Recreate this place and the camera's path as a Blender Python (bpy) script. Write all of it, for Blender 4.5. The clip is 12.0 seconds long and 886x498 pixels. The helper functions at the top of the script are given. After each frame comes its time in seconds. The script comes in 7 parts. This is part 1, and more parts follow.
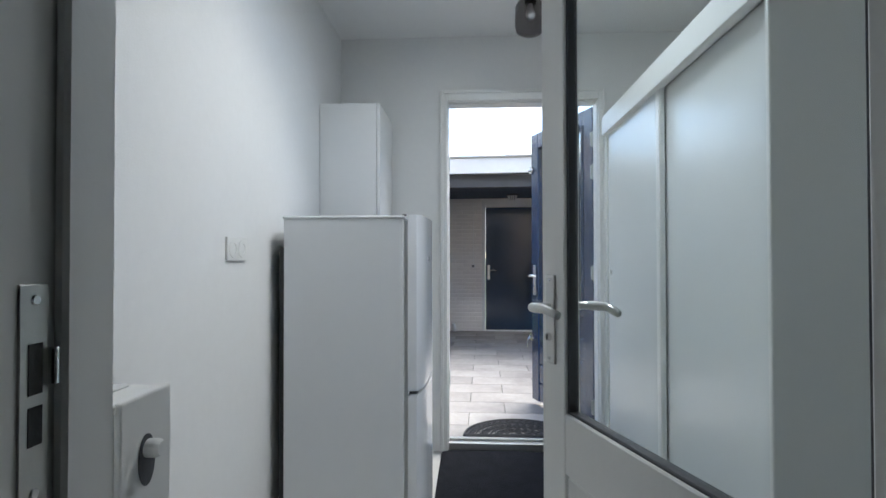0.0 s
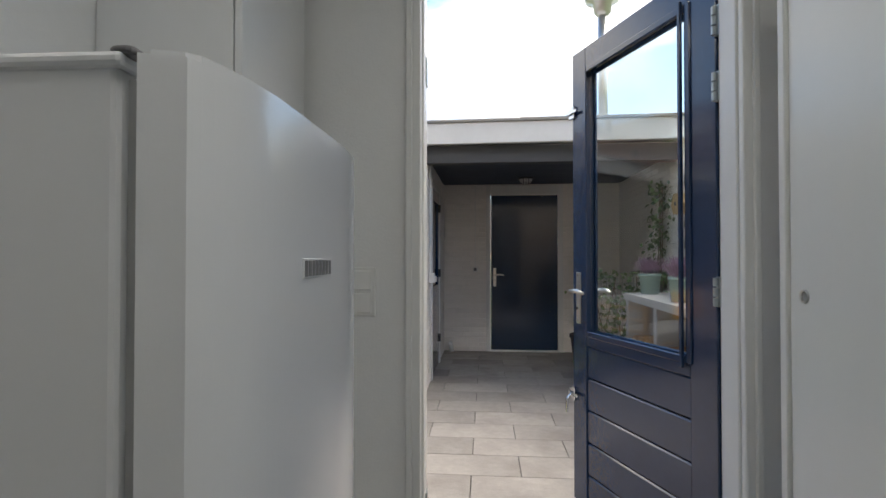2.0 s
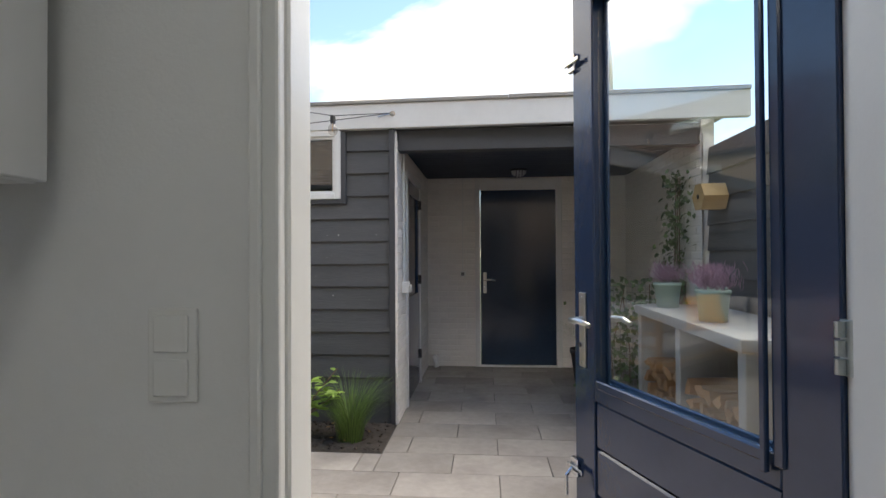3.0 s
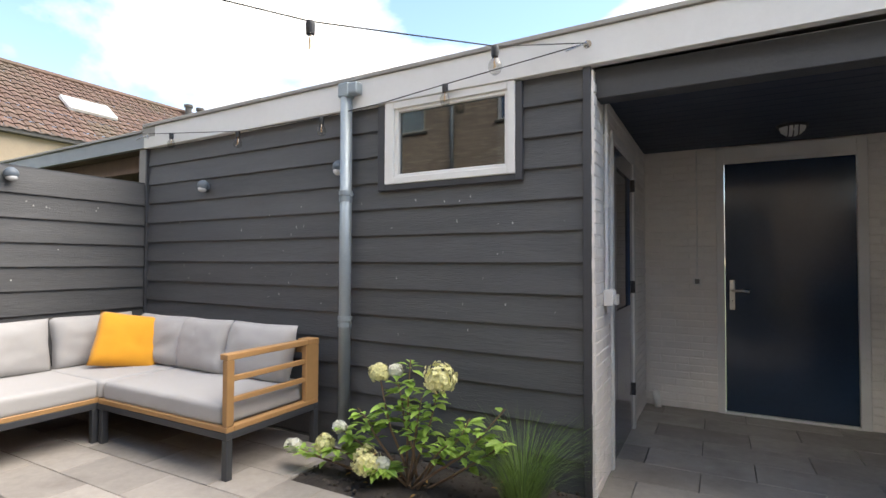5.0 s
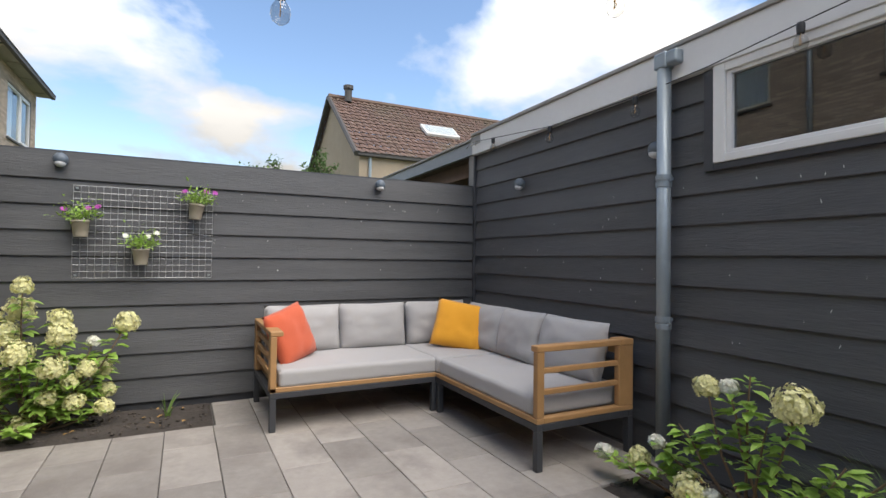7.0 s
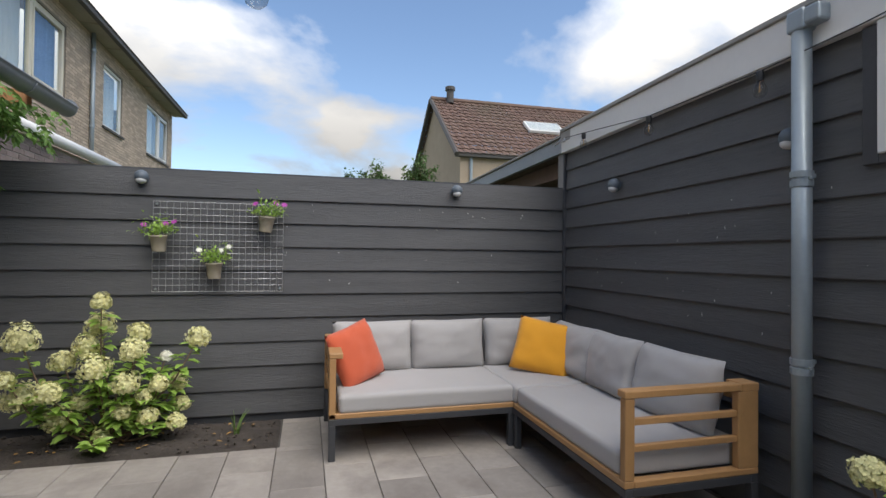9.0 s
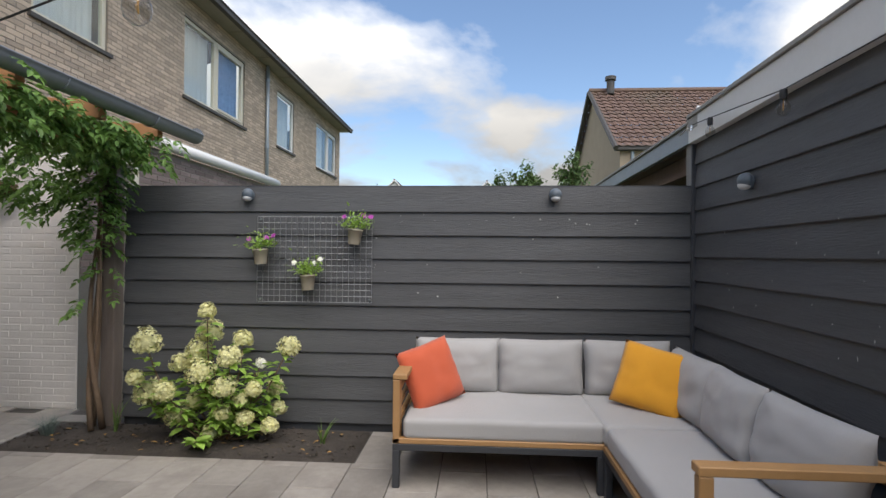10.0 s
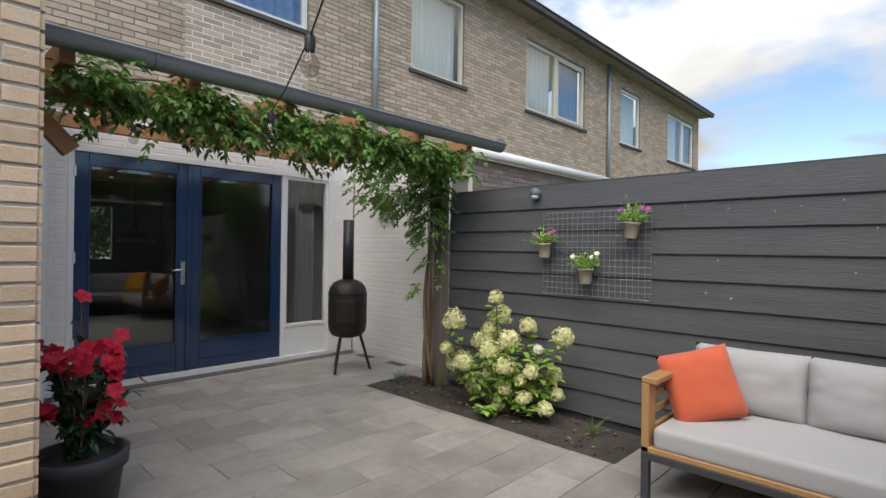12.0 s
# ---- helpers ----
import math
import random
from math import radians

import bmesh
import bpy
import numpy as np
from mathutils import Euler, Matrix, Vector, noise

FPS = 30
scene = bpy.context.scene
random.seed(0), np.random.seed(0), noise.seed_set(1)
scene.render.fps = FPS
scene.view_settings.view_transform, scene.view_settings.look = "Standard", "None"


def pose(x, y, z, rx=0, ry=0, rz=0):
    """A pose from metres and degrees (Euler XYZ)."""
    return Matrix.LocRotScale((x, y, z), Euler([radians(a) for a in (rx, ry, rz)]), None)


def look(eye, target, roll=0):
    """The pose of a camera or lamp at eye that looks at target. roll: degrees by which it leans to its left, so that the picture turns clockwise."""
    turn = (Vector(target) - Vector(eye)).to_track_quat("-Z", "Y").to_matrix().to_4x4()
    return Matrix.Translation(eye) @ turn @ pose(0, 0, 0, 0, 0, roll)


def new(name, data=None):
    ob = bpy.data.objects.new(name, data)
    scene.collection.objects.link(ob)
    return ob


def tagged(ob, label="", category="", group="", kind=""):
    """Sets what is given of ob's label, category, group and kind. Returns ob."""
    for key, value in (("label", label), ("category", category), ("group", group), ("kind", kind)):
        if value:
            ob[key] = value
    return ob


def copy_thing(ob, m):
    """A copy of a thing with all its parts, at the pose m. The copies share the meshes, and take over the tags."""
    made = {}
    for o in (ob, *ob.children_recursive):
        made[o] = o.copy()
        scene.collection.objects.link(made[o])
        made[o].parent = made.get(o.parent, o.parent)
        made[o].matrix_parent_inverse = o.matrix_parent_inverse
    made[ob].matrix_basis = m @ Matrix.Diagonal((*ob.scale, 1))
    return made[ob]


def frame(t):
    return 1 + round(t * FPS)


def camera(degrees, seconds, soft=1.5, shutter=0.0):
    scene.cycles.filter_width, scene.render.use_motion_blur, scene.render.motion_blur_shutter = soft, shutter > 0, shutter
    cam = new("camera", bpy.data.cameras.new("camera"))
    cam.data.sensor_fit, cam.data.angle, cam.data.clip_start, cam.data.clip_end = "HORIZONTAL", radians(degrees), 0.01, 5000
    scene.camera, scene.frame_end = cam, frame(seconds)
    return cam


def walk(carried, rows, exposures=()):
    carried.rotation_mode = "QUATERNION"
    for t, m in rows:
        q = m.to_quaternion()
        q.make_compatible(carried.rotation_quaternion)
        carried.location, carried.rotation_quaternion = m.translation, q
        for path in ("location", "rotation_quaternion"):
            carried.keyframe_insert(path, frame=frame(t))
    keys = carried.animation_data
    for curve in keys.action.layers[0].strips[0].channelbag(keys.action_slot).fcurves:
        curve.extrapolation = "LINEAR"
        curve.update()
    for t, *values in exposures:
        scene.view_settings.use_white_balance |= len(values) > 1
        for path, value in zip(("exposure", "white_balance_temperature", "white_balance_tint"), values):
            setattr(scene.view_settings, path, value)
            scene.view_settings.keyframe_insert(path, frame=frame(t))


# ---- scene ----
cam = camera(81.9, 12.0)
PATH = [
    (0, (0.525, 0.982, 1.234), (0.367, 2.976, 1.262), -0.1),
    (0.5, (0.489, 1.439, 1.255), (0.327, 3.432, 1.284), -0.1),
    (1, (0.471, 1.884, 1.221), (0.306, 3.877, 1.25), -0.0),
    (1.5, (0.474, 2.284, 1.224), (0.306, 4.277, 1.254), -0.2),
    (2, (0.494, 2.72, 1.236), (0.327, 4.713, 1.266), 0.0),
    (2.5, (0.598, 3.175, 1.277), (0.439, 5.168, 1.303), -0.1),
    (2.7, (0.618, 3.308, 1.292), (0.466, 5.302, 1.316), -0.3),
    (4.3, (0.626, 4.349, 1.235), (0.035, 6.258, 1.291), -0.1),
    (4.5, (0.592, 4.446, 1.23), (-0.112, 6.317, 1.286), -0.0),
    (5, (0.512, 4.651, 1.225), (-0.437, 6.411, 1.276), 0.2),
    (5.5, (0.486, 4.809, 1.21), (-0.749, 6.38, 1.26), 0.4),
    (6, (0.467, 4.84, 1.209), (-1.021, 6.175, 1.254), 0.6),
    (6.5, (0.434, 4.826, 1.195), (-1.234, 5.928, 1.236), 0.7),
    (7, (0.409, 4.822, 1.187), (-1.373, 5.729, 1.226), 0.7),
    (7.2, (0.408, 4.82, 1.188), (-1.403, 5.666, 1.224), 0.7),
    (8.8, (0.207, 5.135, 1.246), (-1.704, 5.723, 1.28), 0.8),
    (9, (0.105, 5.211, 1.3), (-1.827, 5.727, 1.33), 0.6),
    (9.5, (-0.009, 5.528, 1.367), (-1.992, 5.786, 1.396), 0.5),
    (10, (-0.14, 5.853, 1.402), (-2.136, 5.723, 1.424), 0.5),
    (10.5, (-0.275, 6.16, 1.402), (-2.201, 5.621, 1.418), 0.6),
    (11, (-0.335, 6.398, 1.412), (-2.085, 5.429, 1.427), 0.7),
    (11.5, (-0.347, 6.517, 1.402), (-1.889, 5.244, 1.409), 0.8),
    (12, (-0.368, 6.529, 1.37), (-1.809, 5.141, 1.373), 0.8),
]
EXPOSURES = [(0, 2.25, 6300, 8), (0.5, 1.75, 6600, 9), (1.0, 1.65, 7100, 10), (1.5, 1.56, 7250, 10), (2.0, 1.45, 7300, 10), (2.7, 1.36, 7300, 10), (4.3, 1.60, 7350, 10), (5.5, 1.43, 7300, 10), (6.5, 1.05, 7050, 10), (7.0, 0.80, 6950, 10), (9.0, 0.46, 6800, 10), (10.0, 0.46, 6850, 10), (11.0, 0.52, 6850, 9), (12, 0.56, 6850, 9)]
walk(cam, [(t, look(eye, target, roll)) for t, eye, target, roll in PATH], EXPOSURES)

# ---- light ----
# the utility room stands slightly turned against the courtyard
ROOM = Matrix.Translation((0.95, 9.44, 0)) @ Matrix.Rotation(radians(1.25), 4, 'Z') @ Matrix.Translation((-0.95, -9.44, 0))
SUN_EL, SUN_AZ = 58.0, 64.0
world = bpy.data.worlds.new("sky")
scene.world = world
world.use_nodes = True
wn, wl = world.node_tree.nodes, world.node_tree.links
wn.clear()
w_out = wn.new("ShaderNodeOutputWorld")
w_bg = wn.new("ShaderNodeBackground")
w_bg.inputs["Strength"].default_value = 0.14
w_sky = wn.new("ShaderNodeTexSky")
w_sky.sky_type = 'NISHITA'
w_sky.sun_disc = False
w_sky.sun_elevation, w_sky.sun_rotation = radians(SUN_EL), radians(SUN_AZ)
w_sky.air_density, w_sky.dust_density, w_sky.ozone_density = 1.0, 0.1, 3.5
w_tc = wn.new("ShaderNodeTexCoord")
w_sep = wn.new("ShaderNodeSeparateXYZ")
wl.new(w_tc.outputs["Generated"], w_sep.inputs[0])


def wmath(op, a, b):
    n = wn.new("ShaderNodeMath")
    n.operation = op
    for k, v in enumerate((a, b)):
        if isinstance(v, (int, float)):
            n.inputs[k].default_value = v
        elif v is not None:
            wl.new(v, n.inputs[k])
    return n.outputs[0]


w_h = wmath('ADD', wmath('MAXIMUM', w_sep.outputs[2], 0.0), 0.22)
w_com = wn.new("ShaderNodeCombineXYZ")
wl.new(wmath('DIVIDE', w_sep.outputs[0], w_h), w_com.inputs[0])
wl.new(wmath('DIVIDE', w_sep.outputs[1], w_h), w_com.inputs[1])
w_noise = wn.new("ShaderNodeTexNoise")
w_noise.inputs["Scale"].default_value, w_noise.inputs["Detail"].default_value = 1.05, 9.0
w_noise.inputs["Roughness"].default_value, w_noise.inputs["Distortion"].default_value = 0.52, 0.25
w_map = wn.new("ShaderNodeMapping")
w_map.inputs["Location"].default_value = (3.1, 0.55, 0.0)
wl.new(w_com.outputs[0], w_map.inputs[0])
wl.new(w_map.outputs[0], w_noise.inputs["Vector"])
w_ramp = wn.new("ShaderNodeValToRGB")
w_ramp.color_ramp.elements[0].position, w_ramp.color_ramp.elements[1].position = 0.46, 0.58
wl.new(wmath('ADD', w_noise.outputs["Fac"], wmath('MULTIPLY', wmath('SUBTRACT', 0.30, w_sep.outputs[2]), 0.28)), w_ramp.inputs[0])
w_noise2 = wn.new("ShaderNodeTexNoise")
w_noise2.inputs["Scale"].default_value, w_noise2.inputs["Detail"].default_value = 2.2, 6.0
wl.new(w_map.outputs[0], w_noise2.inputs["Vector"])
w_cloud = wn.new("ShaderNodeValToRGB")
w_cloud.color_ramp.elements[0].position, w_cloud.color_ramp.elements[1].position = 0.3, 0.62
w_cloud.color_ramp.elements[0].color, w_cloud.color_ramp.elements[1].color = (0.66, 0.69, 0.74, 1), (1.0, 1.0, 1.0, 1)
wl.new(w_noise2.outputs["Fac"], w_cloud.inputs[0])
w_gain = wn.new("ShaderNodeVectorMath")
w_gain.operation = 'SCALE'
w_up = wmath('MAXIMUM', w_sep.outputs[2], 0.0)
w_bright = wmath('ADD', wmath('MULTIPLY', w_up, 0.55), wmath('MULTIPLY', wmath('POWER', w_up, 3.0), 5.9))
wl.new(wmath('MULTIPLY', wmath('ADD', w_bright, 0.22), 9.2), w_gain.inputs["Scale"])
wl.new(w_cloud.outputs[0], w_gain.inputs[0])
w_mix = wn.new("ShaderNodeMix")
w_mix.data_type = 'RGBA'
wl.new(w_ramp.outputs[0], w_mix.inputs[0])
w_lift = wn.new("ShaderNodeVectorMath")
w_lift.operation = 'SCALE'
w_lift.inputs["Scale"].default_value = 1.05
wl.new(w_sky.outputs[0], w_lift.inputs[0])
wl.new(w_lift.outputs[0], w_mix.inputs[6])
wl.new(w_gain.outputs[0], w_mix.inputs[7])
wl.new(w_mix.outputs[2], w_bg.inputs["Color"])
wl.new(w_bg.outputs[0], w_out.inputs[0])

sun_data = bpy.data.lights.new("sun", 'SUN')
sun_data.energy, sun_data.angle, sun_data.color = 3.0, radians(65), (1.0, 0.94, 0.86)
sun = new("sun", sun_data)
_az, _el = radians(SUN_AZ), radians(SUN_EL)
sun.matrix_world = look((0, 0, 20), Vector((0, 0, 20)) - 10 * Vector((math.sin(_az) * math.cos(_el), math.cos(_az) * math.cos(_el), math.sin(_el))))


def area_lamp(name, eye, target, sx, sy, watts, color):
    d = bpy.data.lights.new(name, 'AREA')
    d.shape, d.size, d.size_y, d.energy, d.color = 'RECTANGLE', sx, sy, watts, color
    ob = new(name, d)
    ob.matrix_world = ROOM @ look(eye, target)
    return ob


# added fill light in the unseen hall, no window is known there
area_lamp("hall_window_daylight", (-1.22, -0.4, 1.6), (0.5, 0.2, 1.3), 1.2, 1.3, 6.2, (0.88, 0.95, 1.0))
# invented fill that brightens the utility room through an added ceiling opening
area_lamp("rooflight_daylight", (0.60, 2.90, 2.78), (0.60, 2.90, 0), 0.66, 0.66, 3.1, (0.88, 0.95, 1.0))

# ---- materials ----


def rgb(c):
    return (*c, 1.0)


def mat(name, color, rough=0.6, var=0.12, scale=3.0, fine=40.0, bump=0.15, bump_scale=60.0, metal=0.0, rnd=0.0, island=0.0,
        coat=0.0, spec=0.5, stretch=None, dirt=None, dirt_amount=0.0, dirt_scale=1.2, sheen=0.0, translucent=0.0):
    """A principled material whose colour varies at two scales, with relief; rnd and island vary it from piece to piece."""
    m = bpy.data.materials.new(name)
    m.use_nodes = True
    n, l = m.node_tree.nodes, m.node_tree.links
    b = n["Principled BSDF"]
    b.inputs["Roughness"].default_value, b.inputs["Metallic"].default_value = rough, metal
    b.inputs["Coat Weight"].default_value, b.inputs["Specular IOR Level"].default_value = coat, spec
    b.inputs["Coat Roughness"].default_value = 0.08
    b.inputs["Sheen Weight"].default_value = sheen
    tc = n.new("ShaderNodeTexCoord")
    mp = n.new("ShaderNodeMapping")
    geo = n.new("ShaderNodeNewGeometry")
    info = n.new("ShaderNodeObjectInfo")
    l.new(tc.outputs["Object"], mp.inputs[0])
    if stretch:
        mp.inputs["Scale"].default_value = stretch
    if rnd:
        sc = n.new("ShaderNodeVectorMath")
        sc.operation = 'SCALE'
        sc.inputs[0].default_value = (37.0, 21.0, 53.0)
        l.new(info.outputs["Random"], sc.inputs["Scale"])
        l.new(sc.outputs[0], mp.inputs["Location"])

    def tex(s, detail):
        t = n.new("ShaderNodeTexNoise")
        t.inputs["Scale"].default_value, t.inputs["Detail"].default_value = s, detail
        t.inputs["Roughness"].default_value = 0.6
        l.new(mp.outputs[0], t.inputs["Vector"])
        return t.outputs["Fac"]

    def math_(op, a, b_, c_=None):
        k = n.new("ShaderNodeMath")
        k.operation = op
        for q, v in enumerate((a, b_, c_)):
            if isinstance(v, (int, float)):
                k.inputs[q].default_value = v
            elif v is not None:
                l.new(v, k.inputs[q])
        return k.outputs[0]

    v = math_('MULTIPLY_ADD', math_('SUBTRACT', tex(scale, 5), 0.5), var * 3.2, 1.0)
    v = math_('ADD', v, math_('MULTIPLY', math_('SUBTRACT', tex(fine, 4), 0.5), var * 1.8))
    if rnd:
        v = math_('ADD', v, math_('MULTIPLY', math_('SUBTRACT', info.outputs["Random"], 0.5), rnd))
    if island:
        v = math_('ADD', v, math_('MULTIPLY', math_('SUBTRACT', geo.outputs["Random Per Island"], 0.5), island))
    col = n.new("ShaderNodeVectorMath")
    col.operation = 'SCALE'
    col.inputs[0].default_value = color
    l.new(v, col.inputs["Scale"])
    base = col.outputs[0]
    if dirt:
        ramp = n.new("ShaderNodeValToRGB")
        ramp.color_ramp.elements[0].position, ramp.color_ramp.elements[1].position = 0.48, 0.72
        l.new(tex(dirt_scale, 7), ramp.inputs[0])
        mx = n.new("ShaderNodeMix")
        mx.data_type = 'RGBA'
        l.new(math_('MULTIPLY', ramp.outputs[0], dirt_amount), mx.inputs[0])
        l.new(base, mx.inputs[6])
        mx.inputs[7].default_value = rgb(dirt)
        base = mx.outputs[2]
    l.new(base, b.inputs["Base Color"])
    l.new(math_('MULTIPLY_ADD', math_('SUBTRACT', tex(scale * 2.3, 4), 0.5), 0.25 * min(rough, 1 - rough * 0.5), rough), b.inputs["Roughness"])
    if bump:
        bp = n.new("ShaderNodeBump")
        bp.inputs["Strength"].default_value, bp.inputs["Distance"].default_value = bump, 0.01
        l.new(tex(bump_scale, 6), bp.inputs["Height"])
        l.new(bp.outputs[0], b.inputs["Normal"])
    if translucent:
        tr = n.new("ShaderNodeBsdfTranslucent")
        l.new(base, tr.inputs[0])
        ms = n.new("ShaderNodeMixShader")
        ms.inputs[0].default_value = translucent
        l.new(b.outputs[0], ms.inputs[1])
        l.new(tr.outputs[0], ms.inputs[2])
        l.new(ms.outputs[0], n["Material Output"].inputs[0])
    return m


def glass_mat(name, tint=(0.93, 0.96, 0.95), ior=1.6):
    m = bpy.data.materials.new(name)
    m.use_nodes = True
    n, l = m.node_tree.nodes, m.node_tree.links
    n.remove(n["Principled BSDF"])
    tr, gl, mx, lw = n.new("ShaderNodeBsdfTransparent"), n.new("ShaderNodeBsdfGlossy"), n.new("ShaderNodeMixShader"), n.new("ShaderNodeLayerWeight")
    tr.inputs[0].default_value = rgb(tint)
    gl.inputs["Roughness"].default_value = 0.015
    lw.inputs["Blend"].default_value = 0.5
    f0 = ((ior - 1) / (ior + 1)) ** 2
    pw, ml = n.new("ShaderNodeMath"), n.new("ShaderNodeMath")
    pw.operation, ml.operation = 'POWER', 'MULTIPLY_ADD'
    pw.inputs[1].default_value = 5.0
    ml.inputs[1].default_value, ml.inputs[2].default_value = 1 - f0, f0
    l.new(lw.outputs["Facing"], pw.inputs[0])
    l.new(pw.outputs[0], ml.inputs[0])
    l.new(ml.outputs[0], mx.inputs[0])
    l.new(tr.outputs[0], mx.inputs[1])
    l.new(gl.outputs[0], mx.inputs[2])
    l.new(mx.outputs[0], n["Material Output"].inputs[0])
    return m


M_WALLIN = mat("white_wall_plaster", (0.76, 0.76, 0.75), 0.75, 0.03, 1.5, 30, 0.12, 140)
M_CEIL = mat("white_ceiling_paint", (0.80, 0.80, 0.79), 0.8, 0.02, 1.5, 30, 0.1, 140)
M_WPAINT = mat("white_satin_paint", (0.74, 0.74, 0.72), 0.34, 0.03, 2.0, 25, 0.06, 90)
M_FRIDGE = mat("white_enamelled_steel", (0.70, 0.72, 0.74), 0.17, 0.015, 2.0, 30, 0.03, 220, coat=0.3)
M_CAB = mat("white_melamine", (0.74, 0.74, 0.73), 0.4, 0.02, 2.0, 30, 0.02, 220)
M_SLIDE = mat("white_lacquered_panel", (0.74, 0.76, 0.75), 0.24, 0.015, 2.0, 30, 0.02, 120)
M_PLAST = mat("white_plastic", (0.75, 0.75, 0.73), 0.35, 0.02, 5, 60, 0.02, 200)
M_BLUE = mat("dark_blue_gloss_paint", (0.014, 0.036, 0.090), 0.18, 0.10, 2.0, 30, 0.05, 70, coat=0.5)
M_NAVY = mat("dark_navy_door_paint", (0.018, 0.037, 0.072), 0.18, 0.12, 2.0, 30, 0.06, 45, coat=0.3)
M_STEEL = mat("brushed_aluminium", (0.62, 0.62, 0.60), 0.32, 0.05, 8, 90, 0.05, 200, metal=1.0)
M_ZINC = mat("zinc_plated_hinge_steel", (0.42, 0.46, 0.46), 0.4, 0.12, 12, 90, 0.05, 200, metal=0.9)
M_CHROME = mat("polished_chrome", (0.75, 0.75, 0.76), 0.12, 0.03, 8, 90, 0.0, 200, metal=1.0)
M_BLACK = mat("black_plastic", (0.020, 0.020, 0.021), 0.45, 0.12, 6, 60, 0.1, 150)
M_RUBBER = mat("black_rubber", (0.014, 0.014, 0.015), 0.6, 0.2, 8, 70, 0.3, 150)
M_MATIN = mat("black_coir_doormat", (0.018, 0.019, 0.023), 0.95, 0.3, 9, 160, 0.8, 500, spec=0.05)
M_FLOORIN = mat("light_grey_floor_tile", (0.50, 0.49, 0.46), 0.4, 0.08, 3, 40, 0.1, 60)
M_ALU = mat("aluminium_threshold", (0.55, 0.55, 0.54), 0.35, 0.08, 5, 60, 0.05, 120, metal=0.9)
M_BOARD = mat("grey_stained_timber", (0.081, 0.083, 0.087), 0.62, 0.24, 2.2, 26, 0.38, 26, rnd=0.22, stretch=(0.5, 0.5, 5.0),
              dirt=(0.095, 0.097, 0.10), dirt_amount=0.30, dirt_scale=3.0)
M_TRIM = mat("dark_grey_trim_paint", (0.050, 0.053, 0.060), 0.55, 0.12, 3, 40, 0.2, 60)
M_FASCIA = mat("white_fascia_panel", (0.70, 0.70, 0.69), 0.5, 0.04, 1.2, 30, 0.06, 60, dirt=(0.5, 0.49, 0.45), dirt_amount=0.3, dirt_scale=1.6)
M_CAP = mat("weathered_roof_edge_metal", (0.30, 0.29, 0.27), 0.55, 0.14, 2.0, 30, 0.15, 60, metal=0.3)
M_PIPE = mat("grey_zinc_pipe", (0.30, 0.35, 0.38), 0.42, 0.08, 3, 40, 0.06, 60, metal=0.35)
M_GUT = mat("dark_zinc_gutter", (0.24, 0.26, 0.28), 0.42, 0.10, 2.5, 30, 0.08, 50, metal=0.45)
M_GUTW = mat("white_pvc_gutter", (0.72, 0.72, 0.70), 0.4, 0.04, 3, 40, 0.04, 60)
M_TILE = mat("grey_concrete_paving", (0.310, 0.285, 0.258), 0.72, 0.20, 1.7, 22, 0.30, 55, rnd=0.36,
             dirt=(0.185, 0.165, 0.15), dirt_amount=0.8, dirt_scale=2.2)
M_SAND = mat("dark_joint_sand", (0.075, 0.070, 0.064), 0.95, 0.25, 6, 80, 0.5, 200)
M_SOIL = mat("dark_garden_soil", (0.050, 0.042, 0.036), 0.97, 0.45, 8, 60, 1.0, 70)
M_CLOD = mat("soil_clod", (0.058, 0.048, 0.040), 0.97, 0.35, 12, 60, 0.8, 90, island=0.9)
M_TEAK = mat("oiled_teak", (0.40, 0.225, 0.095), 0.5, 0.13, 3, 26, 0.15, 40, rnd=0.2, stretch=(1.0, 1.0, 1.0))
M_LEG = mat("anthracite_powder_coat", (0.043, 0.046, 0.052), 0.5, 0.08, 6, 70, 0.1, 240)
M_CUSH = mat("light_grey_outdoor_fabric", (0.395, 0.388, 0.385), 0.9, 0.05, 3, 120, 0.25, 420, sheen=0.2, rnd=0.04)
M_ORANGE = mat("terracotta_orange_fabric", (0.56, 0.105, 0.045), 0.9, 0.07, 3, 120, 0.3, 420, sheen=0.2)
M_YELLOW = mat("mustard_yellow_fabric", (0.80, 0.36, 0.025), 0.9, 0.06, 3, 120, 0.3, 420, sheen=0.2)
M_BRICK = mat("beige_grey_brick", (0.48, 0.39, 0.30), 0.85, 0.13, 6, 60, 0.5, 90, rnd=0.42)
M_BRICKS = mat("beige_grey_brick_joined", (0.48, 0.39, 0.30), 0.85, 0.13, 6, 60, 0.5, 90, island=0.42)
M_MORTAR = mat("grey_mortar", (0.27, 0.24, 0.205), 0.95, 0.12, 8, 80, 0.5, 140)
M_YBRICK = mat("yellow_brick", (0.61, 0.46, 0.31), 0.82, 0.12, 9, 60, 0.4, 90, rnd=0.28, dirt=(0.62, 0.55, 0.45), dirt_amount=0.5, dirt_scale=6.0)
M_YBRICKS = mat("yellow_brick_joined", (0.61, 0.46, 0.31), 0.82, 0.12, 9, 60, 0.4, 90, island=0.28, dirt=(0.62, 0.55, 0.45), dirt_amount=0.5, dirt_scale=6.0)
M_MORTARL = mat("light_grey_mortar", (0.42, 0.40, 0.36), 0.95, 0.12, 8, 80, 0.5, 140)
M_WBRICK = mat("white_painted_brick", (0.76, 0.73, 0.70), 0.7, 0.05, 5, 50, 0.35, 60, rnd=0.05)
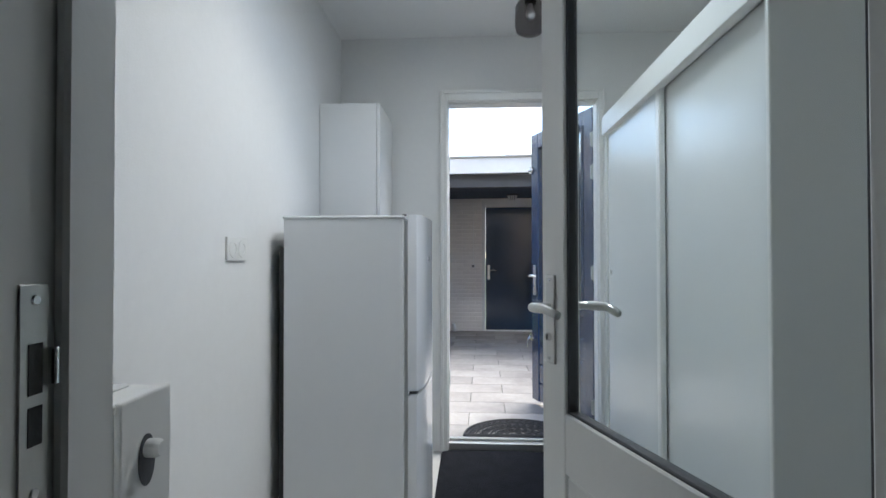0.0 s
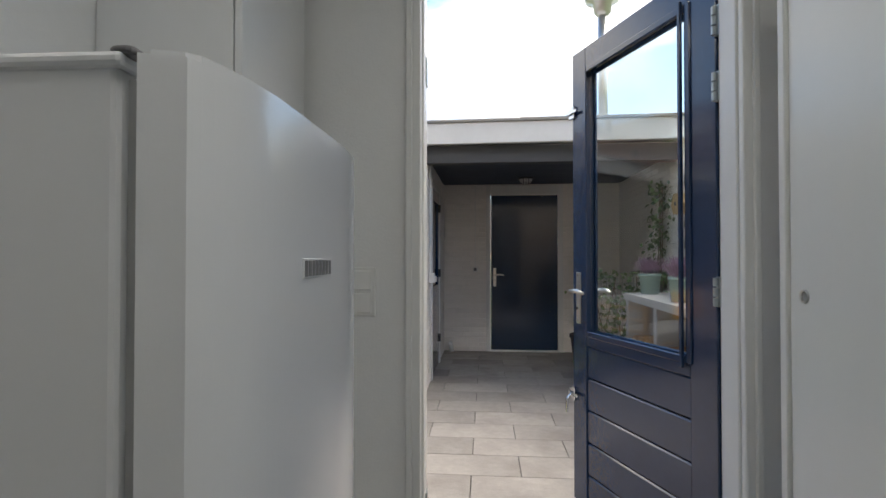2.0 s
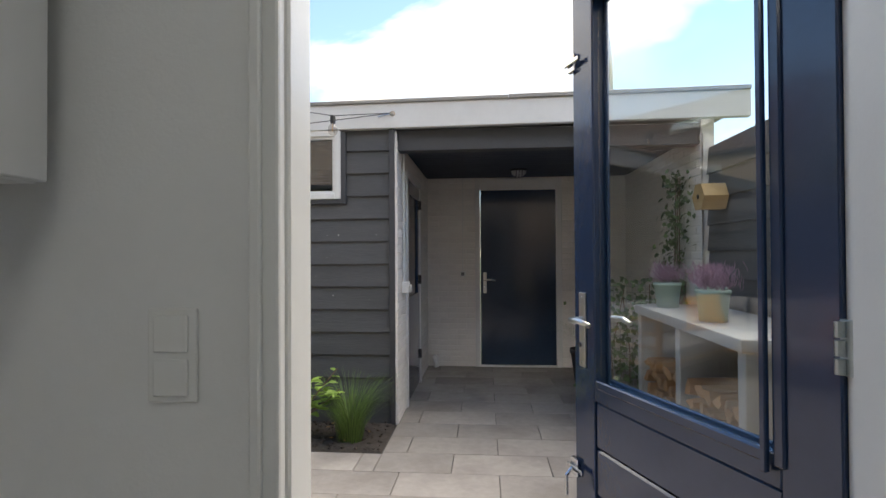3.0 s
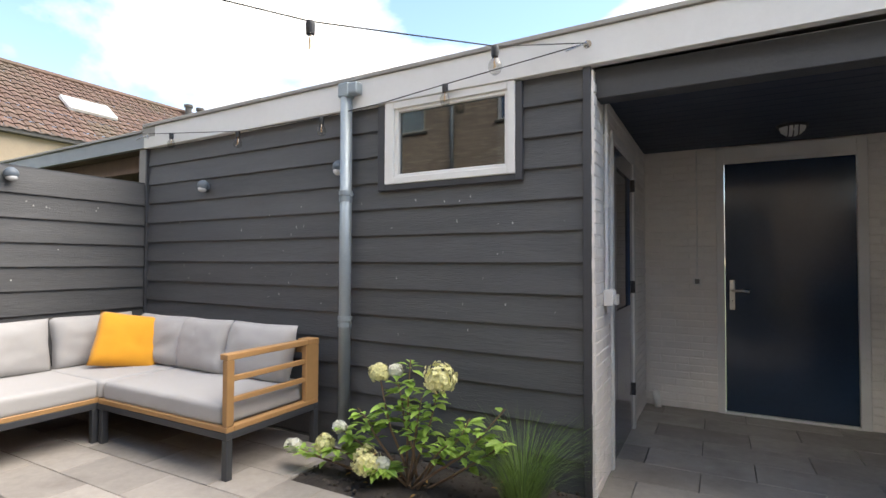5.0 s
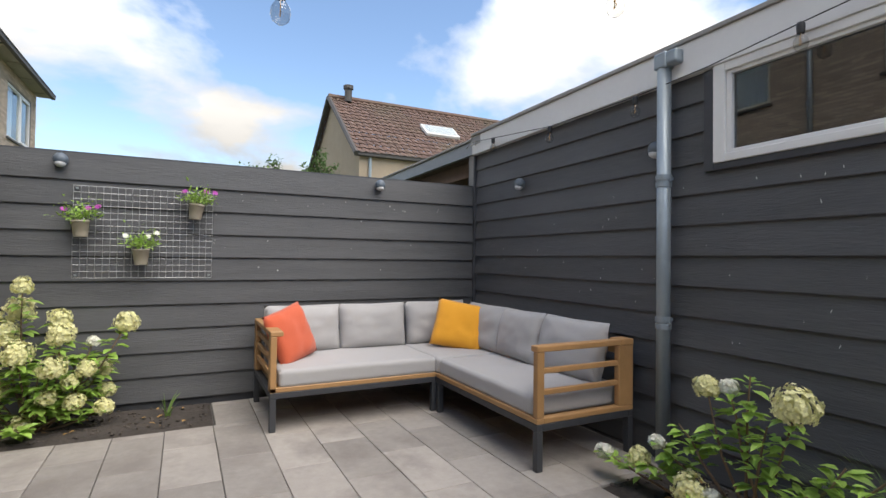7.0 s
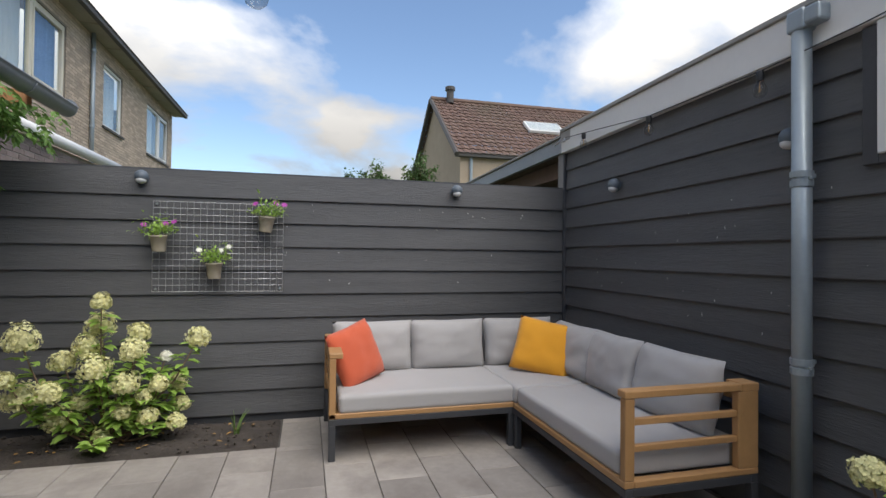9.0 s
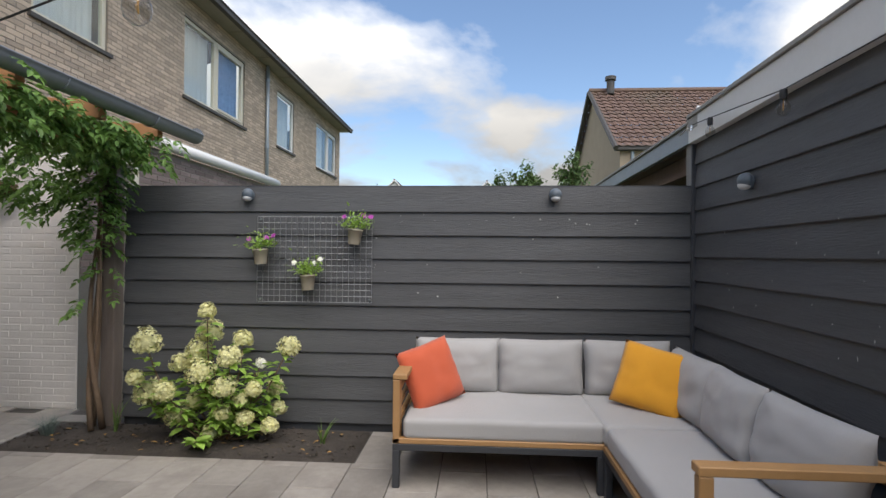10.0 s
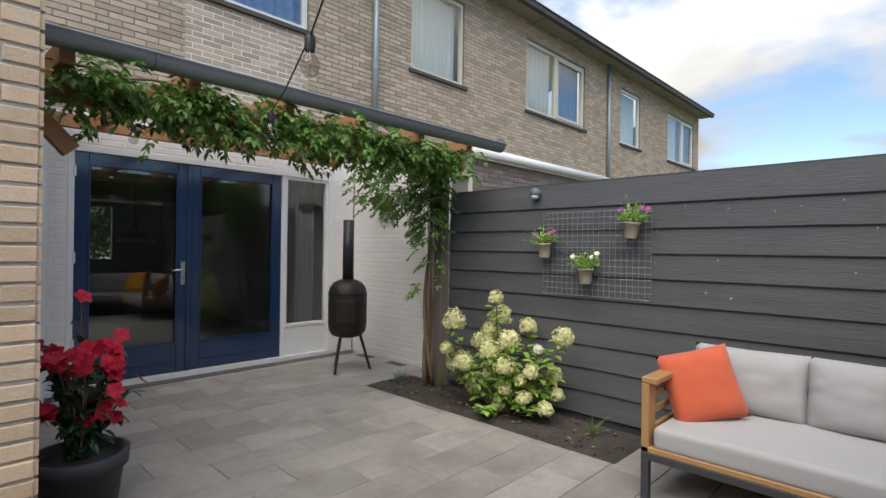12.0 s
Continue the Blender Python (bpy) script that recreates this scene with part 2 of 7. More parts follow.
M_WBRICKS = mat("white_painted_brick_joined", (0.76, 0.73, 0.70), 0.7, 0.05, 5, 50, 0.35, 60, island=0.06)
M_PBRICKS = mat("mauve_brick_joined", (0.26, 0.20, 0.18), 0.88, 0.13, 6, 60, 0.5, 90, island=0.4)
M_CREAM = mat("cream_window_paint", (0.66, 0.62, 0.50), 0.45, 0.04, 3, 40, 0.05, 60)
M_SILL = mat("dark_stone_sill", (0.07, 0.065, 0.06), 0.6, 0.15, 6, 60, 0.2, 90)
M_EAVE = mat("weathered_eave_board", (0.30, 0.275, 0.22), 0.7, 0.15, 2, 30, 0.2, 50)
M_ROOF = mat("brown_clay_roof_tile", (0.135, 0.082, 0.062), 0.75, 0.14, 3, 30, 0.3, 40, island=0.30, dirt=(0.10, 0.10, 0.06), dirt_amount=0.5, dirt_scale=0.6)
M_RENDER = mat("beige_gable_brick", (0.36, 0.29, 0.21), 0.88, 0.10, 2, 18, 0.2, 30)
# plaster coloured dark, so that the rooms behind glass look dim
M_DARKROOM = mat("darkened_room_plaster", (0.24, 0.23, 0.22), 0.85, 0.10, 2, 30, 0.1, 60)
M_CURTAIN = mat("white_net_curtain", (0.66, 0.66, 0.66), 0.9, 0.08, 4, 60, 0.2, 200)
M_CURTB = mat("blue_figured_curtain", (0.16, 0.26, 0.50), 0.9, 0.35, 14, 60, 0.2, 200)
M_CURTD = mat("dark_grey_curtain", (0.12, 0.12, 0.125), 0.9, 0.12, 4, 60, 0.2, 200)
M_GLASS = glass_mat("window_glass", ior=1.75)
M_GLASSC = glass_mat("clear_door_glass", (0.96, 0.98, 0.97), 1.42)
M_SMOKE = glass_mat("smoked_lamp_glass", (0.42, 0.40, 0.40), 1.5)
M_BULB = glass_mat("clear_bulb_glass", (0.82, 0.81, 0.79), 1.6)
M_FILA = mat("amber_filament", (0.65, 0.36, 0.10), 0.4, 0.1, 20, 90, 0.0, 90)
M_STOVE = mat("rusty_black_stove_steel", (0.028, 0.024, 0.022), 0.5, 0.3, 5, 40, 0.25, 60, metal=0.4, dirt=(0.085, 0.05, 0.032), dirt_amount=0.55, dirt_scale=4.0)
M_LEAFV = mat("green_vine_leaf", (0.15, 0.27, 0.06), 0.5, 0.15, 9, 60, 0.1, 60, island=0.7, translucent=0.35)
M_LEAFH = mat("green_hydrangea_leaf", (0.32, 0.49, 0.10), 0.5, 0.12, 9, 60, 0.1, 60, island=0.55, translucent=0.3)
M_LEAFD = mat("dark_green_glossy_leaf", (0.035, 0.085, 0.028), 0.35, 0.15, 9, 60, 0.1, 60, island=0.6, translucent=0.2)
M_IVY = mat("variegated_ivy_leaf", (0.13, 0.19, 0.085), 0.45, 0.2, 20, 80, 0.1, 60, island=0.9, translucent=0.25)
M_HEAD = mat("cream_green_florets", (0.78, 0.76, 0.42), 0.75, 0.10, 30, 90, 0.0, 90, island=0.35, translucent=0.25)
M_HEADW = mat("white_florets", (0.84, 0.84, 0.74), 0.75, 0.06, 30, 90, 0.0, 90, island=0.2, translucent=0.25)
M_RED = mat("crimson_petals", (0.62, 0.012, 0.045), 0.6, 0.15, 30, 90, 0.0, 90, island=0.4, translucent=0.2)
M_PINK = mat("magenta_petals", (0.45, 0.06, 0.38), 0.6, 0.15, 30, 90, 0.0, 90, island=0.3, translucent=0.2)
M_HEATH = mat("mauve_heather", (0.40, 0.26, 0.34), 0.8, 0.15, 30, 90, 0.0, 90, island=0.5, translucent=0.2)
M_GRASS = mat("green_grass_blade", (0.12, 0.20, 0.05), 0.6, 0.15, 9, 60, 0.0, 60, island=0.8, translucent=0.3)
M_FESCUE = mat("blue_grey_fescue", (0.16, 0.21, 0.19), 0.65, 0.15, 9, 60, 0.0, 60, island=0.5, translucent=0.2)
M_BARK = mat("grey_brown_bark", (0.17, 0.115, 0.075), 0.9, 0.25, 9, 60, 0.8, 50)
M_STEM = mat("brown_woody_stem", (0.19, 0.125, 0.08), 0.85, 0.2, 12, 60, 0.3, 80)
M_POT = mat("anthracite_plant_pot", (0.050, 0.052, 0.056), 0.6, 0.08, 6, 70, 0.15, 140)
M_TAUPE = mat("taupe_pot", (0.42, 0.37, 0.28), 0.55, 0.05, 6, 60, 0.05, 140)
M_MINT = mat("mint_green_pot", (0.42, 0.55, 0.48), 0.45, 0.06, 6, 60, 0.05, 140)
M_NAVYR = mat("matt_navy_board_paint", (0.030, 0.040, 0.066), 0.6, 0.2, 2.0, 30, 0.10, 45)
M_WIRE = mat("galvanised_wire", (0.42, 0.43, 0.43), 0.45, 0.1, 8, 70, 0.05, 140, metal=0.8)
M_CABLE = mat("black_cable", (0.012, 0.012, 0.012), 0.6, 0.1, 8, 70, 0.05, 140)
M_LAMPG = mat("grey_blue_lamp_housing", (0.10, 0.125, 0.15), 0.5, 0.08, 8, 70, 0.1, 140)
M_OPAL = mat("opal_lamp_glass", (0.55, 0.56, 0.56), 0.35, 0.05, 8, 70, 0.0, 140)
M_POSTW = mat("weathered_brown_post", (0.16, 0.105, 0.085), 0.8, 0.2, 3, 30, 0.4, 40, stretch=(4, 4, 0.6))
M_PERG = mat("orange_brown_pergola_wood", (0.36, 0.175, 0.075), 0.65, 0.15, 3, 30, 0.3, 40)
M_GREYPOST = mat("grey_brown_timber_post", (0.155, 0.125, 0.105), 0.8, 0.2, 3, 30, 0.4, 40, stretch=(4, 4, 0.6))
M_BLUESTONE = mat("dark_wet_gravel_edge", (0.10, 0.10, 0.10), 0.8, 0.3, 12, 90, 0.8, 120)
M_CONC = mat("light_concrete", (0.42, 0.41, 0.39), 0.8, 0.10, 2, 30, 0.3, 60)
M_LOG = mat("split_firewood", (0.36, 0.20, 0.10), 0.85, 0.2, 6, 40, 0.4, 60, rnd=0.5)
M_BIRD = mat("pale_birdhouse_wood", (0.52, 0.35, 0.17), 0.7, 0.1, 4, 40, 0.1, 60)
M_FARGREEN = mat("distant_tree_leaf", (0.115, 0.185, 0.065), 0.7, 0.15, 3, 20, 0.0, 60, island=0.7, translucent=0.25)
M_LAWN = mat("mixed_ground", (0.10, 0.12, 0.06), 0.95, 0.3, 0.2, 4, 0.3, 10)
M_WHITEW = mat("white_stain", (0.55, 0.55, 0.53), 0.8, 0.1, 20, 90, 0.0, 60)
M_INK = mat("grey_lettering", (0.16, 0.16, 0.17), 0.5, 0.05, 8, 70, 0.0, 140)

# ---- building helpers ----


def link_mesh(name, me, material, parent=None, label="", smooth=False):
    me.materials.append(material)
    if smooth:
        me.polygons.foreach_set("use_smooth", [True] * len(me.polygons))
    ob = new(name, me)
    if parent:
        ob.parent = parent
    if label:
        ob["label"] = label
    if name in ("leaves", "blades", "foliage", "crown", "dry_foliage", "flowers", "scrollwork", "bricks"):
        ob["kind"] = "stuff"
    return ob


def part(name, bm, material, parent=None, label="", smooth=False):
    """Links a bmesh as one mesh object under a thing or part."""
    me = bpy.data.meshes.new(name)
    bm.to_mesh(me)
    bm.free()
    return link_mesh(name, me, material, parent, label, smooth)


def thing(name, m, label, category, group="", kind=""):
    ob = new(name)
    ob.empty_display_size = 0.1
    ob.matrix_basis = m
    return tagged(ob, label, category, group, kind)


def struct(ob, label, category="structure"):
    return tagged(ob, label, category, "", "structure")


def boxes(spans, bevel=0.0, seg=1):
    """A bmesh of boxes given as (x0, x1, y0, y1, z0, z1)."""
    bm = bmesh.new()
    for x0, x1, y0, y1, z0, z1 in spans:
        m = Matrix.Translation(((x0 + x1) / 2, (y0 + y1) / 2, (z0 + z1) / 2)) @ Matrix.Diagonal((x1 - x0, y1 - y0, z1 - z0, 1))
        bmesh.ops.create_cube(bm, size=1, matrix=m)
    if bevel:
        bmesh.ops.bevel(bm, geom=bm.edges[:], offset=bevel, segments=seg, affect='EDGES', profile=0.5)
    return bm


def tube_mesh(name, points, radii, sides=8):
    """A tube along points; radii one number or one for each point."""
    pts = [Vector(p) for p in points]
    if isinstance(radii, (int, float)):
        radii = [radii] * len(pts)
    vs, fs = [], []
    ref = Vector((0.13, 0.21, 1)) if abs((pts[-1] - pts[0]).normalized().z) < 0.9 else Vector((1, 0.17, 0.1))
    for i, p in enumerate(pts):
        d = (pts[min(i + 1, len(pts) - 1)] - pts[max(i - 1, 0)]).normalized()
        a = d.cross(ref).normalized()
        b = d.cross(a)
        for k in range(sides):
            w = 2 * math.pi * k / sides
            vs.append(p + (a * math.cos(w) + b * math.sin(w)) * radii[i])
    for i in range(len(pts) - 1):
        for k in range(sides):
            q = (k + 1) % sides
            fs.append((i * sides + k, i * sides + q, (i + 1) * sides + q, (i + 1) * sides + k))
    fs.append(tuple(range(sides - 1, -1, -1)))
    fs.append(tuple(range((len(pts) - 1) * sides, len(pts) * sides)))
    me = bpy.data.meshes.new(name)
    me.from_pydata(vs, [], fs)
    return me


def tubes_mesh(name, lines, sides=5):
    vs, fs = [], []
    for pts, r in lines:
        me = tube_mesh(name, pts, r, sides)
        o = len(vs)
        vs += [v.co.copy() for v in me.vertices]
        fs += [tuple(o + i for i in p.vertices) for p in me.polygons]
        bpy.data.meshes.remove(me)
    me = bpy.data.meshes.new(name)
    me.from_pydata(vs, [], fs)
    return me


def lathe(profile, sides=24):
    """A bmesh turned round z from (radius, z) pairs."""
    bm = bmesh.new()
    rings = []
    for r, z in profile:
        rings.append([bm.verts.new((r * math.cos(2 * math.pi * k / sides), r * math.sin(2 * math.pi * k / sides), z)) for k in range(sides)])
    for a, b in zip(rings, rings[1:]):
        for k in range(sides):
            bm.faces.new((a[k], a[(k + 1) % sides], b[(k + 1) % sides], b[k]))
    for ring, flip in ((rings[0], True), (rings[-1], False)):
        if (ring[0].co.xy).length > 1e-4:
            bm.faces.new(ring[::-1] if flip else ring)
    bmesh.ops.remove_doubles(bm, verts=bm.verts[:], dist=1e-5)
    return bm


def moved(bm, m):
    bm.transform(m)
    return bm


def wall_spans(a0, a1, z0, z1, holes):
    """Rectangles (a, b, z, z) that fill a wall round its holes (a0, a1, z0, z1)."""
    cuts = sorted({a0, a1, *[min(max(h[k], a0), a1) for h in holes for k in (0, 1)]})
    out = []
    for p, q in zip(cuts, cuts[1:]):
        if q - p < 1e-6:
            continue
        z = z0
        for h in sorted([h for h in holes if h[0] < (p + q) / 2 < h[1]], key=lambda h: h[2]):
            if h[2] > z:
                out.append((p, q, z, h[2]))
            z = max(z, h[3])
        if z < z1:
            out.append((p, q, z, z1))
    return out


def brick_rects(a0, a1, z0, z1, holes, length=0.21, joint=0.010, course=0.0625, seed=1, stack=False):
    rr = random.Random(seed)
    out, row, z = [], 0, z0
    while z < z1 - 0.02:
        zt = min(z + course - joint, z1)
        zm = (z + zt) / 2
        free, p = [], a0
        for h in sorted([h for h in holes if h[2] < zm < h[3]]):
            free.append((p, h[0]))
            p = h[1]
        free.append((p, a1))
        for f0, f1 in free:
            x = f0 - ((row % 2) * 0.5 + (row % 3) * 0.02) * (length + joint)
            while x < f1:
                b0, b1 = max(x, f0), min(x + length, f1)
                if b1 - b0 > 0.02:
                    out.append((b0, b1, z + rr.uniform(-.0015, .0015), zt + rr.uniform(-.0015, .0015), rr.uniform(-.0015, .0015)))
                x += length + joint
        row += 1
        z += course
    return out


def brick_mesh(name, rects, place, proud=0.006, back=0.012):
    """One mesh of bricks; place(a, z, out) gives the corner of a brick."""
    vs, fs = [], []
    for b0, b1, z0, z1, e in rects:
        o = len(vs)
        c = 0.003
        for d, i in ((-back, 0.0), (proud - c + e, 0.0), (proud + e, c)):
            vs += [place(b0 + i, z0 + i, d), place(b1 - i, z0 + i, d), place(b1 - i, z1 - i, d), place(b0 + i, z1 - i, d)]
        for k in range(2):
            for q in range(4):
                a, b = o + k * 4 + q, o + k * 4 + (q + 1) % 4
                fs.append((a, b, b + 4, a + 4))
        fs.append((o + 8, o + 9, o + 10, o + 11))
    me = bpy.data.meshes.new(name)
    me.from_pydata(vs, [], fs)
    return me


def leaf_mesh(name, leaves):
    """Folded leaves: rows of (base, way, up, length, width)."""
    vs, fs = [], []
    for p, d, u, ln, w in leaves:
        d = d.normalized()
        s = d.cross(u)
        if s.length < 1e-4:
            s = d.cross(Vector((1, 0.3, 0.2)))
        s.normalize()
        n = s.cross(d)
        o = len(vs)
        vs += [p, p + d * ln * 0.35 + s * w * 0.5 + n * w * 0.12, p + d * ln * 0.7 + s * w * 0.38 + n * w * 0.1 - n * ln * 0.05, p + d * ln - n * ln * 0.16,
               p + d * ln * 0.7 - s * w * 0.38 + n * w * 0.1 - n * ln * 0.05, p + d * ln * 0.35 - s * w * 0.5 + n * w * 0.12, p + d * ln * 0.5 - n * ln * 0.02]
        fs += [(o, o + 1, o + 6), (o + 1, o + 2, o + 6), (o + 2, o + 3, o + 6), (o + 3, o + 4, o + 6), (o + 4, o + 5, o + 6), (o + 5, o, o + 6)]
    me = bpy.data.meshes.new(name)
    me.from_pydata(vs, [], fs)
    return me


def rvec(rr, s=1.0):
    return Vector((rr.uniform(-s, s), rr.uniform(-s, s), rr.uniform(-s, s)))


def blade_mesh(name, rr, n, spread, height, width, lean=0.5):
    """A tuft of arching grass blades from the origin."""
    vs, fs = [], []
    for _ in range(n):
        a = rr.uniform(0, 2 * math.pi)
        r0 = rr.uniform(0, spread)
        d = Vector((math.cos(a), math.sin(a), 0))
        h = height * rr.uniform(0.55, 1.05)
        out = lean * h * rr.uniform(0.25, 1.25)
        side = Vector((-d.y, d.x, 0)) * width * rr.uniform(0.6, 1.2)
        o = len(vs)
        b = d * r0
        for k in range(5):
            f = k / 4
            c = b + d * out * f ** 1.9 + Vector((0, 0, h * (f - 0.30 * lean * f ** 3)))
            w = side * (1 - f) ** 0.7 * 0.5
            vs += [c - w, c + w] if k < 4 else [c]
        for k in range(3):
            fs.append((o + 2 * k, o + 2 * k + 1, o + 2 * k + 3, o + 2 * k + 2))
        fs.append((o + 6, o + 7, o + 8))
    me = bpy.data.meshes.new(name)
    me.from_pydata(vs, [], fs)
    return me


def pillow_bm(w, h, d, n=14, puff=0.55, wrinkle=0.012, seed=1):
    """A cushion w wide (x), d thick (y), h high (z), centred, with pinched edges and soft wrinkles."""
    bm = bmesh.new()
    bmesh.ops.create_grid(bm, x_segments=n, y_segments=n, size=1.0)
    top = bm.verts[:]
    res = bmesh.ops.duplicate(bm, geom=bm.verts[:] + bm.edges[:] + bm.faces[:])
    low = [g for g in res["geom"] if isinstance(g, bmesh.types.BMVert)]
    bmesh.ops.reverse_faces(bm, faces=[g for g in res["geom"] if isinstance(g, bmesh.types.BMFace)])
    for vs, s in ((top, 1), (low, -1)):
        for v in vs:
            u, q = v.co.x, v.co.y
            e = (1 - abs(u) ** 3.2) * (1 - abs(q) ** 3.2)
            t = max(e, 0.0) ** puff
            nz = noise.noise(Vector((u * 2.3 + seed, q * 2.3, s * 3.0))) * wrinkle + noise.noise(Vector((u * 6 + seed, q * 6, s * 2.0))) * wrinkle * 0.4
            pin = 1 - 0.05 * (1 - abs(u * q)) * (abs(u) ** 4 + abs(q) ** 4) * 0.8
            v.co = Vector((u * w / 2 * pin, -s * (t * d / 2 + (nz if e > 0.02 else 0)), q * h / 2 * pin))
    bmesh.ops.remove_doubles(bm, verts=bm.verts[:], dist=1e-4)
    bmesh.ops.recalc_face_normals(bm, faces=bm.faces[:])
    return bm


def soft_block(w, d, h, r=0.035, crown=0.012, seed=1):
    """A seat cushion: a rounded block with a slightly crowned, wrinkled top; base at z = 0, centred in x and y."""
    bm = boxes([(-w / 2, w / 2, -d / 2, d / 2, 0, h)])
    bmesh.ops.subdivide_edges(bm, edges=bm.edges[:], cuts=11, use_grid_fill=True)

    def spread(c, size):
        i = round((c / size + 0.5) * 12)
        if i <= 3:
            return -size / 2 + r * i / 3
        if i >= 9:
            return size / 2 - r * (12 - i) / 3
        return -size / 2 + r + (size - 2 * r) * (i - 3) / 6

    for v in bm.verts:
        v.co = Vector((spread(v.co.x, w), spread(v.co.y, d), spread(v.co.z - h / 2, h) + h / 2))
    for v in bm.verts:
        p = v.co.copy()
        q = Vector((max(-w / 2 + r, min(w / 2 - r, p.x)), max(-d / 2 + r, min(d / 2 - r, p.y)), max(r, min(h - r, p.z))))
        k = p - q
        if k.length > 1e-6:
            p = q + k.normalized() * r
        if v.co.z > h * 0.6:
            p.z += crown * (1 - (2 * v.co.x / w) ** 2) * (1 - (2 * v.co.y / d) ** 2) + 0.006 * noise.noise(Vector((v.co.x * 4 + seed, v.co.y * 4, 0)))
        v.co = p
    return bm

# ---- structure: utility room ----
FI = -0.04
struct(part("ground", boxes([(-300, 300, -300, 300, -0.6, -0.12)]), M_LAWN), "flat ground of grass and earth", "ground")
struct(part("floor", boxes([(-0.53, 2.0, -1.0, 4.40, -0.11, FI)]), M_FLOORIN), "light grey tiled utility room floor", "floor")
struct(part("wall_left", boxes([(-0.53 - 0.06, -0.53, 1.40, 4.34, -0.11, 2.7)]), M_WALLIN), "smooth white plastered wall", "wall")
back = [(a, b, 4.34, 4.40, z, t) for a, b, z, t in wall_spans(-0.59, 2.0, -0.11, 2.7, [(0.16, 1.175, -0.2, 2.26)])]
struct(part("wall_back", boxes(back), M_WALLIN), "white plastered wall round the garden door", "wall")
front = [(a, b, 4.40, 4.45, z, t) for a, b, z, t in wall_spans(-0.645, 2.35, -0.11, 2.75, [(0.268, 1.288, -0.2, 2.26)])]
annex_front = struct(part("wall_annex_front", boxes(front), M_MORTARL), "yellow brick outer wall of the utility room", "wall")
annex_side = struct(part("wall_annex_side", boxes([(-0.645, -0.59, 1.0, 4.40, -0.11, 2.75)]), M_MORTARL), "yellow brick side wall of the utility room", "wall")
struct(part("wall_right", boxes([(1.96, 2.05, 1.40, 4.34, -0.11, 2.7)]), M_WALLIN), "white plastered wall behind the cupboard", "wall")
inner = [(a, b, 1.27, 1.385, z, t) for a, b, z, t in wall_spans(-0.59, 2.05, -0.11, 2.7, [(0.037, 0.82, -0.2, 2.14)])]
struct(part("wall_inner", boxes(inner), M_WALLIN), "white plastered wall with the inner doorway", "wall")
# the square opening in ceiling and roof is added for the fill light
struct(part("ceiling", boxes([(-0.62, 0.25, -1.1, 4.40, 2.68, 2.80), (0.95, 2.05, -1.1, 4.40, 2.68, 2.80), (0.25, 0.95, -1.1, 2.55, 2.68, 2.80), (0.25, 0.95, 3.25, 4.40, 2.68, 2.80)]), M_CEIL), "plain white painted ceiling", "ceiling")
struct(part("roof_annex", boxes([(-0.66, 0.25, -1.1, 4.47, 2.80, 2.90), (0.95, 2.3, -1.1, 4.47, 2.80, 2.90), (0.25, 0.95, -1.1, 2.55, 2.80, 2.90), (0.25, 0.95, 3.25, 4.47, 2.80, 2.90)]), M_CAP), "flat felt roof of the utility room", "roof")
# out of view; the opening in this wall is added beside the hall lamp
hall = [(-1.31, -1.25, a, b, z, t) for a, b, z, t in wall_spans(-1.1, 1.28, -0.11, 2.7, [(-1.0, 0.2, 0.9, 2.3)])]
struct(part("wall_hall_left", boxes(hall + [(-1.25, -0.59, 1.28, 1.40, -0.11, 2.7)]), M_WALLIN), "unseen white hall wall with an opening added for light", "wall")
struct(part("wall_hall_back", boxes([(-1.31, 2.05, -1.16, -1.1, -0.11, 2.7), (1.99, 2.05, -1.1, 1.28, -0.11, 2.7)]), M_WALLIN), "white plastered hall walls", "wall")
struct(part("floor_hall", boxes([(-1.31, -0.53, -1.1, 1.28, -0.11, FI)]), M_FLOORIN), "light grey tiled hall floor", "floor")
struct(part("ceiling_hall", boxes([(-1.31, -0.62, -1.1, 1.40, 2.68, 2.80)]), M_CEIL), "plain white hall ceiling", "ceiling")

# garden door frame, threshold and casing
d1 = thing("door_1", pose(0, 0, 0), "white painted frame of the garden door", "door frame", kind="structure")
part("casing", boxes([(0.131, 0.180, 4.315, 4.345, FI, 2.317), (1.155, 1.204, 4.315, 4.345, FI, 2.317), (0.180, 1.155, 4.315, 4.345, 2.248, 2.317)], 0.006, 2), M_WPAINT, d1)
part("casing_moulding", boxes([(0.133, 0.153, 4.303, 4.318, FI, 2.315), (1.182, 1.202, 4.303, 4.318, FI, 2.315), (0.153, 1.182, 4.303, 4.318, 2.295, 2.315)], 0.004, 2), M_WPAINT, d1)
part("jamb", boxes([(0.158, 0.187, 4.345, 4.452, -0.03, 2.262)], 0.004), M_WPAINT, d1)
part("jamb", boxes([(1.149, 1.178, 4.345, 4.452, -0.03, 2.262)], 0.004), M_WPAINT, d1)
part("head", boxes([(0.187, 1.149, 4.345, 4.452, 2.236, 2.262)], 0.004), M_WPAINT, d1)
part("outer_stop", boxes([(0.118, 0.178, 4.40, 4.482, 0.0, 2.29), (1.160, 1.210, 4.40, 4.482, 0.0, 2.29), (0.178, 1.160, 4.40, 4.482, 2.246, 2.29)], 0.004), M_WPAINT, d1)
part("threshold", boxes([(0.187, 1.149, 4.345, 4.47, -0.05, 0.014), (0.187, 1.149, 4.39, 4.41, 0.014, 0.032)], 0.003), M_ALU, d1)
for z in (1.85, 0.42):
    part("strike_plate", boxes([(0.1872, 0.191, 4.40, 4.44, z - 0.045, z + 0.045)], 0.001), M_ZINC, d1)


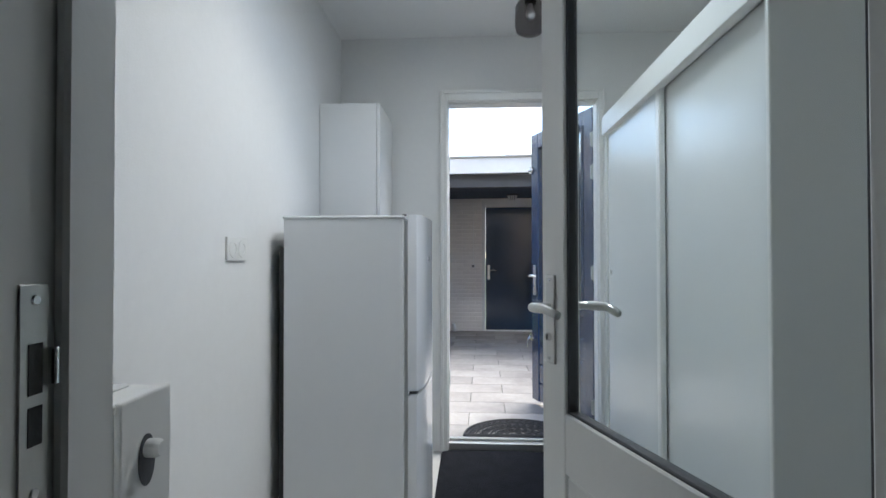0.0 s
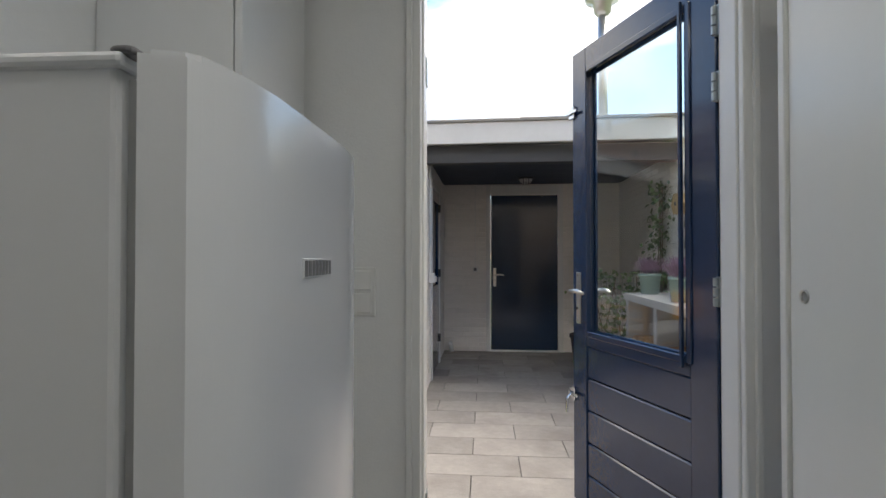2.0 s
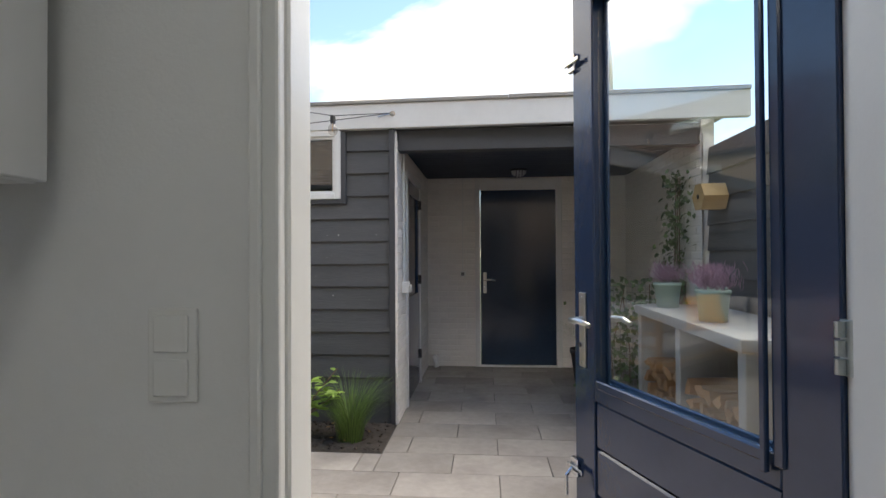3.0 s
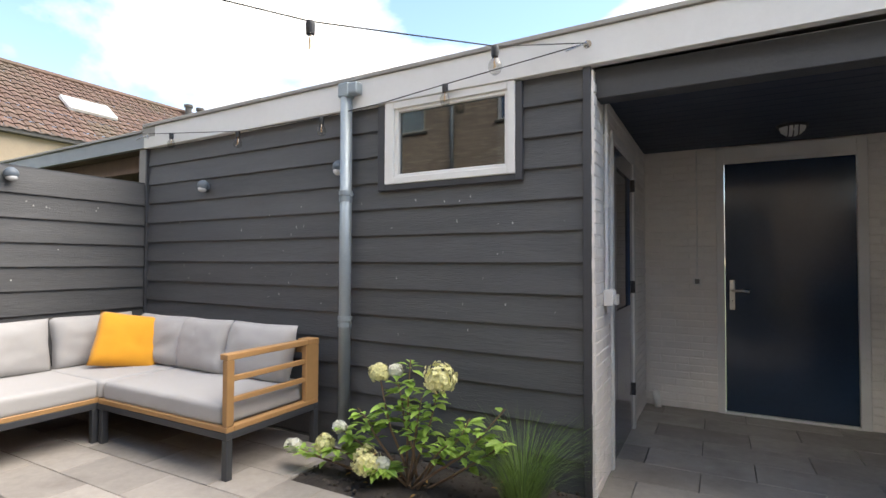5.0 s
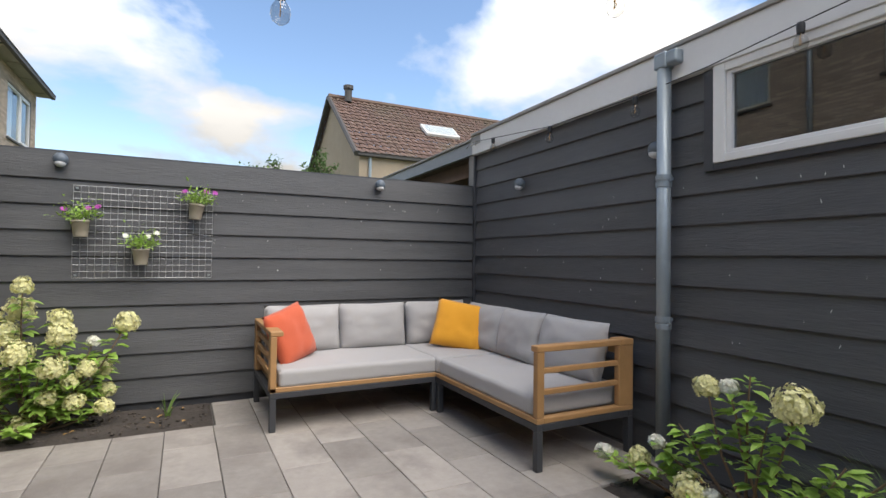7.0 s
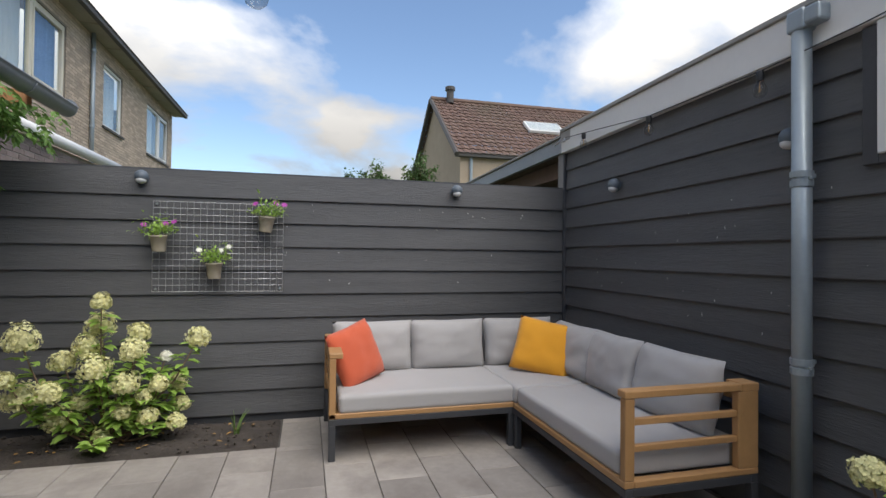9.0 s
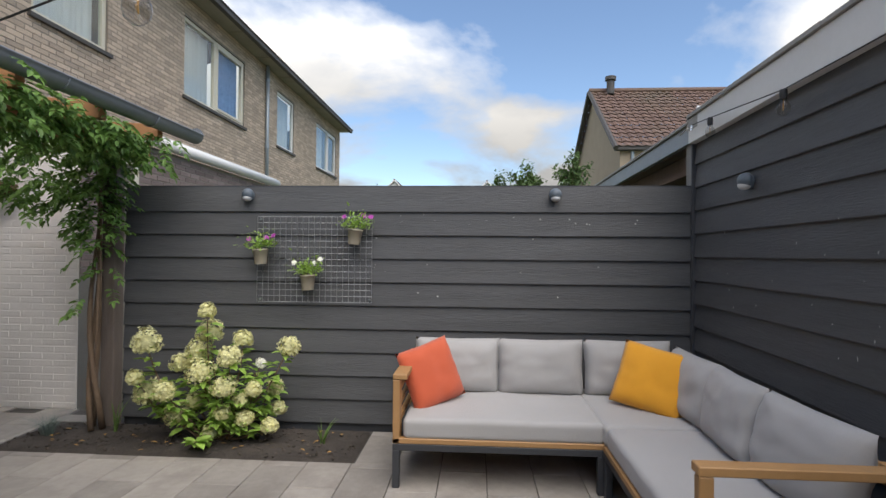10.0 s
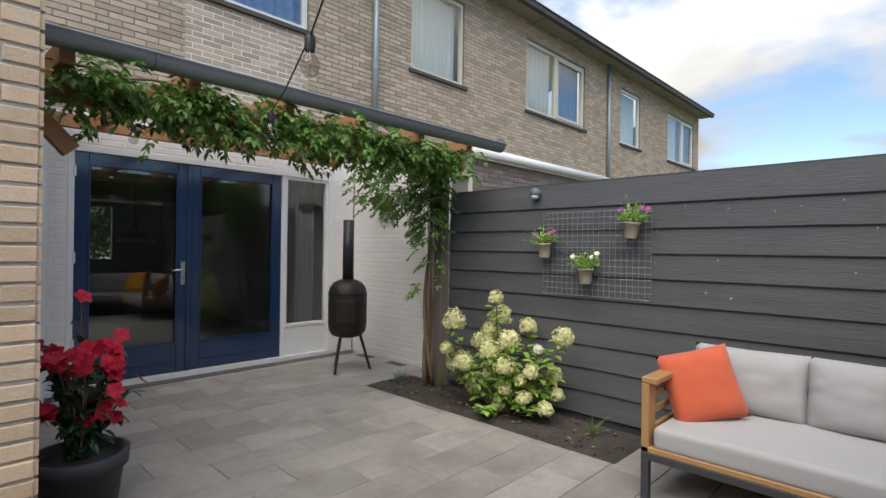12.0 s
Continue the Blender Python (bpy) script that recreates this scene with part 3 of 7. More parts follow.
def lever(parent, m, side=1, material=None, plate=True, length=0.11, ph=0.21):
    """A lever handle on a back plate; local x along the lever, z up, y out of the door."""
    material = material or M_STEEL
    h = part("handle", moved(boxes([(-0.019, 0.019, 0, 0.007, -ph * 0.64, ph * 0.36)] if plate else [(-0.015, 0.015, 0, 0.006, -0.03, 0.03)], 0.003, 2), m), material, parent, "satin metal door handle")
    me = tube_mesh("lever", [m @ Vector(p) for p in ((0, 0.004, 0), (0, 0.040, 0), (side * 0.006, 0.052, 0), (side * 0.02, 0.057, 0.001), (side * length * 0.6, 0.056, 0.003), (side * length, 0.050, -0.006))],
                   [0.010, 0.0095, 0.0105, 0.0105, 0.010, 0.0085], 10)
    link_mesh("lever", me, material, h, smooth=True)
    if plate:
        c = part("cylinder", moved(lathe([(0.0, 0.0), (0.009, 0.0), (0.009, 0.010), (0.0, 0.010)], 12), m @ pose(0, 0.004, -ph * 0.34, -90)), M_CHROME, h)
        part("keyhole", moved(boxes([(-0.0016, 0.0016, 0.0142, 0.0155, -ph * 0.34 - 0.006, -ph * 0.34 + 0.006)]), m), M_BLACK, h)
        for z in (-ph * 0.58, ph * 0.30):
            part("screw", moved(lathe([(0.0, 0.0), (0.004, 0.0), (0.003, 0.002), (0.0, 0.002)], 8), m @ pose(0, 0.007, z, -90)), M_CHROME, h)
    return h


# the blue garden door, open; local x runs from the hinge to the lock, y is the leaf's inner side
HINGE = Vector((1.150, 4.472, 0.0))
leaf_way = Vector((0.838, 5.318, 0)) - HINGE
LEAF_W = 0.90
LEAF = Matrix.Translation(HINGE) @ Matrix.Rotation(math.atan2(leaf_way.y, leaf_way.x), 4, 'Z')
gd = thing("garden_door", LEAF, "dark blue glossy wooden garden door with a large pane, standing open", "door")
T = 0.05
z0, z1, gz = 0.045, 2.243, 0.87
part("stile", boxes([(0.004, 0.125, -T, 0, z0, z1)], 0.003), M_BLUE, gd)
part("stile", boxes([(LEAF_W - 0.115, LEAF_W, -T, 0, z0, z1)], 0.003), M_BLUE, gd)
part("top_rail", boxes([(0.125, LEAF_W - 0.115, -T, 0, z1 - 0.115, z1)], 0.003), M_BLUE, gd)
part("lock_rail", boxes([(0.125, LEAF_W - 0.115, -T, 0, gz - 0.06, gz)], 0.003), M_BLUE, gd)
for k in range(5):
    b0 = z0 + k * (gz - 0.06 - z0) / 5
    part("board", boxes([(0.125, LEAF_W - 0.115, -T + 0.006, -0.006, b0 + 0.002, b0 + (gz - 0.06 - z0) / 5 - 0.002)], 0.006, 1), M_BLUE, gd)
for s in (-T - 0.008, -0.004):
    part("glazing_bead", boxes([(0.112, 0.14, s, s + 0.012, gz - 0.015, z1 - 0.10), (LEAF_W - 0.13, LEAF_W - 0.102, s, s + 0.012, gz - 0.015, z1 - 0.10),
                                (0.14, LEAF_W - 0.13, s, s + 0.012, z1 - 0.128, z1 - 0.10), (0.14, LEAF_W - 0.13, s, s + 0.012, gz - 0.015, gz + 0.013)], 0.004), M_BLUE, gd)
gp = part("pane", boxes([(0.128, LEAF_W - 0.118, -T / 2 - 0.003, -T / 2 + 0.003, gz + 0.002, z1 - 0.117)]), M_GLASS, gd, "clear glass pane")
gp.visible_shadow = False
for hz in (2.02, 1.80, 1.12, 0.22):
    hg = part("hinge", boxes([(0.0, 0.006, -T + 0.004, 0.002, hz - 0.05, hz + 0.05), (-0.05, 0.003, 0.002, 0.005, hz - 0.05, hz + 0.05)], 0.001), M_ZINC, gd, "galvanised steel hinge")
    for k in range(3):
        part("knuckle", moved(lathe([(0.0, 0), (0.009, 0), (0.009, 0.028), (0.0, 0.028)], 10), Matrix.Translation((0.0, 0.009, hz - 0.048 + k * 0.033))), M_ZINC, hg)
lever(gd, pose(LEAF_W - 0.055, 0.0, 1.07, 0, 0, 0), -1, ph=0.25)
lever(gd, pose(LEAF_W - 0.055, -T, 1.07, 0, 0, 180), 1, ph=0.25)
for zb, s in ((1.95, 0.03), (0.56, 0.03)):
    part("bolt", boxes([(LEAF_W - 0.03, LEAF_W + 0.012, -0.002, 0.014, zb - 0.03, zb + 0.03), (LEAF_W - 0.07, LEAF_W + 0.02, 0.014, 0.024, zb - 0.008, zb + 0.008)], 0.002), M_CHROME, gd, "chrome door bolt")
link_mesh("bolt_lever", tube_mesh("bolt_lever", [(LEAF_W - 0.01, 0.02, 0.56), (LEAF_W - 0.02, 0.05, 0.54), (LEAF_W - 0.03, 0.055, 0.48)], 0.006, 8), M_CHROME, gd)
part("security_strip", boxes([(0.142, 0.158, 0.008, 0.022, gz - 0.03, z1 - 0.09)], 0.003), M_BLUE, gd)

# the white inner door with glass, open into the room
IH = Vector((0.768, 1.425, 0.0))
iway = Vector((0.505, 2.208, 0)) - IH
IL = Matrix.Translation(IH) @ Matrix.Rotation(math.atan2(iway.y, iway.x), 4, 'Z')
IW = 0.826
idr = thing("inner_door", IL, "white painted inner door with a tall glass pane, standing open", "door")
iz, it, ig = FI + 0.008, 2.10, 0.895
part("stile", boxes([(0, 0.105, -0.038, 0, iz, it)], 0.003), M_WPAINT, idr)
part("stile", boxes([(IW - 0.105, IW, -0.038, 0, iz, it)], 0.003), M_WPAINT, idr)
part("top_rail", boxes([(0.105, IW - 0.105, -0.038, 0, it - 0.11, it)], 0.003), M_WPAINT, idr)
part("lock_rail", boxes([(0.105, IW - 0.105, -0.038, 0, ig - 0.13, ig)], 0.003), M_WPAINT, idr)
for k in range(3):
    b0 = iz + k * (ig - 0.13 - iz) / 3
    part("board", boxes([(0.105, IW - 0.105, -0.033, -0.005, b0 + 0.002, b0 + (ig - 0.13 - iz) / 3 - 0.002)], 0.005), M_WPAINT, idr)
part("glazing_seal", boxes([(0.10, 0.112, -0.031, -0.007, ig - 0.006, it - 0.104), (IW - 0.112, IW - 0.10, -0.031, -0.007, ig - 0.006, it - 0.104),
                            (0.112, IW - 0.112, -0.031, -0.007, ig - 0.006, ig + 0.006), (0.112, IW - 0.112, -0.031, -0.007, it - 0.116, it - 0.104)], 0.002), M_TRIM, idr, "dark grey glazing seal")
ip = part("pane", boxes([(0.104, IW - 0.104, -0.022, -0.016, ig, it - 0.108)]), M_GLASSC, idr, "clear glass pane")
ip.visible_shadow = False
lever(idr, pose(IW - 0.05, 0.0, 1.12), -1, M_STEEL, ph=0.20, length=0.12)
lever(idr, pose(IW - 0.05, -0.038, 1.12, 0, 0, 180), 1, M_STEEL, ph=0.20, length=0.12)

d2 = thing("door_2", pose(0.017, 0, 0), "white painted inner door frame with a steel strike plate", "door frame", kind="structure")
part("jamb", boxes([(-0.01, 0.03, 1.255, 1.40, FI, 2.14)], 0.004), M_WPAINT, d2)
part("jamb", boxes([(0.782, 0.82, 1.255, 1.395, FI, 2.14)], 0.004), M_WPAINT, d2)
part("stop", boxes([(0.029, 0.040, 1.335, 1.352, FI, 2.12)], 0.003), M_WPAINT, d2)
part("head", boxes([(0.03, 0.782, 1.255, 1.395, 2.11, 2.14)], 0.004), M_WPAINT, d2)
part("casing", boxes([(-0.06, -0.008, 1.237, 1.256, FI, 2.19)], 0.003), M_WPAINT, d2)
sp = part("strike_plate", boxes([(0.0295, 0.0315, 1.307, 1.331, 1.065, 1.216)], 0.001), M_STEEL, d2, "steel strike plate")
part("latch_hole", boxes([(0.0312, 0.0322, 1.314, 1.325, 1.142, 1.176)]), M_BLACK, sp)
part("latch_hole", boxes([(0.0312, 0.0322, 1.314, 1.325, 1.108, 1.134)]), M_BLACK, sp)
part("lip", boxes([(0.0315, 0.038, 1.329, 1.333, 1.146, 1.172)], 0.001), M_CHROME, sp)
for z in (1.076, 1.205):
    part("screw", moved(lathe([(0.0, 0.0), (0.004, 0.0), (0.003, 0.0015), (0.0, 0.0015)], 10), Matrix.Translation((0.0313, 1.3195, z)) @ Matrix.Rotation(math.pi / 2, 4, 'Y')), M_CHROME, sp)

# fridge
fr = thing("fridge", pose(-0.466, 3.135, FI), "white fridge freezer with curved doors standing by the wall", "fridge")
FH = 1.397 - FI
part("body", boxes([(0, 0.518, 0, 0.56, 0.03, FH)], 0.006, 2), M_FRIDGE, fr)
part("top_plate", boxes([(-0.004, 0.524, -0.004, 0.564, FH - 0.004, FH + 0.010)], 0.005, 2), M_FRIDGE, fr)
part("condenser", boxes([(-0.03, -0.002, 0.03, 0.54, 0.05, FH - 0.12)], 0.004), M_BLACK, fr, "black condenser panel")


def curved_door(z0, z1):
    bm = bmesh.new()
    n = 40
    prof = [(0.0, 0.0)] + [(0.036 + 0.026 * (1 - (2 * k / n - 1) ** 4) + 0.012 * k / n, 0.012 + 0.543 * k / n) for k in range(n + 1)] + [(0.0, 0.555)]
    lo = [bm.verts.new((x, y, z0)) for x, y in prof]
    hi = [bm.verts.new((x, y, z1)) for x, y in prof]
    for k in range(len(prof)):
        q = (k + 1) % len(prof)
        bm.faces.new((lo[q], lo[k], hi[k], hi[q]))
    bm.faces.new(lo)
    bm.faces.new(hi[::-1])
    bmesh.ops.bevel(bm, geom=[e for e in bm.edges if abs(e.verts[0].co.z - e.verts[1].co.z) < 1e-5], offset=0.006, segments=2, affect='EDGES')
    bmesh.ops.recalc_face_normals(bm, faces=bm.faces[:])
    return moved(bm, Matrix.Translation((0.535, 0, 0)))


part("gasket", boxes([(0.518, 0.535, 0.014, 0.55, 0.06, FH - 0.01)]), M_OPAL, fr)
part("door", curved_door(0.703, FH + 0.014), M_FRIDGE, fr, "glossy curved fridge door")
part("door", curved_door(0.06, 0.690), M_FRIDGE, fr, "glossy curved freezer door")
part("grip", boxes([(0.54, 0.575, 0.02, 0.54, 0.688, 0.705)], 0.004), M_INK, fr)
part("hinge_cap", boxes([(0.510, 0.532, -0.002, 0.022, FH + 0.006, FH + 0.016)], 0.006, 2), M_INK, fr)
nm = part("nameplate", boxes([(0.6005, 0.6035, 0.215, 0.335, 1.248, 1.274)], 0.001), M_FRIDGE, fr, "small nameplate with grey marks")
for k in range(8):
    part("plate_bar", boxes([(0.6030, 0.6042, 0.219 + k * 0.0145, 0.2295 + k * 0.0145, 1.251, 1.271)]), M_INK, nm)
for k in range(2):
    part("foot", moved(lathe([(0.0, 0), (0.02, 0), (0.018, 0.03), (0, 0.03)], 12), Matrix.Translation((0.44, 0.05 + 0.5 * k, 0))), M_BLACK, fr)
part("base_plinth", boxes([(0.02, 0.50, 0.02, 0.54, 0.004, 0.031)]), M_BLACK, fr)

# wall cabinet above and behind the fridge
wc = thing("wall_cabinet", pose(-0.527, 3.853, 1.405), "tall white wall cabinet hanging behind the fridge", "cabinet")
part("body", boxes([(0, 0.326, 0, 0.43, 0, 0.70)], 0.002), M_CAB, wc)
part("door", boxes([(0.329, 0.347, 0.002, 0.428, 0.002, 0.698)], 0.002), M_CAB, wc)

# sockets, switches, radiator, lamp
# grey paints in the shade of the recesses; the socket itself is white
M_RECESS_SHADE = mat("socket_recess_shade", (0.36, 0.36, 0.35), 0.5, 0.04, 5, 40, 0.02, 60)
so = thing("wall_socket", pose(-0.53, 2.825, 1.262), "white double wall socket", "socket")
part("frame", boxes([(0, 0.010, -0.078, 0.078, 0.021, 0.042), (0, 0.010, -0.078, 0.078, -0.042, -0.021), (0, 0.010, -0.078, -0.057, -0.021, 0.021), (0, 0.010, -0.015, 0.015, -0.021, 0.021), (0, 0.010, 0.057, 0.078, -0.021, 0.021)], 0.002), M_PLAST, so)
for y in (-0.036, 0.036):
    part("outlet", moved(lathe([(0.033, 0.0095), (0.032, 0.012), (0.0205, 0.0125), (0.0195, 0.001), (0.0, 0.001)], 20), Matrix.Translation((0.0, y, 0)) @ Matrix.Rotation(math.pi / 2, 4, 'Y')), M_PLAST, so)
    # grey disc stands in for the shade at the bottom of the outlet
    part("insert", moved(lathe([(0.0, 0.0012), (0.0192, 0.0012), (0.0192, 0.0022), (0.0, 0.0022)], 20), Matrix.Translation((0.0, y, 0)) @ Matrix.Rotation(math.pi / 2, 4, 'Y')), M_RECESS_SHADE, so, "white plug recess with its shade painted grey")
    part("contact_holes", boxes([(0.0, 0.0032, y - 0.013, y - 0.007, -0.003, 0.003), (0.0, 0.0032, y + 0.007, y + 0.013, -0.003, 0.003)]), M_BLACK, so)
sw = thing("light_switch", pose(-0.008, 4.34, 1.125), "white double rocker light switch", "switch")
part("frame", boxes([(-0.042, 0.042, -0.009, 0, -0.078, 0.078)], 0.003, 2), M_PLAST, sw)
for z in (-0.036, 0.036):
    part("rocker", boxes([(-0.030, 0.030, -0.015, -0.009, z - 0.031, z + 0.031)], 0.003, 2), M_PLAST, sw)
ra = thing("radiator", pose(-0.492, 1.485, 0.152), "white panel radiator with a round valve knob in its end", "radiator")
RL, RT = 0.475, 0.09
part("front_panel", boxes([(0.0, RL - 0.006, RT - 0.014, RT, 0.0, 0.92)], 0.004, 2), M_WPAINT, ra)
part("rear_panel", boxes([(0.0, RL - 0.006, 0.0, 0.014, 0.0, 0.92)], 0.004, 2), M_WPAINT, ra)
part("fin", boxes([(0.02, RL - 0.01, 0.034, 0.05, 0.02, 0.90)], 0.003, 2), M_WPAINT, ra)
part("top_grille", boxes([(0.0, RL, 0.0, RT, 0.922, 0.932)] + [(0.02 + 0.024 * k, 0.030 + 0.024 * k, 0.01, RT - 0.01, 0.932, 0.936) for k in range(18)], 0.002), M_WPAINT, ra)
part("end_panel", boxes([(RL - 0.004, RL + 0.004, 0.004, RT + 0.002, 0.0, 0.934)], 0.003, 2), M_WPAINT, ra)
part("valve_recess", moved(lathe([(0.0, 0), (0.014, 0), (0.014, 0.002), (0.0, 0.002)], 20), Matrix.Translation((RL + 0.003, 0.046, 0.862)) @ Matrix.Rotation(math.pi / 2, 4, 'Y') @ Matrix.Diagonal((2.0, 1, 1, 1))), M_TRIM, ra)
part("valve_knob", moved(lathe([(0.0, 0), (0.010, 0), (0.010, 0.012), (0.008, 0.017), (0.0, 0.017)], 16), Matrix.Translation((RL + 0.004, 0.048, 0.874)) @ Matrix.Rotation(math.pi / 2, 4, 'Y')), M_PLAST, ra)
part("embossed_plate", boxes([(RL + 0.003, RL + 0.006, 0.02, 0.075, 0.70, 0.78)], 0.001), M_WPAINT, ra)
part("wall_bracket", boxes([(0.1, 0.14, -0.10, 0.001, 0.1, 0.85)], 0.003), M_WPAINT, ra)
part("wall_bracket", boxes([(0.34, 0.38, -0.10, 0.001, 0.1, 0.85)], 0.003), M_WPAINT, ra)
cl = thing("ceiling_lamp", pose(0.66, 3.78, 2.68), "ceiling lamp with a smoked glass jar shade", "lamp")
part("ceiling_rose", lathe([(0.0, 0), (0.055, 0), (0.055, -0.03), (0.03, -0.045), (0.03, -0.075), (0.0, -0.075)][::-1], 24), M_BLACK, cl)
part("shade", lathe([(0.045, -0.05), (0.07, -0.062), (0.083, -0.09), (0.085, -0.19), (0.074, -0.225), (0.05, -0.238), (0.0, -0.240)][::-1], 28), M_SMOKE, cl, "smoked glass shade", True)
part("bulb", lathe([(0.0, -0.165), (0.02, -0.155), (0.028, -0.13), (0.018, -0.095), (0.013, -0.075)], 16), M_OPAL, cl, "", True)

# sliding cupboard
sc = thing("sliding_cupboard", pose(1.135, 2.42, FI), "white built-in cupboard with two sliding doors", "cupboard")
SH, SL, SM = 2.071 - FI, 1.70, 0.82
part("top_rail", boxes([(-0.012, 0.03, 0, SL, SH - 0.114, SH)], 0.003), M_WPAINT, sc)
part("bottom_rail", boxes([(0.01, 0.10, 0, SL, 0.0, 0.02)], 0.003), M_WPAINT, sc)
part("end_post", boxes([(0.008, 0.05, SL - 0.028, SL, 0.02, SH - 0.116)], 0.003), M_WPAINT, sc)
part("end_panel", boxes([(0.052, 0.79, SL - 0.018, SL, 0.0, SH - 0.002)], 0.002), M_WPAINT, sc)
part("side_panel", boxes([(0.0, 0.79, -0.02, 0.0, 0, SH)], 0.003), M_WPAINT, sc)
part("top_panel", boxes([(0.032, 0.79, 0.002, SL - 0.02, SH - 0.02, SH - 0.002)], 0.002), M_WPAINT, sc)
dr = part("sliding_door", boxes([(0.018, 0.036, SM, SL - 0.03, 0.022, SH - 0.10)], 0.002), M_SLIDE, sc, "white glossy sliding door")
part("finger_pull", moved(lathe([(0.0, 0.0), (0.010, 0.0), (0.011, 0.004), (0.016, 0.005), (0.017, 0.0)], 18), Matrix.Translation((0.018, 1.612, 1.178)) @ Matrix.Rotation(-math.pi / 2, 4, 'Y')), M_STEEL, dr, "round steel finger pull")
part("sliding_door", boxes([(0.046, 0.064, 0.002, SM + 0.06, 0.022, SH - 0.10)], 0.002), M_SLIDE, sc, "white glossy sliding door")
part("edge_strip", boxes([(0.010, 0.020, SM - 0.004, SM + 0.038, 0.022, SH - 0.118)], 0.002), M_WPAINT, sc)

# door mats
dm = thing("indoor_mat", pose(0.67, 3.88, FI), "black ribbed mat in front of the garden door", "doormat")
part("ribbed_top", boxes([(-0.53, 0.53, -0.46, 0.46, 0, 0.012)], 0.004), M_MATIN, dm)
om = thing("outdoor_mat", pose(0.66, 4.50, 0.003), "black half-round rubber doormat with a cut-out scroll pattern", "doormat")
rings = []
for rad, w in ((0.375, 0.018), (0.30, 0.010), (0.20, 0.010), (0.10, 0.010)):
    rings.append(([(rad * math.cos(math.pi * k / 28), rad * math.sin(math.pi * k / 28) * 0.92, 0.008) for k in range(29)], w * 0.6))
rings.append(([(-0.38, 0.0, 0.008), (0.38, 0.0, 0.008)], 0.012))
part_rim = link_mesh("rim", tubes_mesh("rim", rings, 6), M_RUBBER, om)
scrolls = []
for ring_r, count, s in ((0.337, 22, 0.030), (0.25, 15, 0.036), (0.15, 9, 0.036), (0.055, 3, 0.03)):
    for k in range(count):
        a = math.pi * (k + 0.5) / count
        c = Vector((ring_r * math.cos(a), ring_r * math.sin(a) * 0.92, 0.007))
        pts = []
        for q in range(13):
            w = q / 12 * 3.4 * math.pi
            rr_ = s * (1 - q / 16)
            pts.append(c + Vector((math.cos(w + a) * rr_, math.sin(w + a) * rr_ * 0.92, 0)))
        scrolls.append((pts, 0.0048))
link_mesh("scrollwork", tubes_mesh("scrollwork", scrolls, 5), M_RUBBER, om)

for ob in list(bpy.data.objects):
    if ob.parent is None and ob.type in ('MESH', 'EMPTY') and ob.name not in ("ground", "wall_annex_front", "wall_annex_side"):
        ob.matrix_basis = ROOM @ ob.matrix_basis

# ---- structure: courtyard ----
YS, XF = 7.40, -4.17
struct(part("paving_bed", boxes([(-4.5, -0.62, 0.5, 9.6, -0.12, -0.014), (-0.62, 2.4, 4.45, 9.6, -0.12, -0.014)]), M_SAND), "dark sand bed under the paving", "paving")
BED1, BED2 = (-4.16, -3.53, 2.40, 5.05), (-1.63, -0.06, 6.80, 7.40)


def soil_bed(name, r, label, seed):
    rr = random.Random(seed)
    nx, ny = int((r[1] - r[0]) / 0.035), int((r[3] - r[2]) / 0.035)
    bm = bmesh.new()
    grid = []
    for i in range(nx + 1):
        row = []
        for j in range(ny + 1):
            x, y = r[0] + (r[1] - r[0]) * i / nx, r[2] + (r[3] - r[2]) * j / ny
            edge = min(i, nx - i, j, ny - j)
            z = 0.012 + 0.02 * noise.noise(Vector((x * 4, y * 4, 0))) + 0.014 * noise.noise(Vector((x * 17, y * 17, 2)))
            row.append(bm.verts.new((x, y, -0.025 if edge == 0 else z * min(1, edge / 2))))
        grid.append(row)
    for i in range(nx):
        for j in range(ny):
            bm.faces.new((grid[i][j], grid[i + 1][j], grid[i + 1][j + 1], grid[i][j + 1]))
    bed = struct(part(name, bm, M_SOIL, smooth=True), label, "soil")
    bm = bmesh.new()
    for _ in range(420):
        s = rr.uniform(0.004, 0.016)
        m = Matrix.Translation((rr.uniform(r[0] + .03, r[1] - .03), rr.uniform(r[2] + .03, r[3] - .03), 0.014)) @ Matrix.Rotation(rr.uniform(0, 6), 4, 'Z') @ Matrix.Diagonal((s, s * rr.uniform(.6, 1.3), s * rr.uniform(.5, .9), 1))
        bmesh.ops.create_icosphere(bm, subdivisions=1, radius=1, matrix=m)
    for v in bm.verts:
        v.co += rvec(rr, 0.002)
    cl_ = part("soil_clods", bm, M_CLOD)
    return tagged(cl_, "loose clods of dark soil on the planting bed", "soil", "", "stuff")


soil_bed("soil_bed_fence", BED1, "dark soil planting bed along the fence", 5)
soil_bed("soil_bed_shed", BED2, "dark soil planting bed along the shed", 6)
struct(part("gravel_strip", boxes([(-4.45, -0.62, 0.86, 1.02, -0.02, 0.004)]), M_BLUESTONE), "strip of dark gravel along the house", "gravel")

fence = struct(part("fence", boxes([(XF - 0.05, XF - 0.012, 2.97, YS + 0.19, -0.1, 1.95)]), M_TRIM), "dark grey boarded garden fence", "fence")
# the shed front stands a little askew to the passage
SHED = Matrix.Translation((-0.1, YS, 0)) @ Matrix.Rotation(radians(-1.7), 4, 'Z') @ Matrix.Translation((0.1, -YS, 0))
shed_wall_h = [(-1.43, -0.47, 1.70, 2.25)]
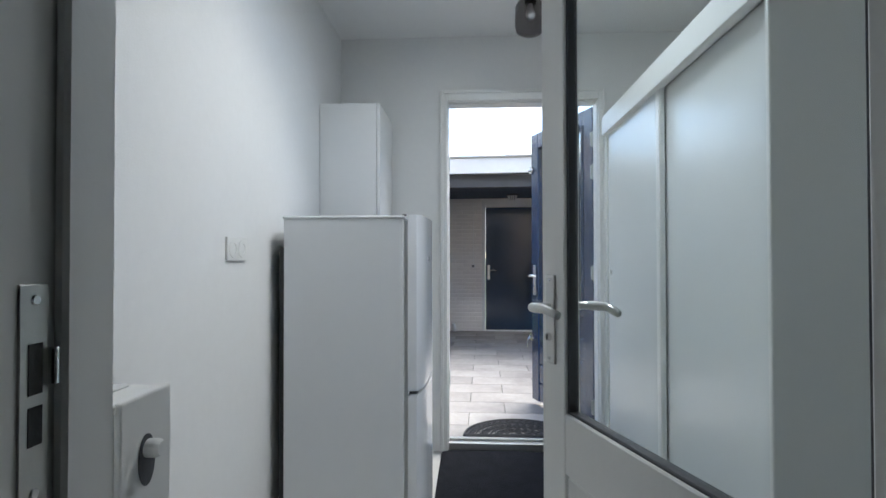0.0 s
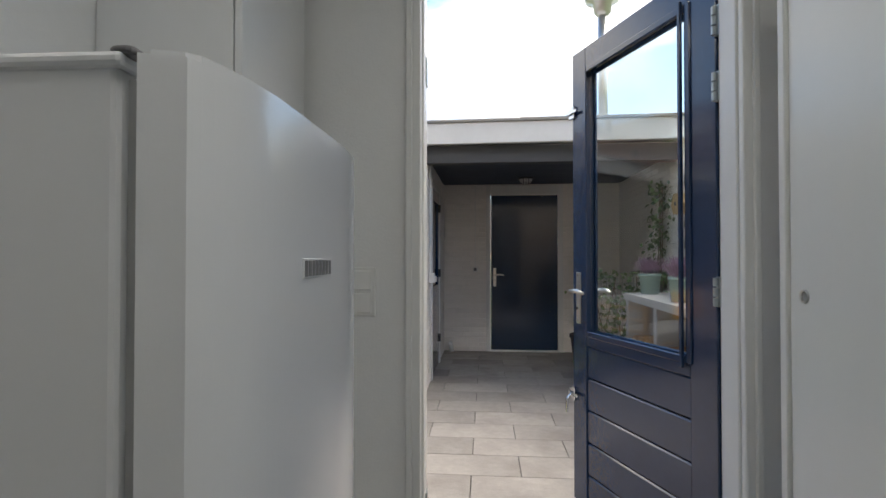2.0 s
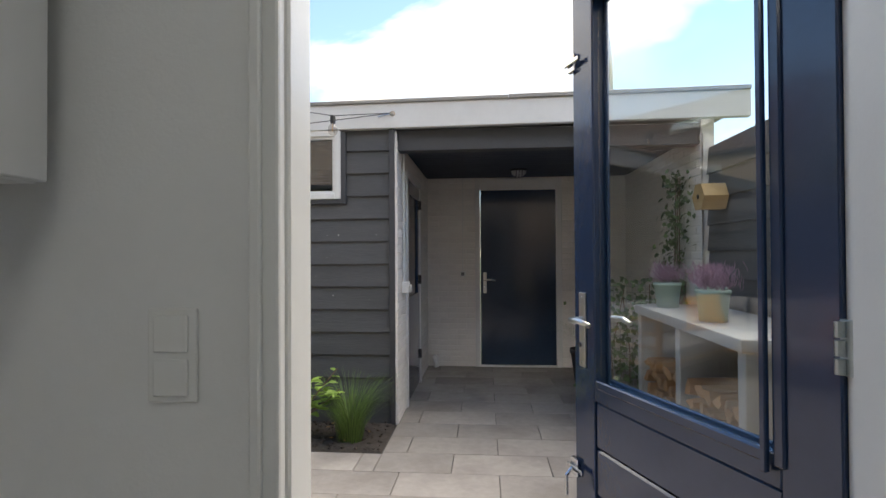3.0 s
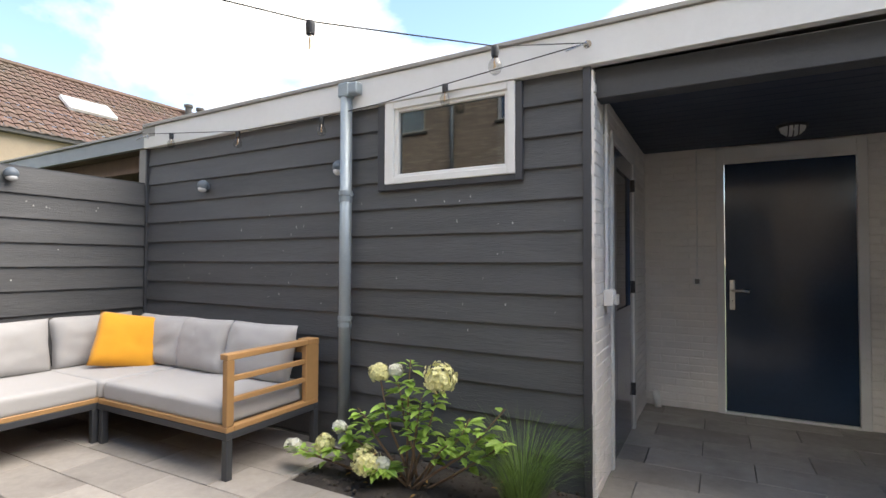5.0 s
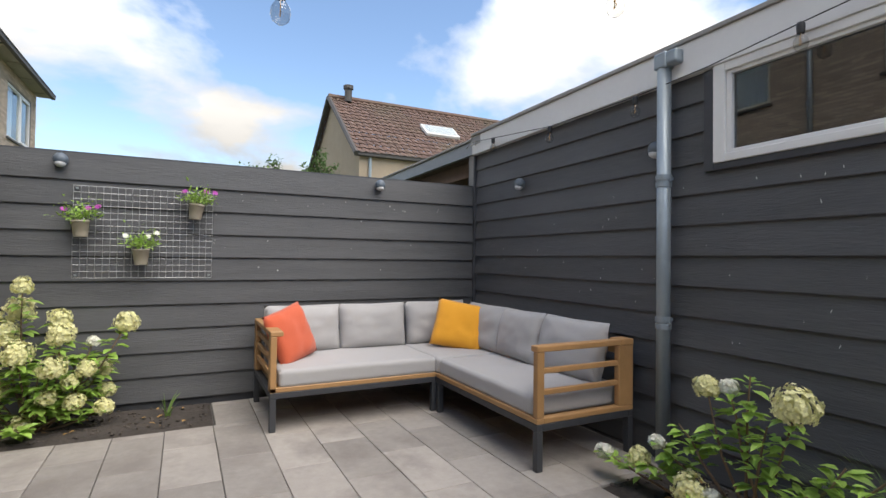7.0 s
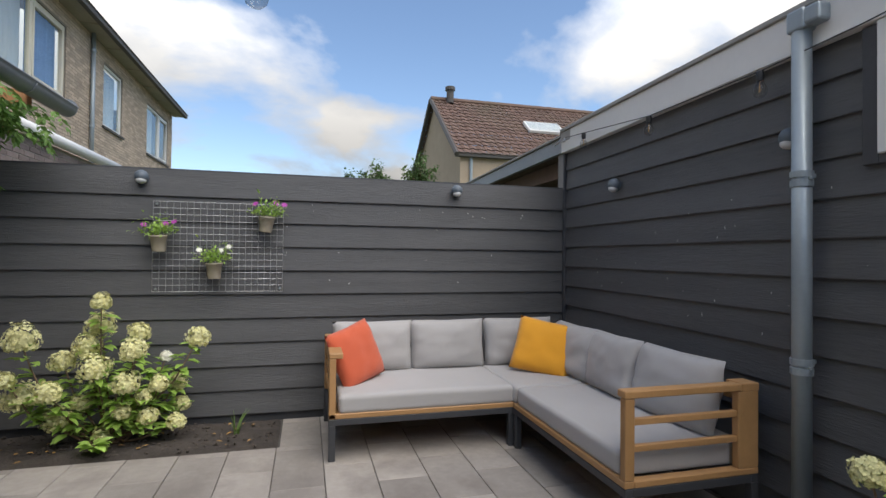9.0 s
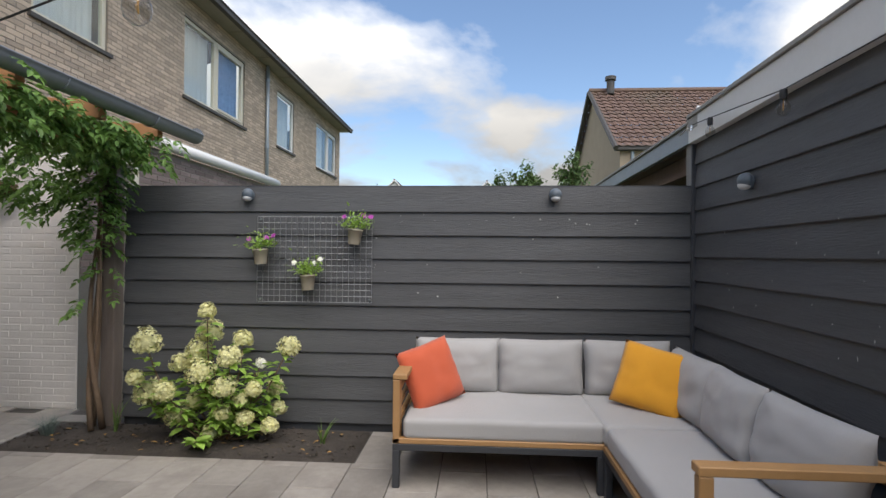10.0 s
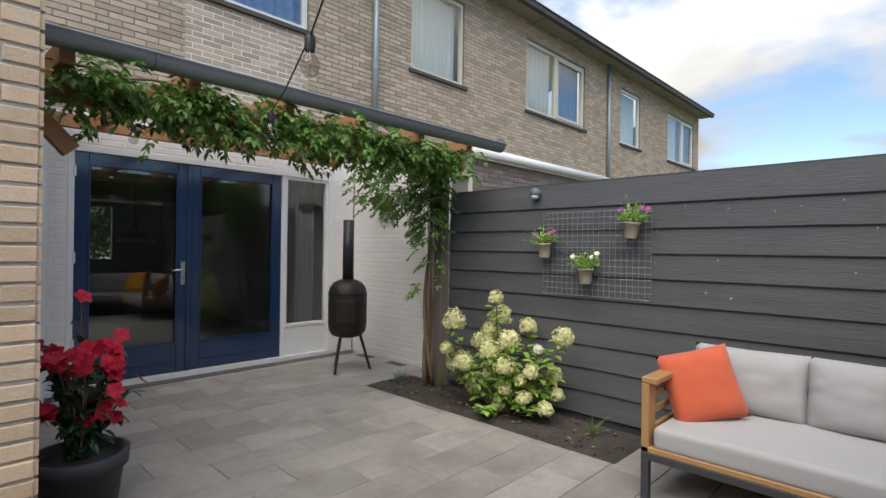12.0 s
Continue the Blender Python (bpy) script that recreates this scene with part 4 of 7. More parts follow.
shed = struct(part("wall_shed", boxes([(a, b, YS + 0.012, YS + 0.10, z, t) for a, b, z, t in wall_spans(XF, -0.112, -0.1, 2.40, shed_wall_h)]), M_TRIM), "dark grey boarded front wall of the shed", "wall")
shed.matrix_basis = SHED
# inside of the shed, its dimness put into the dark wall colour
struct(part("shed_inside", boxes([(XF, -0.10, 9.4, 9.5, -0.1, 2.3), (XF - 0.1, XF, YS + 0.1, 9.5, -0.1, 2.3), (XF, -0.1, YS + 0.1, 9.4, -0.1, -0.02)]), M_DARKROOM), "inner shed walls coloured dark for a dim inside", "wall")


def lap_board(length, pitch):
    vs = [(0, 0, 0), (0, -0.026, 0.0), (0, -0.0275, 0.004), (0, -0.0095, pitch + 0.012), (0, 0, pitch + 0.012)]
    me = bpy.data.meshes.new("board")
    n = len(vs)
    cut = max(2, int(length / 0.5))
    pts, fs = [], []
    rr = random.Random(int(length * 100))
    for k in range(cut + 1):
        w = rr.uniform(-0.0012, 0.0012)
        pts += [(length * k / cut, y + (w if y < 0 else 0), z + w) for _, y, z in vs]
    for k in range(cut):
        for q in range(n):
            a, b = k * n + q, k * n + (q + 1) % n
            fs.append((a, b, b + n, a + n))
    fs += [tuple(range(n)), tuple(range(cut * n + n - 1, cut * n - 1, -1))]
    me.from_pydata(pts, [], fs)
    me.materials.append(M_BOARD)
    return me


def stack_boards(parent, m, length, z0, z1, pitch):
    me = lap_board(length, pitch)
    z = z0
    while z < z1 - 0.05:
        b = new("board", me)
        b.parent = parent
        b.matrix_basis = m @ Matrix.Translation((0, 0, z))
        z += pitch


P_F, P_S = 0.187, 0.1755
stack_boards(fence, Matrix.Translation((XF - 0.012, 2.97, 0)) @ Matrix.Rotation(math.pi / 2, 4, 'Z'), YS + 0.115 - 2.97, 1.737 - 9 * P_F, 1.94, P_F)
# shed boards run full width below the window and stop beside it above
ZS0 = 2.100 - 12 * P_S
stack_boards(shed, Matrix.Translation((XF + 0.03, YS + 0.012, 0)), -0.095 - XF - 0.03, ZS0, 1.69, P_S)
n_low = int(math.ceil((1.69 - 0.05 - ZS0) / P_S))
stack_boards(shed, Matrix.Translation((XF + 0.03, YS + 0.012, 0)), -1.455 - XF - 0.03, ZS0 + n_low * P_S, 2.25, P_S)
stack_boards(shed, Matrix.Translation((-0.465, YS + 0.012, 0)), 0.37, ZS0 + n_low * P_S, 2.25, P_S)
struct(part("trim_corner", boxes([(XF + 0.016, XF + 0.040, YS - 0.034, YS + 0.012, 0, 2.26)], 0.003), M_TRIM), "dark grey corner batten between fence and shed", "trim").matrix_basis = SHED
struct(part("trim_shed_end", boxes([(-0.112, -0.0695, YS - 0.038, YS + 0.012, 0, 2.26)], 0.003), M_TRIM), "dark grey edge batten of the shed", "trim").matrix_basis = SHED

w1 = thing("window_1", SHED @ pose(0, YS, 0), "white framed shed window with dark grey trim", "window", kind="structure")
part("trim", boxes([(-1.470, -1.405, -0.034, 0.0, 1.690, 2.255), (-0.495, -0.455, -0.034, 0.0, 1.690, 2.255), (-1.405, -0.495, -0.034, 0.0, 1.690, 1.728)], 0.003), M_TRIM, w1, "dark grey trim boards")
part("window_frame", boxes([(-1.405, -1.335, -0.045, 0.05, 1.728, 2.262), (-0.540, -0.495, -0.045, 0.05, 1.728, 2.262), (-1.335, -0.540, -0.045, 0.05, 1.728, 1.772), (-1.335, -0.540, -0.045, 0.05, 2.215, 2.262)], 0.004), M_WPAINT, w1)
part("sash", boxes([(-1.335, -1.305, -0.03, 0.03, 1.772, 2.215), (-0.562, -0.540, -0.03, 0.03, 1.772, 2.215), (-1.305, -0.562, -0.03, 0.03, 1.772, 1.792), (-1.305, -0.562, -0.03, 0.03, 2.195, 2.215)], 0.003), M_WPAINT, w1)
p_ = part("pane", boxes([(-1.306, -0.561, -0.006, 0.0, 1.791, 2.196)]), glass_mat("shed_window_glass", (0.30, 0.31, 0.32), 2.3), w1)

fas = struct(part("fascia", boxes([(XF + 0.02, 2.5, YS - 0.055, YS + 0.0, 2.262, 2.452)], 0.003), M_FASCIA), "white roof edge board of the shed", "fascia")
fas.matrix_basis = SHED
struct(part("fascia_cap", boxes([(XF + 0.02, -2.55, YS - 0.072, YS + 0.06, 2.452, 2.482), (-2.548, 0.8, YS - 0.070, YS + 0.06, 2.452, 2.480), (0.803, 2.5, YS - 0.072, YS + 0.06, 2.452, 2.483)], 0.004), M_CAP), "weathered grey metal roof edging", "trim").matrix_basis = SHED
struct(part("roof_shed", boxes([(XF, 2.5, YS + 0.06, 9.75, 2.36, 2.46)]), M_CAP), "flat roof of the shed", "roof")
# neighbour's shed edge beyond the fence
struct(part("fascia_neighbour", boxes([(-13.0, XF + 0.018, YS - 0.045, YS + 0.0, 2.27, 2.41)], 0.004), M_GUT), "weathered grey roof edge of the neighbouring shed", "fascia").matrix_basis = SHED
struct(part("fascia_cap_neighbour", boxes([(-13.0, XF + 0.018, YS - 0.065, YS + 0.06, 2.41, 2.435)], 0.003), M_CAP), "grey metal edging of the neighbouring shed roof", "trim").matrix_basis = SHED
struct(part("beam_neighbour", boxes([(-13.0, XF - 0.06, YS + 0.12, YS + 0.20, 2.10, 2.27), (-13.0, XF - 0.06, YS + 0.02, 9.6, 2.275, 2.35)], 0.004), M_POSTW), "dark brown roof beam of the neighbouring shed", "beam").matrix_basis = SHED
struct(part("wall_neighbour_shed", boxes([(-13.0, XF - 0.06, 9.0, 9.1, -0.1, 2.28)]), M_POSTW), "dark back wall of the neighbouring shed", "wall")

# covered passage beside the shed
AX0, AX1, AY = -0.05, 2.20, 9.45
side_h = [(7.80, 8.72, -0.2, 2.02)]
wall_ps = struct(part("wall_passage_left", boxes([(AX0 - 0.06, AX0 - 0.008, a, b, z, t) for a, b, z, t in wall_spans(YS + 0.013, AY, -0.1, 2.24, side_h)] + [(AX0 - 0.019, AX0 - 0.008, YS - 0.03, YS + 0.0125, 0.0, 2.24)]), M_WBRICKS), "white painted brick side wall of the shed", "wall")
back_h = [(0.50, 1.49, -0.2, 2.17)]
wall_pb = struct(part("wall_passage_back", boxes([(a, b, AY + 0.008, AY + 0.10, z, t) for a, b, z, t in wall_spans(AX0 - 0.06, AX1 + 0.1, -0.1, 2.3, back_h)]), M_WBRICKS), "white painted brick back wall of the passage", "wall")
wall_pr = struct(part("wall_passage_right", boxes([(AX1 + 0.008, AX1 + 0.10, YS + 0.0, AY, -0.1, 2.3)]), M_WBRICKS), "white painted brick side wall of the passage", "wall")
struct(part("ceiling_passage", boxes([(AX0 - 0.06, AX1 + 0.1, YS + 0.16, AY + 0.0, 2.185, 2.22)] + [(AX0 - 0.05, AX1, YS + 0.165 + 0.12 * k, YS + 0.278 + 0.12 * k, 2.177, 2.185) for k in range(15)]), M_NAVYR), "dark blue boarded passage ceiling", "ceiling")
struct(part("beam_passage", boxes([(AX0 - 0.04, AX1 + 0.1, YS + 0.02, YS + 0.14, 2.10, 2.26)], 0.004), M_TRIM), "dark grey beam across the passage", "beam")

bd = thing("back_door", pose(0.50, AY, 0.0), "dark navy glossy flush door, closed", "door")
part("door_frame", boxes([(0.0, 0.058, -0.025, 0.05, 0, 2.17), (0.925, 0.99, -0.025, 0.05, 0, 2.17), (0.058, 0.925, -0.025, 0.05, 2.04, 2.17)], 0.004), M_FASCIA, bd, "off-white painted door frame")
part("frame_ridge", boxes([(0.058, 0.925, -0.034, -0.022, 2.035, 2.062)], 0.003), M_FASCIA, bd)
part("leaf", boxes([(0.062, 0.921, -0.008, 0.03, 0.022, 2.037)], 0.003), M_NAVY, bd)
part("threshold", boxes([(0.058, 0.925, -0.03, 0.05, 0.0, 0.018)], 0.003), M_FASCIA, bd)
lever(bd, pose(0.11, -0.008, 1.0, 0, 0, 180), -1, M_STEEL, ph=0.24, length=0.12)
sd = thing("shed_door", pose(AX0, 7.80, 0.0), "dark blue shed door with a narrow glass pane, closed", "door")
part("door_frame", boxes([(-0.05, 0.012, 0.0, 0.05, 0, 2.02), (-0.05, 0.014, 0.86, 0.92, 0, 2.02), (-0.05, 0.012, 0.05, 0.86, 1.96, 2.02)], 0.004), M_FASCIA, sd, "white painted door frame")
part("leaf", boxes([(-0.035, 0.0, 0.053, 0.20, 0.02, 1.955), (-0.035, 0.0, 0.74, 0.857, 0.02, 1.955), (-0.035, 0.0, 0.20, 0.74, 0.02, 0.92), (-0.035, 0.0, 0.20, 0.74, 1.83, 1.955)], 0.003), M_BLUE, sd)
part("pane", boxes([(-0.022, -0.016, 0.20, 0.74, 0.92, 1.83)]), glass_mat("dim_pane", (0.25, 0.26, 0.27), 1.6), sd)
for z in (0.25, 1.0, 1.75):
    part("hinge", moved(lathe([(0, 0), (0.011, 0), (0.011, 0.09), (0, 0.09)], 10), Matrix.Translation((0.008, 0.862, z))), M_BLACK, sd, "black door hinge")
cb = thing("cable_switch", pose(0.355, AY, 1.07), "grey surface switch box with a thin cable", "switch")
part("box", boxes([(-0.032, 0.032, -0.04, 0, -0.032, 0.032)], 0.004), M_FASCIA, cb)
part("button", boxes([(-0.018, 0.018, -0.045, -0.04, -0.02, 0.02)], 0.002), M_INK, cb)
link_mesh("cable", tube_mesh("cable", [(0, -0.008, 0.03), (0.002, -0.008, 0.6), (0, -0.008, 1.10)], 0.006, 6), M_FASCIA, cb)
jb = thing("outdoor_socket", pose(AX0 + 0.0, 7.60, 1.03), "grey and white surface socket with a cable up the wall", "socket")
part("box", boxes([(0, 0.055, -0.04, 0.04, -0.045, 0.045)], 0.006, 2), M_FASCIA, jb)
part("cover", boxes([(0.055, 0.075, -0.034, 0.034, -0.038, 0.02)], 0.006, 2), M_OPAL, jb)
link_mesh("conduit", tube_mesh("conduit", [(0.012, 0.0, 0.04), (0.012, 0.0, 1.12)], 0.010, 8), M_FASCIA, jb)
for z in (0.12, 0.5, 0.9):
    part("clip", boxes([(0.0, 0.026, -0.015, 0.015, z, z + 0.02)], 0.003), M_FASCIA, jb)
pe = thing("pipe_elbow", pose(0.03, AY - 0.05, 0), "short white pipe elbow at the foot of the wall", "pipe")
link_mesh("elbow", tube_mesh("elbow", [(0.0, 0.04, 0.10), (0.0, 0.0, 0.10), (0.01, -0.02, 0.08), (0.02, -0.025, 0.0)], 0.03, 12), M_FASCIA, pe, smooth=True)
bl = thing("bulkhead_lamp", pose(0.97, 8.87, 2.177), "round white bulkhead lamp with a grid on the ceiling", "lamp")
part("dome", lathe([(0.0, -0.075), (0.04, -0.07), (0.07, -0.045), (0.08, -0.015), (0.08, 0.0)], 20), M_OPAL, bl, "", True)
part("collar", lathe([(0.08, -0.018), (0.092, -0.018), (0.095, 0.0), (0.08, 0.0)], 24), M_BLACK, bl)
for k in range(-1, 2):
    link_mesh("grid_bar", tube_mesh("grid_bar", [(0.03 * k, -0.085, -0.012), (0.03 * k, -0.05, -0.068), (0.03 * k, 0.0, -0.083), (0.03 * k, 0.05, -0.068), (0.03 * k, 0.085, -0.012)], 0.004, 6), M_BLACK, bl)

# right-hand side of the courtyard
fr2 = struct(part("fence_right", boxes([(2.27, 2.31, 4.45, YS, -0.1, 1.95)]), M_TRIM), "dark grey boarded fence on the passage side", "fence")
stack_boards(fr2, Matrix.Translation((2.27, YS, 0)) @ Matrix.Rotation(-math.pi / 2, 4, 'Z'), YS - 4.46, 0.0, 1.94, P_F)
ct = thing("garden_counter", pose(1.98, 6.42, 0), "light concrete garden counter with open shelves", "counter")
part("top", boxes([(-0.27, 0.27, -0.62, 0.95, 0.86, 0.92)], 0.004), M_CONC, ct)
for y in (-0.58, 0.17, 0.91):
    part("side_panel", boxes([(-0.25, 0.25, y - 0.035, y + 0.035, 0, 0.86)], 0.004), M_CONC, ct)
part("shelf", boxes([(-0.25, 0.25, -0.545, 0.135, 0.06, 0.10), (-0.25, 0.25, 0.205, 0.875, 0.06, 0.10)], 0.004), M_CONC, ct)
rr = random.Random(8)
lm = []
for k in range(4):
    bm = lathe([(0.0, -0.2), (0.048, -0.2), (0.052, 0.0), (0.047, 0.2), (0.0, 0.2)], 7)
    for v in bm.verts:
        v.co += rvec(rr, 0.012)
        if v.co.x < -0.01:
            v.co.x *= 0.3
    me = bpy.data.meshes.new("log")
    bm.to_mesh(me)
    bm.free()
    me.materials.append(M_LOG)
    lm.append(me)
for bay in (-0.54, 0.21):
    for row in range(5):
        for col in range(6):
            lo = new("log", lm[rr.randrange(4)])
            lo.matrix_basis = Matrix.Translation((1.96 + rr.uniform(-.02, .02), 6.42 + bay + 0.06 + col * 0.108 + rr.uniform(-.01, .01), 0.155 + row * 0.096)) @ Matrix.Rotation(math.pi / 2, 4, 'Y') @ Matrix.Rotation(rr.uniform(0, 6.28), 4, 'Z')
            tagged(lo, "split firewood log stacked in the garden counter", "firewood", "firewood stack")

# downpipe
dp = thing("downpipe", SHED @ pose(-1.695, YS - 0.085, 0), "grey zinc rain pipe on the shed wall", "downpipe")
part("pipe", lathe([(0.0, 0.0), (0.040, 0.0), (0.040, 2.40), (0.0, 2.40)], 20), M_PIPE, dp, "", True)
for z in (0.82, 1.66):
    part("collar", lathe([(0.040, z - 0.03), (0.046, z - 0.03), (0.046, z + 0.0), (0.041, z + 0.002), (0.041, z + 0.012), (0.047, z + 0.012), (0.047, z + 0.04), (0.040, z + 0.04)], 20), M_PIPE, dp)
    part("bracket", boxes([(-0.008, 0.008, 0.035, 0.075, z + 0.014, z + 0.034)], 0.002), M_PIPE, dp)
    part("bolt", boxes([(0.040, 0.056, -0.012, 0.004, z - 0.004, z + 0.012)], 0.002), M_PIPE, dp)
part("hopper", boxes([(-0.044, 0.044, -0.044, 0.044, 2.33, 2.43), (0.03, 0.11, -0.035, 0.07, 2.345, 2.425)], 0.012, 2), M_PIPE, dp)


def wall_lamp(m, first=[None]):
    if first[0]:
        return copy_thing(first[0], m)
    o = thing("wall_lamp", m, "small grey-blue half-dome wall lamp", "wall lamp", "garden wall lamps")
    part("base", moved(lathe([(0.0, 0), (0.044, 0), (0.044, 0.012), (0.0, 0.012)], 22), Matrix.Rotation(math.pi / 2, 4, 'X')), M_LAMPG, o)
    bm = bmesh.new()
    bmesh.ops.create_uvsphere(bm, u_segments=20, v_segments=12, radius=0.048)
    part("dome", moved(bm, Matrix.Translation((0, -0.03, 0.008)) @ Matrix.Diagonal((1, 0.95, 1, 1))), M_LAMPG, o, "", True)
    bm = bmesh.new()
    bmesh.ops.create_uvsphere(bm, u_segments=16, v_segments=10, radius=0.037)
    part("diffuser", moved(bm, Matrix.Translation((0, -0.036, -0.021)) @ Matrix.Diagonal((1, 1.0, 0.75, 1))), M_OPAL, o, "opal glass diffuser", True)
    first[0] = o
    return o


for x, z in ((-3.28, 1.85), (-1.79, 1.87)):
    wall_lamp(SHED @ pose(x, YS - 0.018, z))
for y in (4.02, 6.46):
    wall_lamp(pose(XF + 0.018, y, 1.865, 0, 0, 90))

# sofa
TE, TR = M_TEAK, M_LEG


def leg(parent, x, y, w=0.042):
    part("leg", boxes([(x - w / 2, x + w / 2, y - w / 2, y + w / 2, 0, 0.2245)], 0.003), M_LEG, parent)


s1 = thing("sofa_module", pose(-3.62, 5.36, 0), "teak sofa module with grey cushions along the fence", "sofa", "corner sofa")
L1, D1 = 1.255, 0.86
x0, x1 = -D1 / 2, D1 / 2
part("metal_frame", boxes([(x1 - 0.04, x1, 0.0, L1, 0.225, 0.265), (x0, x0 + 0.04, 0, L1, 0.225, 0.265), (x0 + 0.04, x1 - 0.04, 0, 0.04, 0.225, 0.265), (x0 + 0.04, x1 - 0.04, L1 - 0.04, L1, 0.225, 0.265)], 0.003), M_LEG, s1, "dark metal base frame")
for x in (x0 + 0.021, x1 - 0.021):
    for y in (0.021, L1 - 0.021):
        leg(s1, x, y)
part("front_rail", boxes([(x1 - 0.05, x1 + 0.0, 0.0, L1, 0.266, 0.298)], 0.004), M_TEAK, s1)
part("seat_slats", boxes([(x0 + 0.02, x1 - 0.052, 0.05 + 0.1 * k, 0.12 + 0.1 * k, 0.267, 0.287) for k in range(12)], 0.002), M_TEAK, s1)
part("back_rail", boxes([(x0, x0 + 0.045, 0, L1, 0.60, 0.66)], 0.004), M_TEAK, s1)
part("arm_post", boxes([(x1 - 0.095, x1, 0.0, 0.042, 0.267, 0.645)], 0.004), M_TEAK, s1)
part("arm_post", boxes([(x0, x0 + 0.095, 0.0, 0.042, 0.267, 0.645)], 0.004), M_TEAK, s1)
part("arm_top", boxes([(x0, x1, -0.002, 0.085, 0.646, 0.680)], 0.005), M_TEAK, s1)
for z in (0.36, 0.46, 0.555):
    part("arm_slat", boxes([(x0 + 0.09, x1 - 0.09, 0.008, 0.034, z, z + 0.035)], 0.003), M_TEAK, s1)
part("seat_cushion", moved(soft_block(D1 - 0.09, L1 - 0.06, 0.125, 0.03, 0.012, 2), Matrix.Translation((0.04, L1 / 2 + 0.03, 0.289))), M_CUSH, s1, "light grey seat cushion", True)


def back_cushion(parent, m, w, h=0.40, d=0.19, seed=1):
    part("back_cushion", moved(pillow_bm(w, h, d, 18, 0.46, 0.014, seed), m), M_CUSH, parent, "light grey back cushion", True)


for k, y in enumerate((0.36, 0.96)):
    back_cushion(s1, Matrix.Translation((x0 + 0.165, y, 0.595)) @ Matrix.Rotation(math.pi / 2, 4, 'Z') @ Matrix.Rotation(radians(-10), 4, 'X'), 0.62, seed=k + 3)

s2 = thing("sofa_module", pose(-1.90, 6.60, 0), "teak sofa module with grey cushions along the shed", "sofa", "corner sofa")
L2, D2 = 2.15, 0.74
part("metal_frame", boxes([(-L2, 0.0, 0.0, 0.04, 0.225, 0.265), (-L2, 0.0, D2 - 0.04, D2, 0.225, 0.265), (-0.04, 0.0, 0.04, D2 - 0.04, 0.225, 0.265), (-L2, -L2 + 0.04, 0.04, D2 - 0.04, 0.225, 0.265)], 0.003), M_LEG, s2, "dark metal base frame")
for x in (-0.021, -1.245, -L2 + 0.021):
    for y in ((0.021, D2 - 0.021) if x > -1 or x < -2 else (0.021,)):
        leg(s2, x, y)
part("front_rail", boxes([(-1.27, 0.0, -0.002, 0.05, 0.266, 0.298)], 0.004), M_TEAK, s2)
part("side_rail", boxes([(-0.05, 0.0, 0.051, D2, 0.266, 0.298)], 0.004), M_TEAK, s2)
part("seat_slats", boxes([(-L2 + 0.05 + 0.1 * k, -L2 + 0.12 + 0.1 * k, 0.052, D2 - 0.02, 0.267, 0.287) for k in range(20)], 0.002), M_TEAK, s2)
part("back_rail", boxes([(-L2, -0.09, D2 - 0.045, D2, 0.60, 0.66)], 0.004), M_TEAK, s2)
part("arm_post", boxes([(-0.042, 0.0, 0.0, 0.05, 0.299, 0.668)], 0.004), M_TEAK, s2)
part("arm_post", boxes([(-0.042, 0.0, D2 - 0.12, D2, 0.299, 0.668)], 0.004), M_TEAK, s2)
part("arm_top", boxes([(-0.062, 0.002, -0.002, D2 - 0.101, 0.669, 0.703)], 0.004), M_TEAK, s2)
part("arm_corner", boxes([(-0.10, 0.002, D2 - 0.10, D2 + 0.002, 0.666, 0.7045)], 0.004), M_TEAK, s2)
for z in (0.425, 0.545):
    part("arm_slat", boxes([(-0.036, -0.008, 0.05, D2 - 0.12, z, z + 0.03)], 0.003), M_TEAK, s2)
part("seat_cushion", moved(soft_block(1.24 - 0.055, D2 - 0.03, 0.125, 0.03, 0.012, 5), Matrix.Translation((-0.655, D2 / 2 - 0.005, 0.289))), M_CUSH, s2, "light grey seat cushion", True)
part("seat_cushion", moved(soft_block(0.86, D2 - 0.01, 0.125, 0.03, 0.012, 7), Matrix.Translation((-1.695, D2 / 2 + 0.0, 0.289))), M_CUSH, s2, "light grey corner seat cushion", True)
for k, x in enumerate((-0.40, -0.98, -1.50)):
    back_cushion(s2, Matrix.Translation((x, D2 - 0.155, 0.598)) @ Matrix.Rotation(radians(-11), 4, 'X') @ Matrix.Rotation(radians((4, -5, 3)[k]), 4, 'Z'), 0.60, 0.40, 0.185, seed=k + 8)
back_cushion(s2, Matrix.Translation((-L2 + 0.165, 0.34, 0.598)) @ Matrix.Rotation(math.pi / 2, 4, 'Z') @ Matrix.Rotation(radians(-10), 4, 'X'), 0.62, seed=15)
po = thing("scatter_cushion", Matrix.Translation((-3.56, 5.56, 0.60)) @ Matrix.Rotation(radians(128), 4, 'Z') @ Matrix.Rotation(radians(-18), 4, 'X') @ Matrix.Rotation(radians(-13), 4, 'Y'), "terracotta orange scatter cushion leaning on the sofa arm", "cushion")
part("cover", pillow_bm(0.42, 0.42, 0.15, 16, 0.5, 0.010, 21), M_ORANGE, po, "", True)
py_ = thing("scatter_cushion", Matrix.Translation((-3.51, 6.985, 0.61)) @ Matrix.Rotation(radians(58), 4, 'Z') @ Matrix.Rotation(radians(-20), 4, 'X') @ Matrix.Rotation(radians(10), 4, 'Y'), "mustard yellow scatter cushion in the sofa corner", "cushion")
part("cover", pillow_bm(0.45, 0.42, 0.15, 16, 0.5, 0.010, 27), M_YELLOW, py_, "", True)

